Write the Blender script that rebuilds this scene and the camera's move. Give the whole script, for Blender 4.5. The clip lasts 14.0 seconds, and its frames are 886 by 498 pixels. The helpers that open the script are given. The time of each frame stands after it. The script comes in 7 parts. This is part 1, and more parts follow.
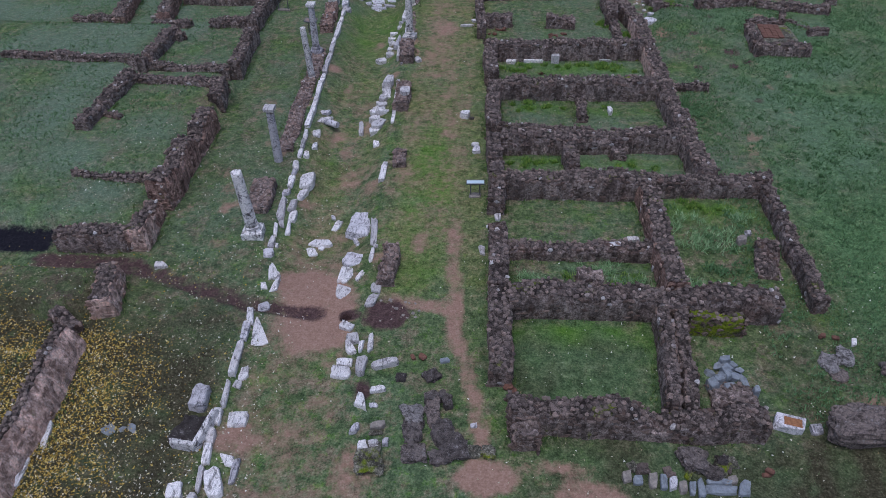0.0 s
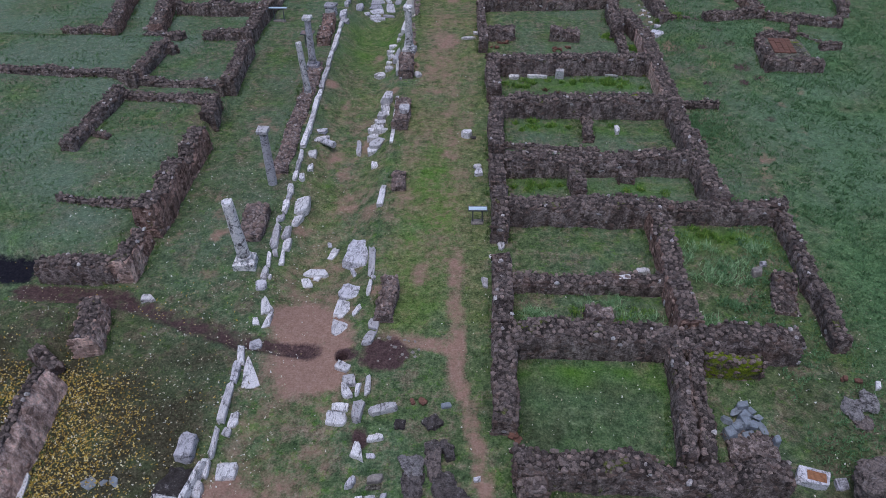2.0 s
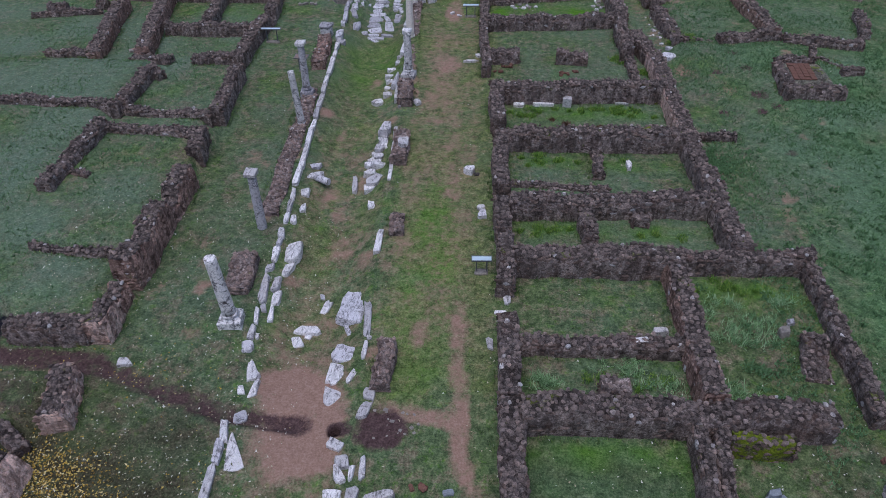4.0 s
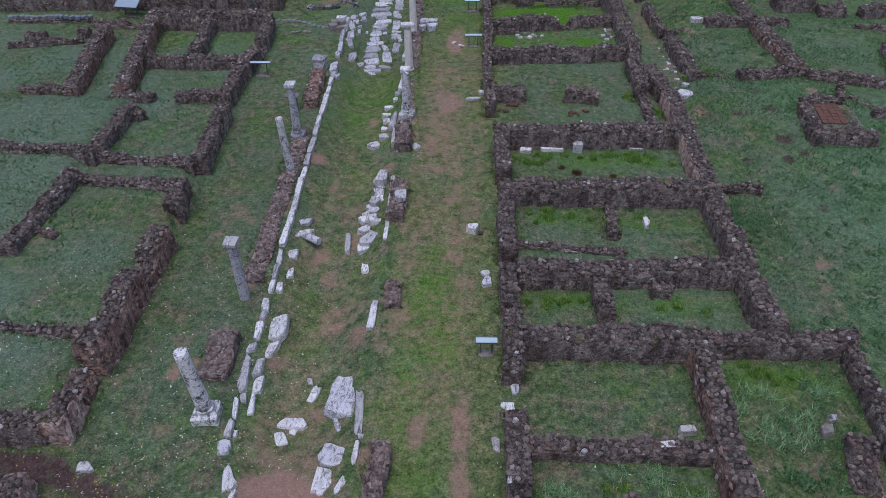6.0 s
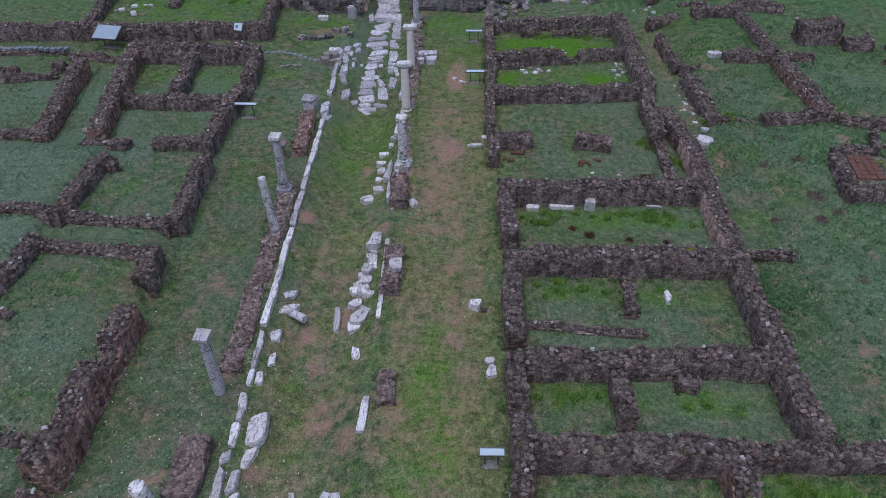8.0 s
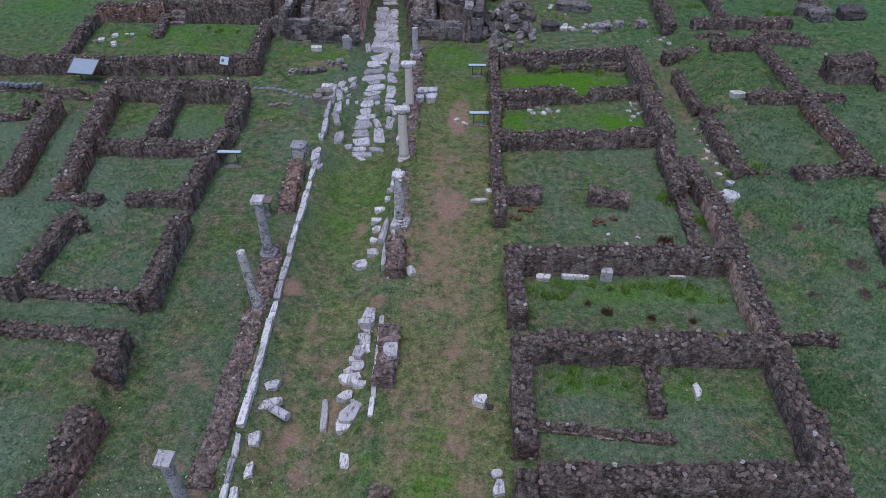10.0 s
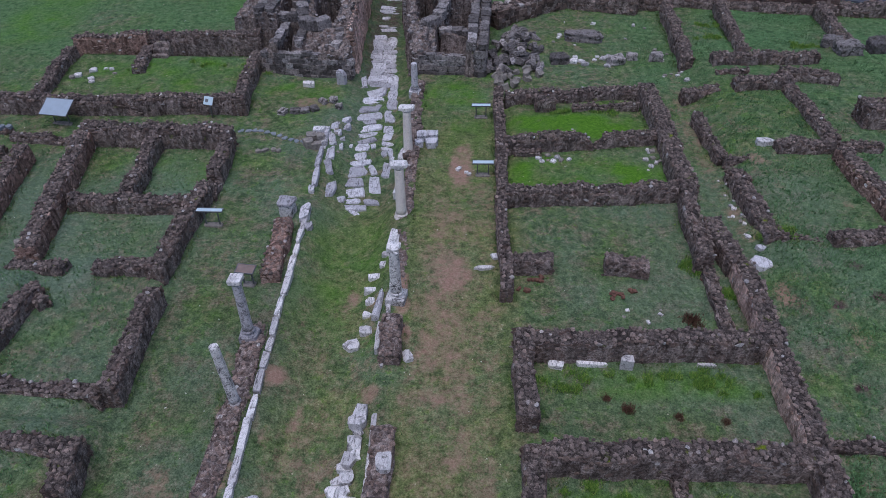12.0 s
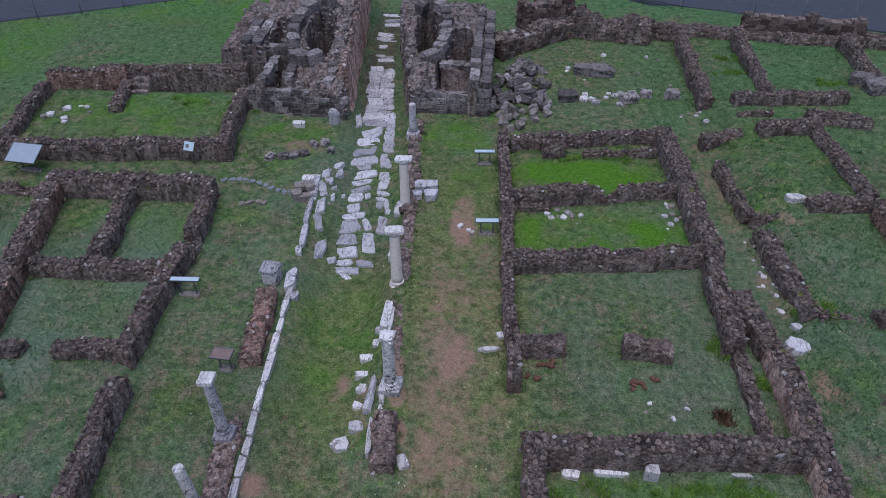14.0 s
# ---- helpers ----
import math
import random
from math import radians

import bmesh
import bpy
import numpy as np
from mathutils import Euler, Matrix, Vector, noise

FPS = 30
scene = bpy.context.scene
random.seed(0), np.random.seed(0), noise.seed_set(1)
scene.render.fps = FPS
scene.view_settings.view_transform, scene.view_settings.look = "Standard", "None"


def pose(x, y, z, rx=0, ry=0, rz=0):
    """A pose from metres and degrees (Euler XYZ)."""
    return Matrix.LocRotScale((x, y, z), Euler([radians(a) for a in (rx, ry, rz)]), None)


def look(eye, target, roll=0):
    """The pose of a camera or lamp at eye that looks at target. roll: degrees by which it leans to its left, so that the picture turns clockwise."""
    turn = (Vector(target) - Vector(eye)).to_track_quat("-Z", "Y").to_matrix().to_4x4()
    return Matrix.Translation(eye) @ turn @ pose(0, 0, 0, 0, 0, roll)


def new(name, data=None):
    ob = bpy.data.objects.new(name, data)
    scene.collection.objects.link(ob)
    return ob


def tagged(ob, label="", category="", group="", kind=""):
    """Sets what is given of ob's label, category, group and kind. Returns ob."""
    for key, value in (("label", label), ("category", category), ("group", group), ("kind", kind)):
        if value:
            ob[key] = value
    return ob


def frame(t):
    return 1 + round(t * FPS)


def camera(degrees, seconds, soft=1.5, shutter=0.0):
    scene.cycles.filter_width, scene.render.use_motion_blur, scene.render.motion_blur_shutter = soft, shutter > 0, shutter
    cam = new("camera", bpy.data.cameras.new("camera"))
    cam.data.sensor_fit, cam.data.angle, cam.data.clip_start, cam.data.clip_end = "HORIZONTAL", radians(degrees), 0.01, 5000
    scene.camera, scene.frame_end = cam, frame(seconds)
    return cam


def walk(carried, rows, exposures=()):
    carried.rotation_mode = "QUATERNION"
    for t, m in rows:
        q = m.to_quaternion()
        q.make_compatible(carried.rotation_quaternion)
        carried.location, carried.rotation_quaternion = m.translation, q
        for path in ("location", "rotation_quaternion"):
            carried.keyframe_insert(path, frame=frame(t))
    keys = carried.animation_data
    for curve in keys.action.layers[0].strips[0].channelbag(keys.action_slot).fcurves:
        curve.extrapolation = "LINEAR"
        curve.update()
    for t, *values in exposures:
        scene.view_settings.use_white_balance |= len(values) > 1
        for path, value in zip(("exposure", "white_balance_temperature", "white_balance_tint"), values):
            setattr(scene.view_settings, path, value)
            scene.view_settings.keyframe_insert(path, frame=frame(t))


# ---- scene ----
cam = camera(63.4, 14.0, 0.65)
PATH = [
    (0, (2.819, -4.702, 16.259), (2.695, -3.162, 14.988), -0.7),
    (0.5, (2.758, -4.392, 16.266), (2.636, -2.852, 14.996), -0.7),
    (1, (2.703, -4.02, 16.309), (2.582, -2.481, 15.038), -0.6),
    (1.5, (2.679, -3.574, 16.359), (2.557, -2.036, 15.086), -0.6),
    (2, (2.643, -3.091, 16.382), (2.521, -1.553, 15.109), -0.6),
    (2.5, (2.604, -2.546, 16.445), (2.481, -1.01, 15.17), -0.7),
    (3, (2.553, -1.921, 16.491), (2.43, -0.386, 15.215), -0.7),
    (5.5, (2.236, 2.105, 16.934), (2.113, 3.638, 15.655), -0.6),
    (6, (2.188, 3.005, 16.987), (2.062, 4.54, 15.711), -0.7),
    (6.5, (2.112, 3.941, 17.059), (1.987, 5.476, 15.783), -0.7),
    (7, (2.031, 4.877, 17.147), (1.907, 6.412, 15.871), -0.6),
    (7.5, (1.971, 5.83, 17.236), (1.846, 7.365, 15.961), -0.6),
    (8, (1.928, 6.791, 17.339), (1.802, 8.326, 16.063), -0.7),
    (10.5, (1.572, 11.653, 17.681), (1.443, 13.188, 16.406), -0.6),
    (11, (1.524, 12.638, 17.751), (1.393, 14.174, 16.476), -0.6),
    (11.5, (1.464, 13.606, 17.835), (1.331, 15.141, 16.56), -0.7),
    (12, (1.381, 14.584, 17.928), (1.248, 16.119, 16.652), -0.7),
    (12.5, (1.291, 15.56, 18.0), (1.159, 17.094, 16.725), -0.6),
    (13, (1.22, 16.528, 18.086), (1.088, 18.063, 16.811), -0.6),
    (13.5, (1.154, 17.474, 18.161), (1.021, 19.008, 16.886), -0.6),
    (14, (1.063, 18.415, 18.227), (0.931, 19.95, 16.952), -0.5),
]
walk(cam, [(t, look(eye, target, roll)) for t, eye, target, roll in PATH], [(0, 0.275, 5500, 11), (14, 0.275, 5500, 11)])

# ---- world and light: a flat, cool overcast evening ----
SUN_ELEV, SUN_ROT = 74.0, 196.0
world = bpy.data.worlds.new("overcast_sky")
scene.world = world
world.use_nodes = True
wn = world.node_tree
sky = wn.nodes.new("ShaderNodeTexSky")
sky.sky_type, sky.sun_disc = "NISHITA", False
sky.sun_elevation, sky.sun_rotation = radians(SUN_ELEV), radians(SUN_ROT)
sky.air_density, sky.dust_density, sky.ozone_density = 1.0, 4.0, 1.5
wn.nodes["Background"].inputs[1].default_value = 0.086
wn.links.new(sky.outputs[0], wn.nodes["Background"].inputs[0])
lamp = bpy.data.lights.new("sun", "SUN")
lamp.energy, lamp.angle, lamp.color = 0.75, radians(50), (1.0, 0.98, 0.98)
sun = new("sun", lamp)
sun.matrix_world = look((0, 0, 60), (math.sin(radians(SUN_ROT)) * -50, math.cos(radians(SUN_ROT)) * -50, 60 - 50 * math.tan(radians(SUN_ELEV))))


# ---- small tools ----
def smooth(v, a, b):
    k = np.clip((np.asarray(v, dtype=float) - a) / (b - a), 0, 1)
    return k * k * (3 - 2 * k)


def vnoise(x, y, size, seed=0):
    """Smooth value noise in 0..1 on a lattice of that size."""
    x, y = np.asarray(x, dtype=float) / size, np.asarray(y, dtype=float) / size
    ix, iy = np.floor(x).astype(np.int64), np.floor(y).astype(np.int64)
    fx, fy = x - ix, y - iy
    fx, fy = fx * fx * (3 - 2 * fx), fy * fy * (3 - 2 * fy)

    def h(a, b):
        n = (a * 374761393 + b * 668265263 + seed * 974634777) & 0x7FFFFFFF
        n = ((n ^ (n >> 13)) * 1274126177) & 0x7FFFFFFF
        return ((n ^ (n >> 16)) & 0xFFFF) / 65535.0

    return (h(ix, iy) * (1 - fx) + h(ix + 1, iy) * fx) * (1 - fy) + (h(ix, iy + 1) * (1 - fx) + h(ix + 1, iy + 1) * fx) * fy


def kerb_left(y):
    return -4.37 - 0.0605 * (y - 5.0)


def kerb_right(y):
    return -0.73 - 0.048 * (y - 5.0)


def near_line(x, y, pts, width):
    """1 on a broken line, falling to 0 beyond its width."""
    best = np.full(np.shape(x), 1e9)
    for (ax, ay), (bx, by) in zip(pts[:-1], pts[1:]):
        l2 = (bx - ax) ** 2 + (by - ay) ** 2
        k = np.clip(((x - ax) * (bx - ax) + (y - ay) * (by - ay)) / l2, 0, 1)
        best = np.minimum(best, np.hypot(x - ax - k * (bx - ax), y - ay - k * (by - ay)))
    return 1 - smooth(best, width * 0.5, width * 1.5)


def blob(x, y, cx, cy, rx, ry):
    return 1 - smooth(np.hypot((x - cx) / rx, (y - cy) / ry), 0.6, 1.25)


TRENCH = [(-9.3, 13.3), (-6.85, 12.5), (-4.93, 11.83), (-2.72, 11.7)]
HOLE = (-1.65, 11.5)


def terrace(x, y):
    """Earth still banked up inside the western rooms and towards the east."""
    x, y = np.asarray(x, dtype=float), np.asarray(y, dtype=float)
    room = smooth(-x, 10.2, 10.6) * (1 - smooth(y, 26.3, 27.6))
    z = 0.72 * room * smooth(y, 18.2, 18.45)
    z = np.maximum(z, 0.62 * smooth(-x, 9.75, 10.1) * (1 - smooth(y, 26.3, 27.6)) * smooth(y - 0.9 * smooth(-x, 12.3, 12.7), 14.2, 14.5))
    z = np.maximum(z, 0.62 * smooth(-x, 9.75, 10.1) * smooth(y, 10.7, 11.0) * (1 - smooth(y, 12.5, 12.75)))
    z = np.maximum(z, 0.34 * smooth(-x, 10.5, 10.9) * smooth(y, 26.3, 27.6) * (1 - smooth(y, 33.0, 35.0)))
    z = np.maximum(z, 0.8 * smooth(-x, 14.7, 15.6) * smooth(y, 15.0, 16.5) * (1 - smooth(y, 32.0, 35.0)))
    z = np.maximum(z, 0.55 * smooth(-x, 12.2, 12.6) * (1 - smooth(-x, 22.2, 22.8)) * smooth(y, 46.2, 46.6) * (1 - smooth(y, 51.6, 52.2)))
    return np.maximum(z, 0.42 * smooth(x, 11.0, 13.0) * smooth(y, 28, 36) * (1 - smooth(y, 53, 60)))


def gz(x, y):
    """Height of the ground with its banked-up rooms."""
    return level(x, y) + terrace(x, y)


def level(x, y):
    """Height of the ground outside: a sunken street between two level walks, rising a little to the east."""
    x, y = np.asarray(x, dtype=float), np.asarray(y, dtype=float)
    deep = 0.10 + 0.50 * smooth(y, 10, 17) + 0.28 * smooth(y, 30, 42)
    lane = smooth(x, kerb_left(y) - 0.1, kerb_left(y) + 1.5) * (1 - smooth(x, kerb_right(y) - 1.4, kerb_right(y) + 0.1))
    z = -deep * lane * smooth(y, 2, 9) * (1 - 0.5 * smooth(y, 66, 72))
    z = z - 0.22 * smooth(y, 36, 44) * smooth(x, -12, -8) * (1 - smooth(x, 1.8, 2.3)) * (1 - lane)
    z = z + 0.35 * smooth(x, 10.8, 13.0) * smooth(y, 26, 36)
    z = z + (vnoise(x, y, 2.3, 3) - 0.5) * 0.09 + (vnoise(x, y, 0.7, 4) - 0.5) * 0.05
    z = z - 0.14 * near_line(x, y, TRENCH, 0.22) - 0.7 * blob(x, y, HOLE[0], HOLE[1], 0.17, 0.17)
    z = z - 2.2 * blob(x, y, -8.8 - 0.10 * (y - 56), 56.0, 0.75, 2.3) - 2.2 * blob(x, y, -3.0 - 0.05 * (y - 57), 57.0, 0.6, 2.3) - 1.8 * blob(x, y, -1.0, 56.15, 0.6, 1.3)
    z = z + 0.8 * smooth(-x - 0.087 * (y - 6), 9.35, 9.65) * (1 - smooth(y, 8.2, 9.6))
    return z


def g(x, y):
    return float(gz(x, y))


# ---- materials ----
def material(name, rough=0.9, spec=0.25):
    m = bpy.data.materials.new(name)
    m.use_nodes = True
    b = m.node_tree.nodes["Principled BSDF"]
    b.inputs["Roughness"].default_value = rough
    b.inputs["Specular IOR Level"].default_value = spec
    return m, m.node_tree, b


def node(t, kind, **values):
    n = t.nodes.new(kind)
    for key, v in values.items():
        n.inputs[key].default_value = v
    return n


def tex_noise(t, scale, detail=4.0, rough=0.6, distort=0.0, coord=None):
    n = node(t, "ShaderNodeTexNoise", Scale=scale, Detail=detail, Roughness=rough, Distortion=distort)
    if coord is None:
        coord = t.nodes.new("ShaderNodeNewGeometry").outputs["Position"]
    t.links.new(coord, n.inputs["Vector"])
    return n.outputs["Fac"]


def ramp(t, value, *stops):
    r = t.nodes.new("ShaderNodeValToRGB")
    t.links.new(value, r.inputs[0])
    e = r.color_ramp.elements
    while len(e) < len(stops):
        e.new(0.5)
    for k, (p, c) in enumerate(stops):
        e[k].position, e[k].color = p, (*c, 1)
    return r.outputs[0]


def mix(t, f, a, b, mode="MIX"):
    n = t.nodes.new("ShaderNodeMix")
    n.data_type, n.blend_type = "RGBA", mode
    for socket, v in ((n.inputs[0], f), (n.inputs[6], a), (n.inputs[7], b)):
        if isinstance(v, (int, float)):
            socket.default_value = v
        elif isinstance(v, tuple):
            socket.default_value = (*v, 1)
        else:
            t.links.new(v, socket)
    return n.outputs[2]


def bump(t, b, height, strength, distance):
    n = node(t, "ShaderNodeBump", Strength=strength, Distance=distance)
    t.links.new(height, n.inputs["Height"])
    t.links.new(n.outputs[0], b.inputs["Normal"])


def attribute(t, name):
    n = t.nodes.new("ShaderNodeAttribute")
    n.attribute_name = name
    return n.outputs["Fac"]


def make_ground():
    m, t, b = material("grass_and_soil", 0.95, 0.1)
    grain = tex_noise(t, 17.0, 4.0, 0.68)
    fine = tex_noise(t, 5.6, 6.0, 0.72)
    both = mix(t, 0.45, grain, fine)
    wide = tex_noise(t, 0.22, 4.0, 0.55)
    mid = tex_noise(t, 1.3, 8.0, 0.74)
    dark, light = 0.352, 0.652

    def turf(lo, mean, hi):
        return ramp(t, both, (dark, lo), (0.5, mean), (light, hi))

    grass = turf((0.034, 0.050, 0.022), (0.104, 0.146, 0.058), (0.205, 0.250, 0.118))
    cool = turf((0.036, 0.058, 0.032), (0.108, 0.158, 0.080), (0.220, 0.280, 0.160))
    lush = turf((0.030, 0.072, 0.006), (0.088, 0.196, 0.016), (0.165, 0.305, 0.040))
    meadow = turf((0.030, 0.060, 0.024), (0.092, 0.172, 0.068), (0.185, 0.284, 0.136))
    pale = turf((0.050, 0.074, 0.048), (0.140, 0.194, 0.132), (0.270, 0.335, 0.255))
    olive = turf((0.058, 0.062, 0.020), (0.170, 0.178, 0.064), (0.300, 0.308, 0.135))
    straw = turf((0.052, 0.038, 0.026), (0.168, 0.132, 0.092), (0.315, 0.268, 0.198))
    damp = turf((0.014, 0.013, 0.007), (0.056, 0.050, 0.029), (0.140, 0.124, 0.080))
    bare = turf((0.230, 0.134, 0.098), (0.325, 0.200, 0.150), (0.41, 0.275, 0.215))
    mud = turf((0.038, 0.022, 0.021), (0.084, 0.050, 0.048), (0.145, 0.095, 0.090))
    c = mix(t, ramp(t, wide, (0.42, (0, 0, 0)), (0.60, (1, 1, 1))), grass, cool)
    c = mix(t, ramp(t, mid, (0.48, (0, 0, 0)), (0.59, (0.85, 0.85, 0.85))), c, straw)
    c = mix(t, ramp(t, tex_noise(t, 3.3, 8.0, 0.76), (0.54, (0, 0, 0)), (0.62, (0.6, 0.6, 0.6))), c, lush)
    c = mix(t, ramp(t, tex_noise(t, 0.42, 6.0, 0.66), (0.54, (0, 0, 0)), (0.68, (0.5, 0.5, 0.5))), c, lush)
    c = mix(t, attribute(t, "olive"), c, olive)
    c = mix(t, attribute(t, "meadow"), c, meadow)
    c = mix(t, 1.0, c, ramp(t, tex_noise(t, 2.6, 7.0, 0.74), (0.37, (0.52, 0.56, 0.54)), (0.5, (0.98, 0.98, 0.98)), (0.63, (1.34, 1.30, 1.26))), "MULTIPLY")
    c = mix(t, attribute(t, "pale"), c, pale)
    c = mix(t, attribute(t, "lush"), c, lush)
    c = mix(t, attribute(t, "damp"), c, damp)

    def worn(name):
        s = t.nodes.new("ShaderNodeMath")
        s.operation = "ADD"
        k = t.nodes.new("ShaderNodeMath")
        k.operation = "MULTIPLY"
        t.links.new(tex_noise(t, 2.2, 10.0, 0.80), k.inputs[0])
        k.inputs[1].default_value = 1.7
        t.links.new(attribute(t, name), s.inputs[0])
        t.links.new(k.outputs[0], s.inputs[1])
        h = t.nodes.new("ShaderNodeMath")
        h.operation = "MULTIPLY"
        t.links.new(s.outputs[0], h.inputs[0])
        h.inputs[1].default_value = 0.5
        return ramp(t, h.outputs[0], (0.58, (0, 0, 0)), (0.80, (1, 1, 1)))

    c = mix(t, worn("bare"), c, bare)
    c = mix(t, worn("mud"), c, mud)
    c = mix(t, worn("black_ground"), c, turf((0.006, 0.006, 0.010), (0.015, 0.014, 0.020), (0.032, 0.028, 0.034)))
    t.links.new(c, b.inputs["Base Color"])
    bump(t, b, both, 0.8, 0.04)
    return m


def make_rubble(name, island, grey=0.0, shade=1.0, lichened=0.3, tan=0.0):
    """Field stone: every stone with its own shade of brown, grey or purple, smeared here and there with mortar."""
    m, t, b = material(name, 0.92, 0.2)
    if island:
        rnd = t.nodes.new("ShaderNodeNewGeometry").outputs["Random Per Island"]
    else:
        rnd = t.nodes.new("ShaderNodeObjectInfo").outputs["Random"]
    base = ramp(t, rnd, (0.0, (0.074, 0.060, 0.055)), (0.35, (0.128, 0.102, 0.093)), (0.7, (0.186, 0.148, 0.134)),
                (0.88, (0.240, 0.184, 0.162)), (0.962, (0.285, 0.205, 0.172)), (0.972, (0.34, 0.30, 0.29)), (1.0, (0.54, 0.50, 0.49)))
    base = mix(t, grey, base, ramp(t, rnd, (0, (0.105, 0.092, 0.091)), (0.6, (0.250, 0.222, 0.219)), (1, (0.41, 0.37, 0.365))))
    if tan:
        base = mix(t, tan, base, ramp(t, rnd, (0, (0.165, 0.105, 0.086)), (0.5, (0.34, 0.210, 0.165)), (0.9, (0.47, 0.32, 0.265)), (1, (0.68, 0.63, 0.62))))
    grain = tex_noise(t, 17.0, 8.0, 0.80)
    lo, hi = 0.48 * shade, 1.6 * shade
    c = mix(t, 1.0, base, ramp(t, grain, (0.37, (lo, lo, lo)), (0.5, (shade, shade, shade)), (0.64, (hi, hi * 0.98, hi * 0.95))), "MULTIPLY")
    if grey > 0.2:
        pits = tex_noise(t, 4.5, 10.0, 0.85)
        c = mix(t, ramp(t, pits, (0.42, (0.9, 0.9, 0.9)), (0.52, (0, 0, 0))), c, (0.030, 0.023, 0.020))
    elif shade > 0.7:
        smear = tex_noise(t, 3.4, 7.0, 0.72)
        c = mix(t, ramp(t, smear, (0.50, (0, 0, 0)), (0.62, (0.75, 0.75, 0.75))), c, (0.205, 0.158, 0.140))
    lichen = tex_noise(t, 7.0, 8.0, 0.78)
    c = mix(t, ramp(t, lichen, (0.56, (0, 0, 0)), (0.66, (lichened, lichened, lichened))), c, (0.36, 0.325, 0.315))
    t.links.new(c, b.inputs["Base Color"])
    bump(t, b, grain, 0.8, 0.04)
    return m


def make_mortar(name, lo, mid_c, hi, moss=0.0):
    """Weathered mortar with bedded chips, damp stains and a little growth."""
    m, t, b = material(name, 0.95, 0.15)
    grain = tex_noise(t, 15.0, 8.0, 0.80)
    stain = tex_noise(t, 1.3, 7.0, 0.7)
    lump = tex_noise(t, 5.0, 6.0, 0.7)
    c = ramp(t, grain, (0.37, lo), (0.5, mid_c), (0.63, hi))
    c = mix(t, 1.0, c, ramp(t, lump, (0.40, (0.48, 0.46, 0.45)), (0.5, (1.0, 1.0, 1.0)), (0.61, (1.28, 1.26, 1.24))), "MULTIPLY")
    c = mix(t, ramp(t, stain, (0.48, (0, 0, 0)), (0.64, (0.7, 0.7, 0.7))), c, lo)
    c = mix(t, ramp(t, tex_noise(t, 0.9, 6.0, 0.7), (0.56, (0, 0, 0)), (0.68, (0.4, 0.4, 0.4))), c, (0.20, 0.105, 0.078))
    run = node(t, "ShaderNodeMapping")
    run.inputs["Scale"].default_value = (3.2, 3.2, 0.7)
    t.links.new(t.nodes.new("ShaderNodeNewGeometry").outputs["Position"], run.inputs["Vector"])
    wash = tex_noise(t, 1.0, 6.0, 0.7, coord=run.outputs["Vector"])
    c = mix(t, 1.0, c, ramp(t, wash, (0.40, (0.50, 0.47, 0.46)), (0.5, (0.95, 0.95, 0.95)), (0.62, (1.25, 1.20, 1.18))), "MULTIPLY")
    growth = ramp(t, grain, (0.36, (0.05, 0.07, 0.008)), (0.64, (0.24, 0.28, 0.02)))
    c = mix(t, ramp(t, tex_noise(t, 1.7, 6.0, 0.66), (0.64 - moss, (0, 0, 0)), (0.74 - moss, (1, 1, 1))), c, growth)
    t.links.new(c, b.inputs["Base Color"])
    bump(t, b, mix(t, 0.5, grain, lump), 1.0, 0.06)
    return m


def make_marble(name, light, dark, amount=0.5, rough=0.7):
    """Weathered marble with grey veins and dark lichen."""
    m, t, b = material(name, rough, 0.3)
    veins = tex_noise(t, 3.4, 10.0, 0.8, 0.8)
    fine = tex_noise(t, 40.0, 6.0, 0.75)
    c = mix(t, ramp(t, veins, (0.34 + 0.11 * amount, (1, 1, 1)), (0.42 + 0.11 * amount, (0, 0, 0))), light, dark)
    c = mix(t, 1.0, c, ramp(t, fine, (0.36, (0.62, 0.61, 0.60)), (0.56, (1.08, 1.08, 1.08))), "MULTIPLY")
    run = node(t, "ShaderNodeMapping")
    run.inputs["Scale"].default_value = (13.0, 2.2, 13.0)
    t.links.new(t.nodes.new("ShaderNodeNewGeometry").outputs["Position"], run.inputs["Vector"])
    cut = 0.9 if amount > 0.1 else 0.2
    streak = tex_noise(t, 1.0, 8.0, 0.75, coord=run.outputs["Vector"])
    c = mix(t, ramp(t, streak, (0.37, (cut, cut, cut)), (0.475, (0, 0, 0))), c, tuple(0.35 * v for v in dark))
    stain = tex_noise(t, 1.5, 6.0, 0.7)
    c = mix(t, ramp(t, stain, (0.56, (0, 0, 0)), (0.72, (0.6, 0.6, 0.6))), c, tuple(0.75 * v for v in dark))
    rnd = t.nodes.new("ShaderNodeObjectInfo").outputs["Random"]
    c = mix(t, 1.0, c, ramp(t, rnd, (0, (0.60, 0.58, 0.59) if amount > 0.1 else (0.95, 0.95, 0.95)), (0.5, (0.92, 0.90, 0.90) if amount > 0.1 else (1.0, 1.0, 1.0)), (1, (1.12, 1.10, 1.10))), "MULTIPLY")
    t.links.new(c, b.inputs["Base Color"])
    bump(t, b, veins, 0.5, 0.02)
    return m


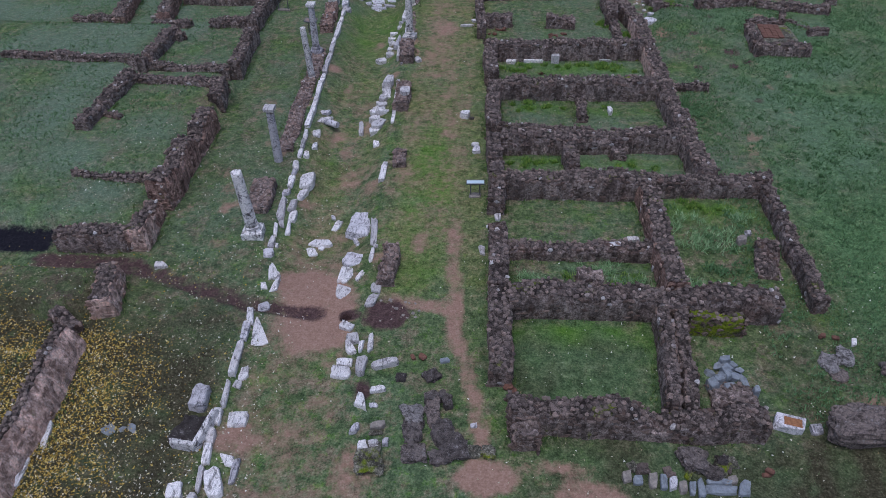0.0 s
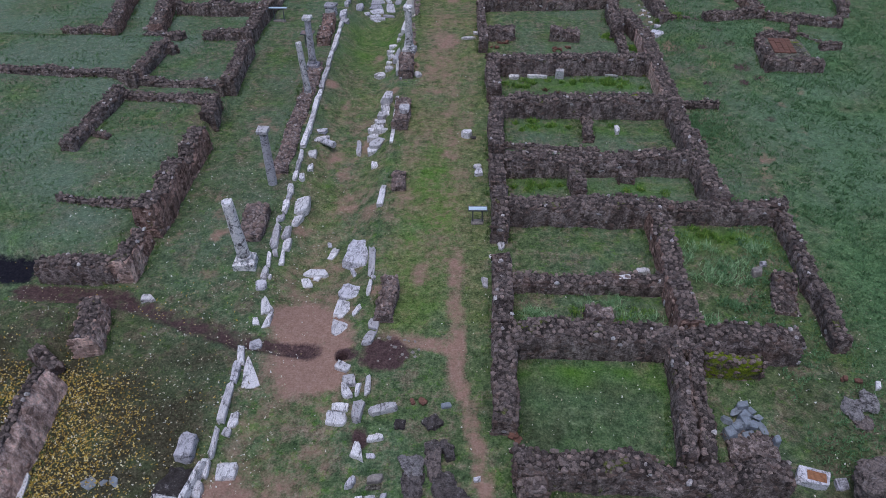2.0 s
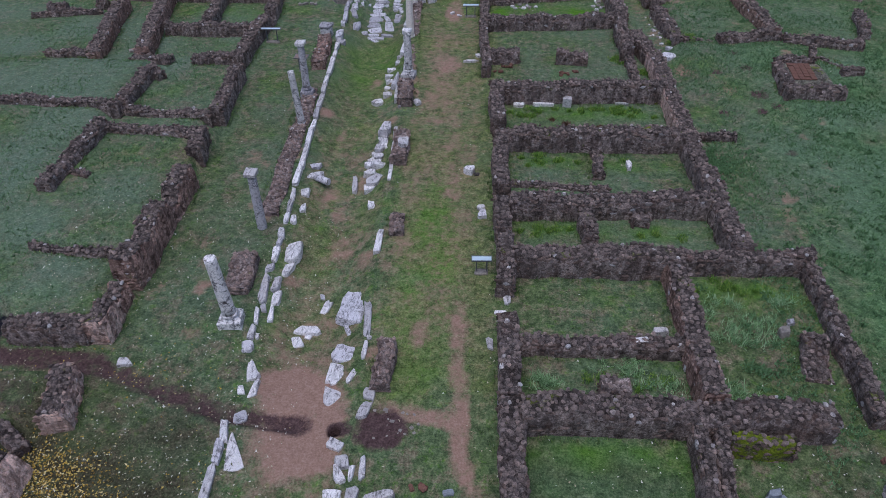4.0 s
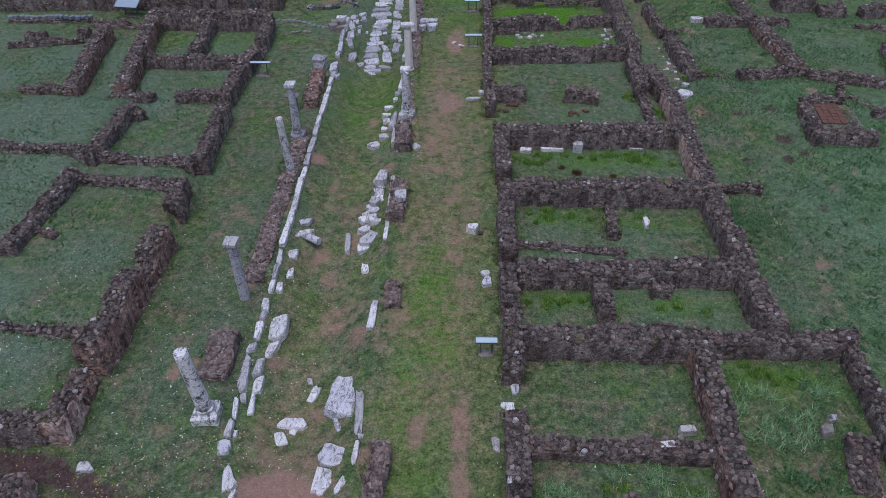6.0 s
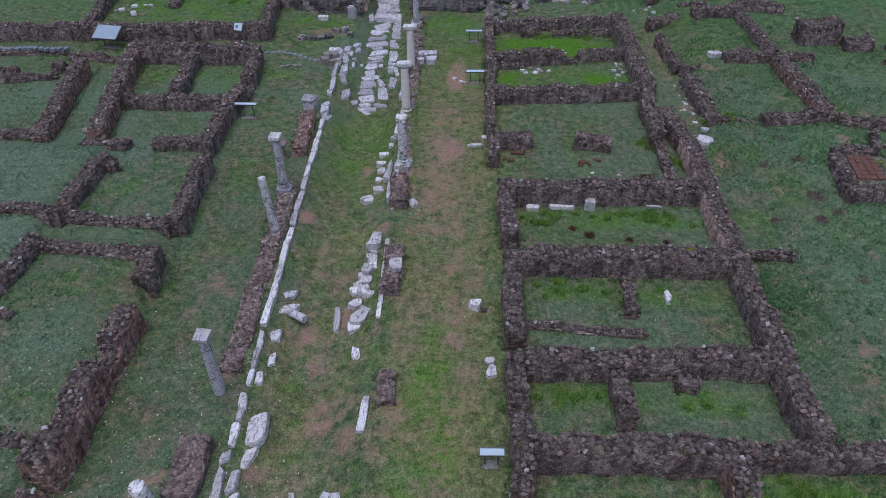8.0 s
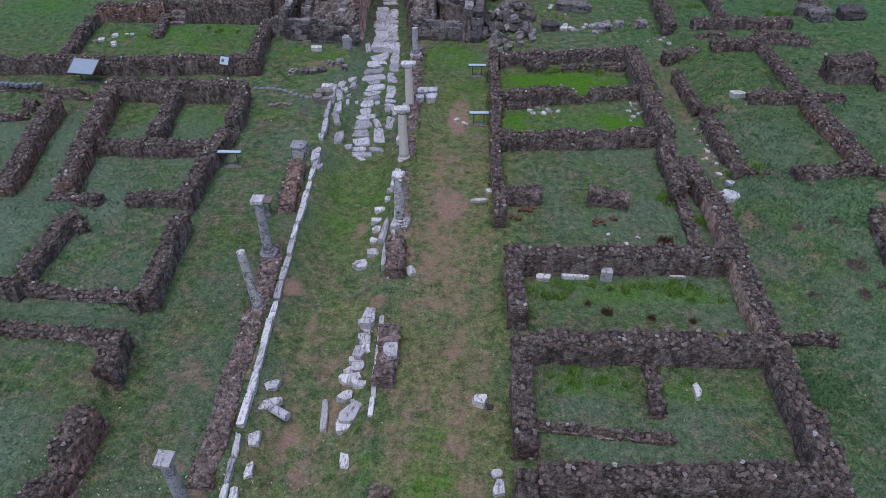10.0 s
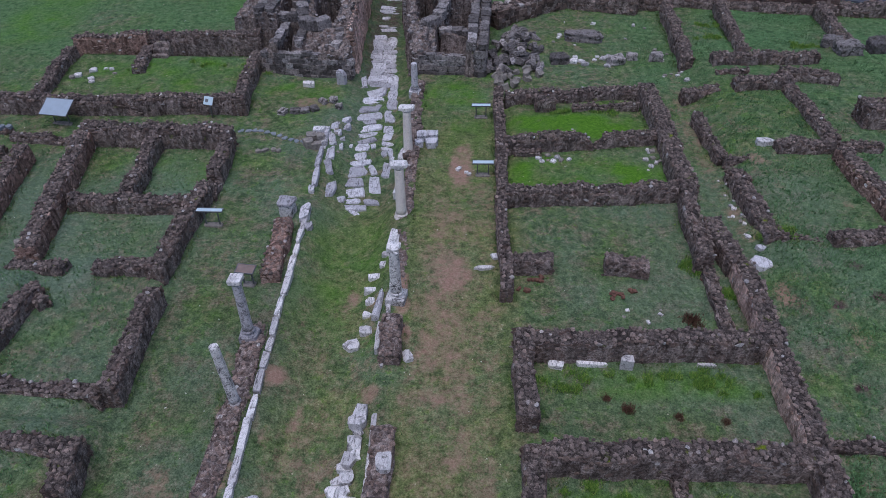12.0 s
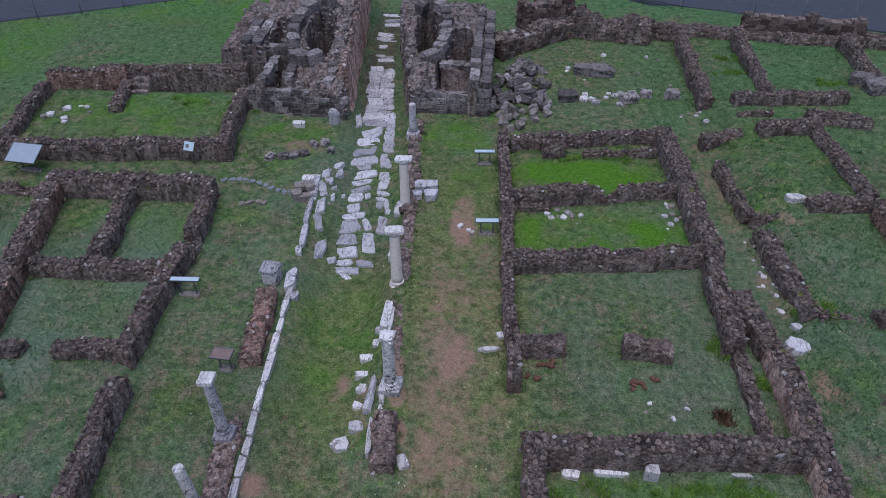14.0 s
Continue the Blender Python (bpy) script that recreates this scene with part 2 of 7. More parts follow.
def make_plain(name, colour, rough=0.8, vary=0.25, scale=8.0, metal=0.0):
    m, t, b = material(name, rough, 0.3)
    b.inputs["Metallic"].default_value = metal
    k = tex_noise(t, scale, 6.0, 0.7)
    c = mix(t, 1.0, colour, ramp(t, k, (0.3, (1 - vary,) * 3), (0.7, (1 + vary,) * 3)), "MULTIPLY")
    t.links.new(c, b.inputs["Base Color"])
    bump(t, b, k, 0.3, 0.02)
    return m


def make_leaf(name, *stops):
    m, t, b = material(name, 0.7, 0.2)
    rnd = t.nodes.new("ShaderNodeNewGeometry").outputs["Random Per Island"]
    t.links.new(ramp(t, rnd, *stops), b.inputs["Base Color"])
    return m


def make_blades(name, green, straw):
    m, t, b = material(name, 0.7, 0.2)
    rnd = t.nodes.new("ShaderNodeNewGeometry").outputs["Random Per Island"]
    c = mix(t, ramp(t, tex_noise(t, 2.1, 7.0, 0.72), (0.45, (0.08, 0.08, 0.08)), (0.60, (0.95, 0.95, 0.95))), green, straw)
    c = mix(t, 1.0, c, ramp(t, rnd, (0, (0.7, 0.72, 0.7)), (0.6, (1.05, 1.05, 1.05)), (1, (1.4, 1.35, 1.35))), "MULTIPLY")
    t.links.new(c, b.inputs["Base Color"])
    return m


GROUND = make_ground()
STONE = make_rubble("field_stone", False, 0.0, 1.0, 0.35, 0.12)
STONE_JOINED = make_rubble("field_stone_bedded", True, 0.0, 1.0, 0.35, 0.12)
TAN_JOINED = make_rubble("pinkish_stone_bedded", True, 0.0, 1.0, 0.25, 0.9)
# Redder side stones, darkened: the shade below the crest is put into colour
SHADED_FACE_JOINED = make_rubble("facing_stone_shaded", True, 0.0, 0.62, 0.2, 0.42)
TAN_STONE = make_rubble("brown_field_stone", False, 0.0, 1.0, 0.45, 0.4)
BROWN_JOINED = make_rubble("brown_stone_bedded", True, 0.0, 1.0, 0.45, 0.4)
GATE_STONE = make_rubble("grey_block_stone", False, 0.85, 1.15)
GATE_STONE_JOINED = make_rubble("grey_block_stone_bedded", True, 0.85, 1.1, 0.7)
MORTAR = make_mortar("old_mortar", (0.078, 0.060, 0.054), (0.255, 0.200, 0.182), (0.47, 0.395, 0.37))
JOINT = make_mortar("dark_crest_joints", (0.034, 0.028, 0.025), (0.108, 0.086, 0.078), (0.30, 0.248, 0.228), 0.02)
MORTAR_PINK = make_mortar("pinkish_mortar", (0.400, 0.265, 0.220), (0.660, 0.465, 0.390), (0.80, 0.65, 0.585))
GATE_RED = make_rubble("reddish_block_stone", False, 0.55, 1.0, 0.4)
MORTAR_MOSS = make_mortar("mossy_mortar", (0.042, 0.034, 0.030), (0.115, 0.095, 0.080), (0.22, 0.19, 0.16), 0.24)
MORTAR_RED = make_mortar("reddish_mortar", (0.115, 0.066, 0.053), (0.310, 0.195, 0.158), (0.50, 0.36, 0.31))
ASHLAR = make_mortar("dark_limestone", (0.090, 0.070, 0.062), (0.245, 0.196, 0.178), (0.45, 0.385, 0.36))
MARBLE = make_marble("white_marble", (0.82, 0.78, 0.775), (0.30, 0.27, 0.265), 0.45)
MARBLE_GREY = make_marble("grey_marble", (0.66, 0.63, 0.66), (0.21, 0.195, 0.205), 0.55)
MARBLE_DARK = make_marble("mottled_marble", (0.80, 0.765, 0.755), (0.085, 0.075, 0.08), 0.6)
MARBLE_CREAM = make_marble("cream_marble", (0.90, 0.795, 0.735), (0.72, 0.60, 0.54), 0.0)
PAVING = make_marble("worn_paving", (0.70, 0.675, 0.71), (0.31, 0.285, 0.295), 0.5)
SLATE = make_plain("blue_grey_slate", (0.225, 0.24, 0.265), 0.6, 0.4)
BRICK = make_plain("red_brick", (0.160, 0.078, 0.056), 0.9, 0.5, 12.0)
MOSSY = make_mortar("mossy_stone", (0.045, 0.042, 0.034), (0.150, 0.140, 0.110), (0.34, 0.32, 0.27), 0.10)
RUST = make_plain("rusty_brown_face", (0.30, 0.135, 0.065), 0.9, 0.45, 9.0)
TUFA = make_rubble("black_pitted_stone", False, 0.3, 0.6, 0.75)
BLOCK = make_plain("tan_block", (0.26, 0.225, 0.20), 0.9, 0.5, 7.0)
PANEL_WHITE = make_plain("sign_face", (0.55, 0.64, 0.70), 0.45, 0.06, 3.0)
PANEL_BROWN = make_plain("faded_sign_face", (0.24, 0.17, 0.15), 0.5, 0.2, 5.0)
PANEL_GREY = make_plain("grey_sign_face", (0.36, 0.41, 0.48), 0.5, 0.08, 3.0)
STEEL = make_plain("dull_steel", (0.18, 0.18, 0.19), 0.5, 0.2, 9.0, 0.6)
ASPHALT = make_plain("asphalt", (0.07, 0.075, 0.095), 0.85, 0.15, 3.0)
BLADES = make_blades("grass_blades", (0.092, 0.140, 0.052), (0.190, 0.180, 0.105))
BLADES_LUSH = make_blades("lush_blades", (0.075, 0.190, 0.020), (0.14, 0.23, 0.04))
WEED = make_leaf("weed_leaves", (0, (0.070, 0.150, 0.022)), (0.6, (0.160, 0.290, 0.045)), (1, (0.32, 0.40, 0.09)))
HERB = make_leaf("herb_leaves", (0, (0.078, 0.146, 0.058)), (0.55, (0.118, 0.220, 0.088)), (1, (0.180, 0.285, 0.140)))
FOOT = make_leaf("foot_growth", (0, (0.040, 0.075, 0.020)), (0.6, (0.105, 0.175, 0.045)), (1, (0.24, 0.27, 0.10)))
DRY = make_leaf("dry_leaves", (0, (0.055, 0.026, 0.018)), (0.6, (0.115, 0.055, 0.035)), (1, (0.19, 0.11, 0.07)))
LONG = make_leaf("long_grass_blades", (0, (0.10, 0.19, 0.07)), (0.6, (0.22, 0.36, 0.16)), (1, (0.40, 0.52, 0.30)))
FALLEN = make_leaf("fallen_leaf", (0, (0.20, 0.115, 0.02)), (0.5, (0.47, 0.31, 0.045)), (0.85, (0.62, 0.48, 0.15)), (1, (0.78, 0.70, 0.45)))

LITTER = make_leaf("pale_litter", (0, (0.24, 0.18, 0.09)), (0.5, (0.50, 0.44, 0.32)), (1, (0.78, 0.76, 0.70)))


# ---- builders ----
def mesh_from(name, verts, faces, mat):
    me = bpy.data.meshes.new(name)
    me.from_pydata([tuple(v) for v in verts], [], [tuple(f) for f in faces])
    me.materials.append(mat)
    me.update()
    return me


def part(name, bm, mat, parent, label=""):
    """Links a bmesh as one mesh under a thing or a part."""
    me = bpy.data.meshes.new(name)
    bm.to_mesh(me)
    bm.free()
    me.materials.append(mat)
    return child(name, me, parent, label)


def child(name, me, parent, label=""):
    ob = new(name, me)
    ob.parent = parent
    return tagged(ob, label)


def thing(name, x, y, z, label, category, group="", kind="", rz=0.0):
    ob = new(name)
    ob.empty_display_size = 0.2
    ob.matrix_world = pose(x, y, z, 0, 0, rz)
    return tagged(ob, label, category, group, kind)


def whole(name, bm, mat, m, label, category, group="", kind=""):
    """Links a bmesh as a thing of one mesh."""
    me = bpy.data.meshes.new(name)
    bm.to_mesh(me)
    bm.free()
    me.materials.append(mat)
    ob = new(name, me)
    ob.matrix_world = m
    return tagged(ob, label, category, group, kind)


def stone_hull(rng, n=20):
    """One angular stone of about unit radius."""
    bm = bmesh.new()
    for _ in range(n):
        v = Vector((rng.gauss(0, 1), rng.gauss(0, 1), rng.gauss(0, 1))).normalized()
        k = rng.uniform(0.85, 1.1)
        bm.verts.new((v.x * k, v.y * k, v.z * k))
    bmesh.ops.convex_hull(bm, input=bm.verts)
    loose = [v for v in bm.verts if not v.link_faces]
    bmesh.ops.delete(bm, geom=loose, context="VERTS")
    return bm


def block_hull(rng):
    """One squared block of about unit half size."""
    bm = bmesh.new()
    for a in (-1, 1):
        for b in (-1, 1):
            for c in (-1, 1):
                for k in range(3):
                    s = [0.93, 0.93, 0.93]
                    s[k] = 1.0
                    bm.verts.new((a * s[0] * rng.uniform(0.86, 1), b * s[1] * rng.uniform(0.86, 1), c * s[2] * rng.uniform(0.86, 1)))
    bmesh.ops.convex_hull(bm, input=bm.verts)
    bmesh.ops.delete(bm, geom=[v for v in bm.verts if not v.link_faces], context="VERTS")
    return bm


rng = random.Random(7)
STONES, STONE_ARRAYS, BLOCKS, BLOCK_ARRAYS, BROWN_STONES = [], [], [], [], []
for make, meshes, arrays, mat in ((stone_hull, STONES, STONE_ARRAYS, STONE), (block_hull, BLOCKS, BLOCK_ARRAYS, STONE)):
    for k in range(10):
        bm = make(rng)
        me = bpy.data.meshes.new("stone")
        bm.to_mesh(me)
        bm.free()
        me.materials.append(mat)
        meshes.append(me)
        if mat is STONE and make is stone_hull:
            brown = me.copy()
            brown.materials[0] = TAN_STONE
            BROWN_STONES.append(brown)
        arrays.append((np.array([v.co[:] for v in me.vertices]), [tuple(p.vertices) for p in me.polygons]))


def joined(name, placed, arrays, mat, parent, label=""):
    """Many stones, each (matrix 3x3, place), in one mesh of kind stuff."""
    if not placed:
        return None
    verts, faces, base = [], [], 0
    for k, (m3, at) in enumerate(placed):
        v, f = arrays[k % len(arrays)]
        verts.append(v @ np.array(m3).T + np.array(at))
        faces.extend(tuple(i + base for i in face) for face in f)
        base += len(v)
    ob = child(name, mesh_from(name, np.concatenate(verts), faces, mat), parent, label)
    return tagged(ob, kind="stuff")


def wavy(rng, length, step, amount):
    """A random height profile along a length."""
    n = max(2, int(length / step) + 2)
    v = [rng.uniform(-amount, amount) for _ in range(n)]
    return lambda s: float(np.interp(s, [i * length / (n - 1) for i in range(n)], v))


WALL_COUNT = [0]
WALL_FEET = []


def rubble_wall(x0, y0, x1, y1, h, w, size=0.20, parts=110, jag=0.12, core=None, base=None, dips=(), squared=False, face=0.8, batter=0.0,
                label="low ruined wall of dark field stone bedded in pale mortar", name="rubble_wall", category="ruined wall"):
    """A ruined wall between two ends: a mortar body with stones set in its top, faces and ends."""
    WALL_COUNT[0] += 1
    r = random.Random(1000 + WALL_COUNT[0])
    core = core or MORTAR
    arrays, meshes = (BLOCK_ARRAYS, BLOCKS) if squared else (STONE_ARRAYS, STONES)
    d = Vector((x1 - x0, y1 - y0, 0))
    length = d.length
    u = d / length
    n = Vector((-u.y, u.x, 0))
    lows = [float(level(x0 + (x1 - x0) * k / 6, y0 + (y1 - y0) * k / 6)) for k in range(7)]
    zb = (min(lows) if base is None else base)
    root = thing(name, x0, y0, zb, label, category, "ruined walls")
    broad, quick, side = wavy(r, length, 1.1, jag), wavy(r, length, 0.35, jag * 0.6), wavy(r, length, 0.7, 0.08)
    wob = lambda s: broad(s) + quick(s)

    def top(s):
        z = h + wob(s)
        for at, half, depth in dips:
            z -= depth * float(1 - smooth(abs(s - at), half * 0.6, half * 1.2))
        return z

    WALL_FEET.append((x0, y0, u.x, u.y, length, w + 2 * batter))
    # body
    rows = max(2, int(length / 0.15))
    prof = [(-1, 0), (-1, 0.35), (-1, 0.7), (-1, 1), (-0.6, 1), (-0.2, 1), (0.2, 1), (0.6, 1), (1, 1), (1, 0.7), (1, 0.35), (1, 0)]
    verts, faces = [], []
    for i in range(rows + 1):
        s = length * i / rows
        ht = top(s) - 0.012
        for a, b in prof:
            edge = 0.05 if (b == 1 and abs(a) == 1) else 0.0
            q = u * (s + r.uniform(-0.03, 0.03)) + n * (a * (w / 2 - 0.03 - edge) + side(s) + r.uniform(-0.03, 0.03) + (batter * (1 - b) if a == 1 else 0.0))
            zz = -0.3 if b == 0 else b * ht - edge + r.uniform(-0.035, 0.03)
            verts.append((q.x, q.y, zz))
    k = len(prof)
    for i in range(rows):
        for j in range(k - 1):
            faces.append((i * k + j, i * k + j + 1, (i + 1) * k + j + 1, (i + 1) * k + j))
    faces.append(tuple(range(k)))
    faces.append(tuple(rows * k + j for j in reversed(range(k))))
    body = mesh_from("mortar_body", verts, faces, core)
    body.materials.append(core if core is MORTAR_MOSS or name != "rubble_wall" else JOINT)
    for f in body.polygons[:rows * (k - 1)]:
        f.material_index = int(3 <= f.index % (k - 1) <= 7)
    child("mortar_body", body, root)
    brown = name in ("wall_footing", "pier_stump") and not squared
    meshes = BROWN_STONES if brown else meshes

    # stones
    yaw = math.atan2(u.y, u.x)

    def lying(s, a, z):
        """A stone bedded flat in the top."""
        q = u * s + n * a
        rr = size * 0.5 * r.choice((r.uniform(0.6, 0.85), r.uniform(0.8, 1.0), r.uniform(0.9, 1.15)))
        e = Euler((r.uniform(-0.25, 0.25), r.uniform(-0.25, 0.25), yaw + (r.uniform(-0.12, 0.12) if squared else r.uniform(0, 6.28))))
        return e.to_matrix() @ Matrix.Diagonal((rr * r.uniform(0.82, 1.15), rr * r.uniform(0.72, 0.98), rr * 0.7)), (q.x, q.y, z - rr * 0.7 + r.uniform(0.03, 0.07))

    def faced(s, a, z, turn):
        """A stone set flush in a side or an end."""
        q = u * s + n * a
        rr = size * 0.5 * r.choice((r.uniform(0.6, 0.8), r.uniform(0.8, 1.05), r.uniform(0.95, 1.35)))
        e = Euler((0, 0, yaw + turn)).to_matrix() @ Euler((r.uniform(-0.2, 0.2), r.uniform(-0.3, 0.3), r.uniform(-0.15, 0.15))).to_matrix()
        return e @ Matrix.Diagonal((rr * r.uniform(1.0, 1.5), rr * 0.55, rr * r.uniform(0.65, 0.95))), (q.x, q.y, z)

    tops, rest = [], []
    s = size * 0.3
    while s < length:
        across = max(2, int(round(w / size)))
        for j in range(across):
            if r.random() < 0.05:
                continue
            a = ((j + 0.5) / across * w - w / 2) * 0.94 + r.uniform(-0.06, 0.06)
            sj = min(length, max(0.0, s + r.uniform(-0.09, 0.09)))
            tops.append(lying(sj, a + side(sj), top(sj)))
        z = size * 0.25
        while z < top(s) - size * 0.35:
            for sgn in (-1, 1):
                if r.random() < face:
                    sj = s + r.uniform(-0.06, 0.06)
                    rest.append(faced(sj, sgn * (w / 2 - 0.055 - r.uniform(0.0, 0.045)) + side(sj) + (batter * max(0.0, 1 - z / h) if sgn > 0 else 0.0), z + r.uniform(-0.05, 0.05), 0.0))
            z += size * 0.68
        s += size * 0.88
    for e in (0.0, length):
        for j in range(max(2, int(w / size))):
            z = size * 0.25
            while z < top(e) - size * 0.3:
                rest.append(faced(e + (0.02 if e == 0 else -0.02), (j + 0.5) / max(2, int(w / size)) * w - w / 2, z, 1.57))
                z += size * 0.72
    r.shuffle(tops)
    for k, (m3, at) in enumerate(tops[:parts]):
        ob = new("stone", meshes[k % len(meshes)])
        ob.parent = root
        ob.matrix_local = Matrix.Translation(at) @ m3.to_4x4()
    if core in (MORTAR_PINK, MORTAR_RED):
        joined("bedded_stone", tops[parts:], arrays, STONE_JOINED, root)
        joined("facing_stone", rest, arrays, TAN_JOINED, root)
    else:
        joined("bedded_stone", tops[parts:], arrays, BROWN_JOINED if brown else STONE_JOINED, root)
        # unless brown, sides and ends get the stone with shade in its colour
        joined("facing_stone", rest, arrays, BROWN_JOINED if brown else SHADED_FACE_JOINED, root)
    return root


def rough_block(sx, sy, sz, seed, worn=0.12, cuts=4):
    """A weathered block: rounded, chipped and a little out of square; it stands on z = 0."""
    r = random.Random(seed)
    bm = bmesh.new()
    bmesh.ops.create_cube(bm, size=2)
    bmesh.ops.subdivide_edges(bm, edges=bm.edges, cuts=cuts, use_grid_fill=True)
    taper, lean = r.uniform(-0.12, 0.12), r.uniform(-0.08, 0.08)
    off = Vector((r.uniform(0, 50), r.uniform(0, 50), r.uniform(0, 50)))
    for v in bm.verts:
        p = v.co.copy()
        q = (abs(p.x) ** 7 + abs(p.y) ** 7 + abs(p.z) ** 7) ** (1 / 7)
        p = p * (1 / q if q > 1 else 1)
        k = noise.noise(p * 1.1 + off) * worn + noise.noise(p * 3.0 + off) * worn * 0.45 + noise.noise(p * 6.5 + off) * max(0.0, worn - 0.12) * 0.5
        p = p * (1 + k)
        p.x = p.x * (1 + taper * p.y) + lean * p.y
        v.co = (p.x * sx / 2, p.y * sy / 2, (p.z + 1) * sz / 2)
    for f in bm.faces:
        f.smooth = False
    return bm


def chipped_block(sx, sy, sz, seed, chips=7):
    """A squared block with flat faces and knocked-off corners and edges; it stands on z = 0."""
    r = random.Random(seed)
    bm = bmesh.new()
    bmesh.ops.create_cube(bm, size=2)
    skew, taper = r.uniform(-0.10, 0.10), r.uniform(-0.10, 0.10)
    for k in range(chips):
        d = Vector((r.choice((-1, 1)), r.choice((-1, 1)), r.choice((-0.4, 0.0, 0.0, 0.0, 1))))
        d[r.randrange(3)] *= r.uniform(0, 0.6)
        d.normalize()
        far = abs(d.x) + abs(d.y) + abs(d.z)
        bmesh.ops.bisect_plane(bm, geom=bm.verts[:] + bm.edges[:] + bm.faces[:], plane_co=d * far * r.uniform(max(0.52, 0.86 - 0.03 * chips), 0.96), plane_no=d, clear_outer=True)
        open_edges = [e for e in bm.edges if len(e.link_faces) == 1]
        if open_edges:
            bmesh.ops.holes_fill(bm, edges=open_edges)
    bmesh.ops.bevel(bm, geom=bm.edges[:], offset=0.022, segments=1, affect="EDGES")
    for v in bm.verts:
        p = v.co
        v.co = ((p.x * (1 + taper * p.y) + skew * p.y) * sx / 2 + r.uniform(-0.008, 0.008), p.y * sy / 2 + r.uniform(-0.008, 0.008), (p.z + 1) * sz / 2)
    return bm


def rough_slab(rx, ry, thick, seed, sides=7, jag=0.22):
    """A broken flat slab with a chamfered upper edge; it stands on z = 0."""
    r = random.Random(seed)
    bm = bmesh.new()
    pts = []
    for k in range(sides):
        a = 2 * math.pi * (k + r.uniform(-0.3, 0.3)) / sides
        q = (abs(math.cos(a)) ** 4 + abs(math.sin(a)) ** 4) ** (-0.25)
        q *= r.uniform(1 - jag, 1.05)
        pts.append((rx * q * math.cos(a), ry * q * math.sin(a)))
    tilt = (r.uniform(-0.03, 0.03), r.uniform(-0.03, 0.03))
    rings = []
    for sc, z in ((1.03, -0.1), (1.0, thick * 0.85), (0.965, thick), (0.5, thick * r.uniform(0.96, 1.05))):
        rings.append([bm.verts.new((x * sc, y * sc, z + (tilt[0] * x + tilt[1] * y if z > 0 else 0) + (r.uniform(-0.008, 0.008) if z > 0 else 0))) for x, y in pts])
    for a, b in zip(rings[:-1], rings[1:]):
        for k in range(sides):
            bm.faces.new((a[k], a[(k + 1) % sides], b[(k + 1) % sides], b[k]))
    bm.faces.new(rings[-1])
    return bm


def box(bm, cx, cy, cz, sx, sy, sz, bevel=0.0):
    m = Matrix.LocRotScale((cx, cy, cz), None, (sx, sy, sz))
    made = bmesh.ops.create_cube(bm, size=1, matrix=m)
    if bevel:
        edges = list({e for v in made["verts"] for e in v.link_edges})
        bmesh.ops.bevel(bm, geom=edges, offset=bevel, segments=1, affect="EDGES")
    return bm


def lathe(profile, seg=28, wobble=0.0, seed=0):
    """A turned solid from (radius, height) pairs, closed at both ends."""
    bm = bmesh.new()
    rings = []
    for rad, z in profile:
        ring = []
        for k in range(seg):
            a = 2 * math.pi * k / seg
            q = rad * (1 + wobble * noise.noise(Vector((math.cos(a) * 1.5 + seed, math.sin(a) * 1.5, z * 2.0))))
            ring.append(bm.verts.new((q * math.cos(a), q * math.sin(a), z)))
        rings.append(ring)
    for a, b in zip(rings[:-1], rings[1:]):
        for k in range(seg):
            f = bm.faces.new((a[k], a[(k + 1) % seg], b[(k + 1) % seg], b[k]))
            f.smooth = True
    bm.faces.new(list(reversed(rings[0])))
    bm.faces.new(rings[-1])
    return bm


def shard_mesh(sx, sy, h, taper, skew, seed):
    """A broken piece of stone: an uneven four-sided outline, upright broken edges and a worn, slightly tilted top; it stands on z = 0."""
    q = random.Random(seed)
    corners = [(-1, 1), (1, 1), (1, -1), (-1, -1)]
    outline = []
    for k in range(4):
        (ax, ay), (bx, by) = corners[k], corners[(k + 1) % 4]
        n = 3 if max(sx, sy) > 0.35 else 2
        for j in range(n):
            e = j / n
            x, y = ax + (bx - ax) * e, ay + (by - ay) * e
            if j == 0:
                x, y = x * q.uniform(0.74, 1.02), y * q.uniform(0.78, 1.02)
            else:
                x, y = x * q.uniform(0.86, 1.1), y * q.uniform(0.86, 1.1)
            px = x * (1 + taper * y) * sx / 2
            outline.append((px, y * sy / 2 + skew * px))
    bm = bmesh.new()
    lx, ly = q.uniform(-0.10, 0.10), q.uniform(-0.10, 0.10)
    rings = []
    for scale, z, rough in ((1.06, -0.12, 0.0), (1.02, h * 0.45, 0.012), (0.98, h * 0.86, 0.012), (0.90, h, 0.008), (0.52, h * 1.03, 0.016)):
        ring = []
        for x, y in outline:
            lift = (lx * x + ly * y) * (z / h if z > 0 else 0)
            ring.append(bm.verts.new((x * scale + q.uniform(-rough, rough), y * scale + q.uniform(-rough, rough), z + lift + q.uniform(-rough, rough))))
        rings.append(ring)
    n = len(outline)
    for a, b in zip(rings[:-1], rings[1:]):
        for k in range(n):
            bm.faces.new((a[k], b[k], b[(k + 1) % n], a[(k + 1) % n]))
    mid = bm.verts.new((0, skew * 0, h * q.uniform(0.98, 1.06)))
    for k in range(n):
        bm.faces.new((rings[-1][k], mid, rings[-1][(k + 1) % n]))
    bmesh.ops.recalc_face_normals(bm, faces=bm.faces[:])
    return bm


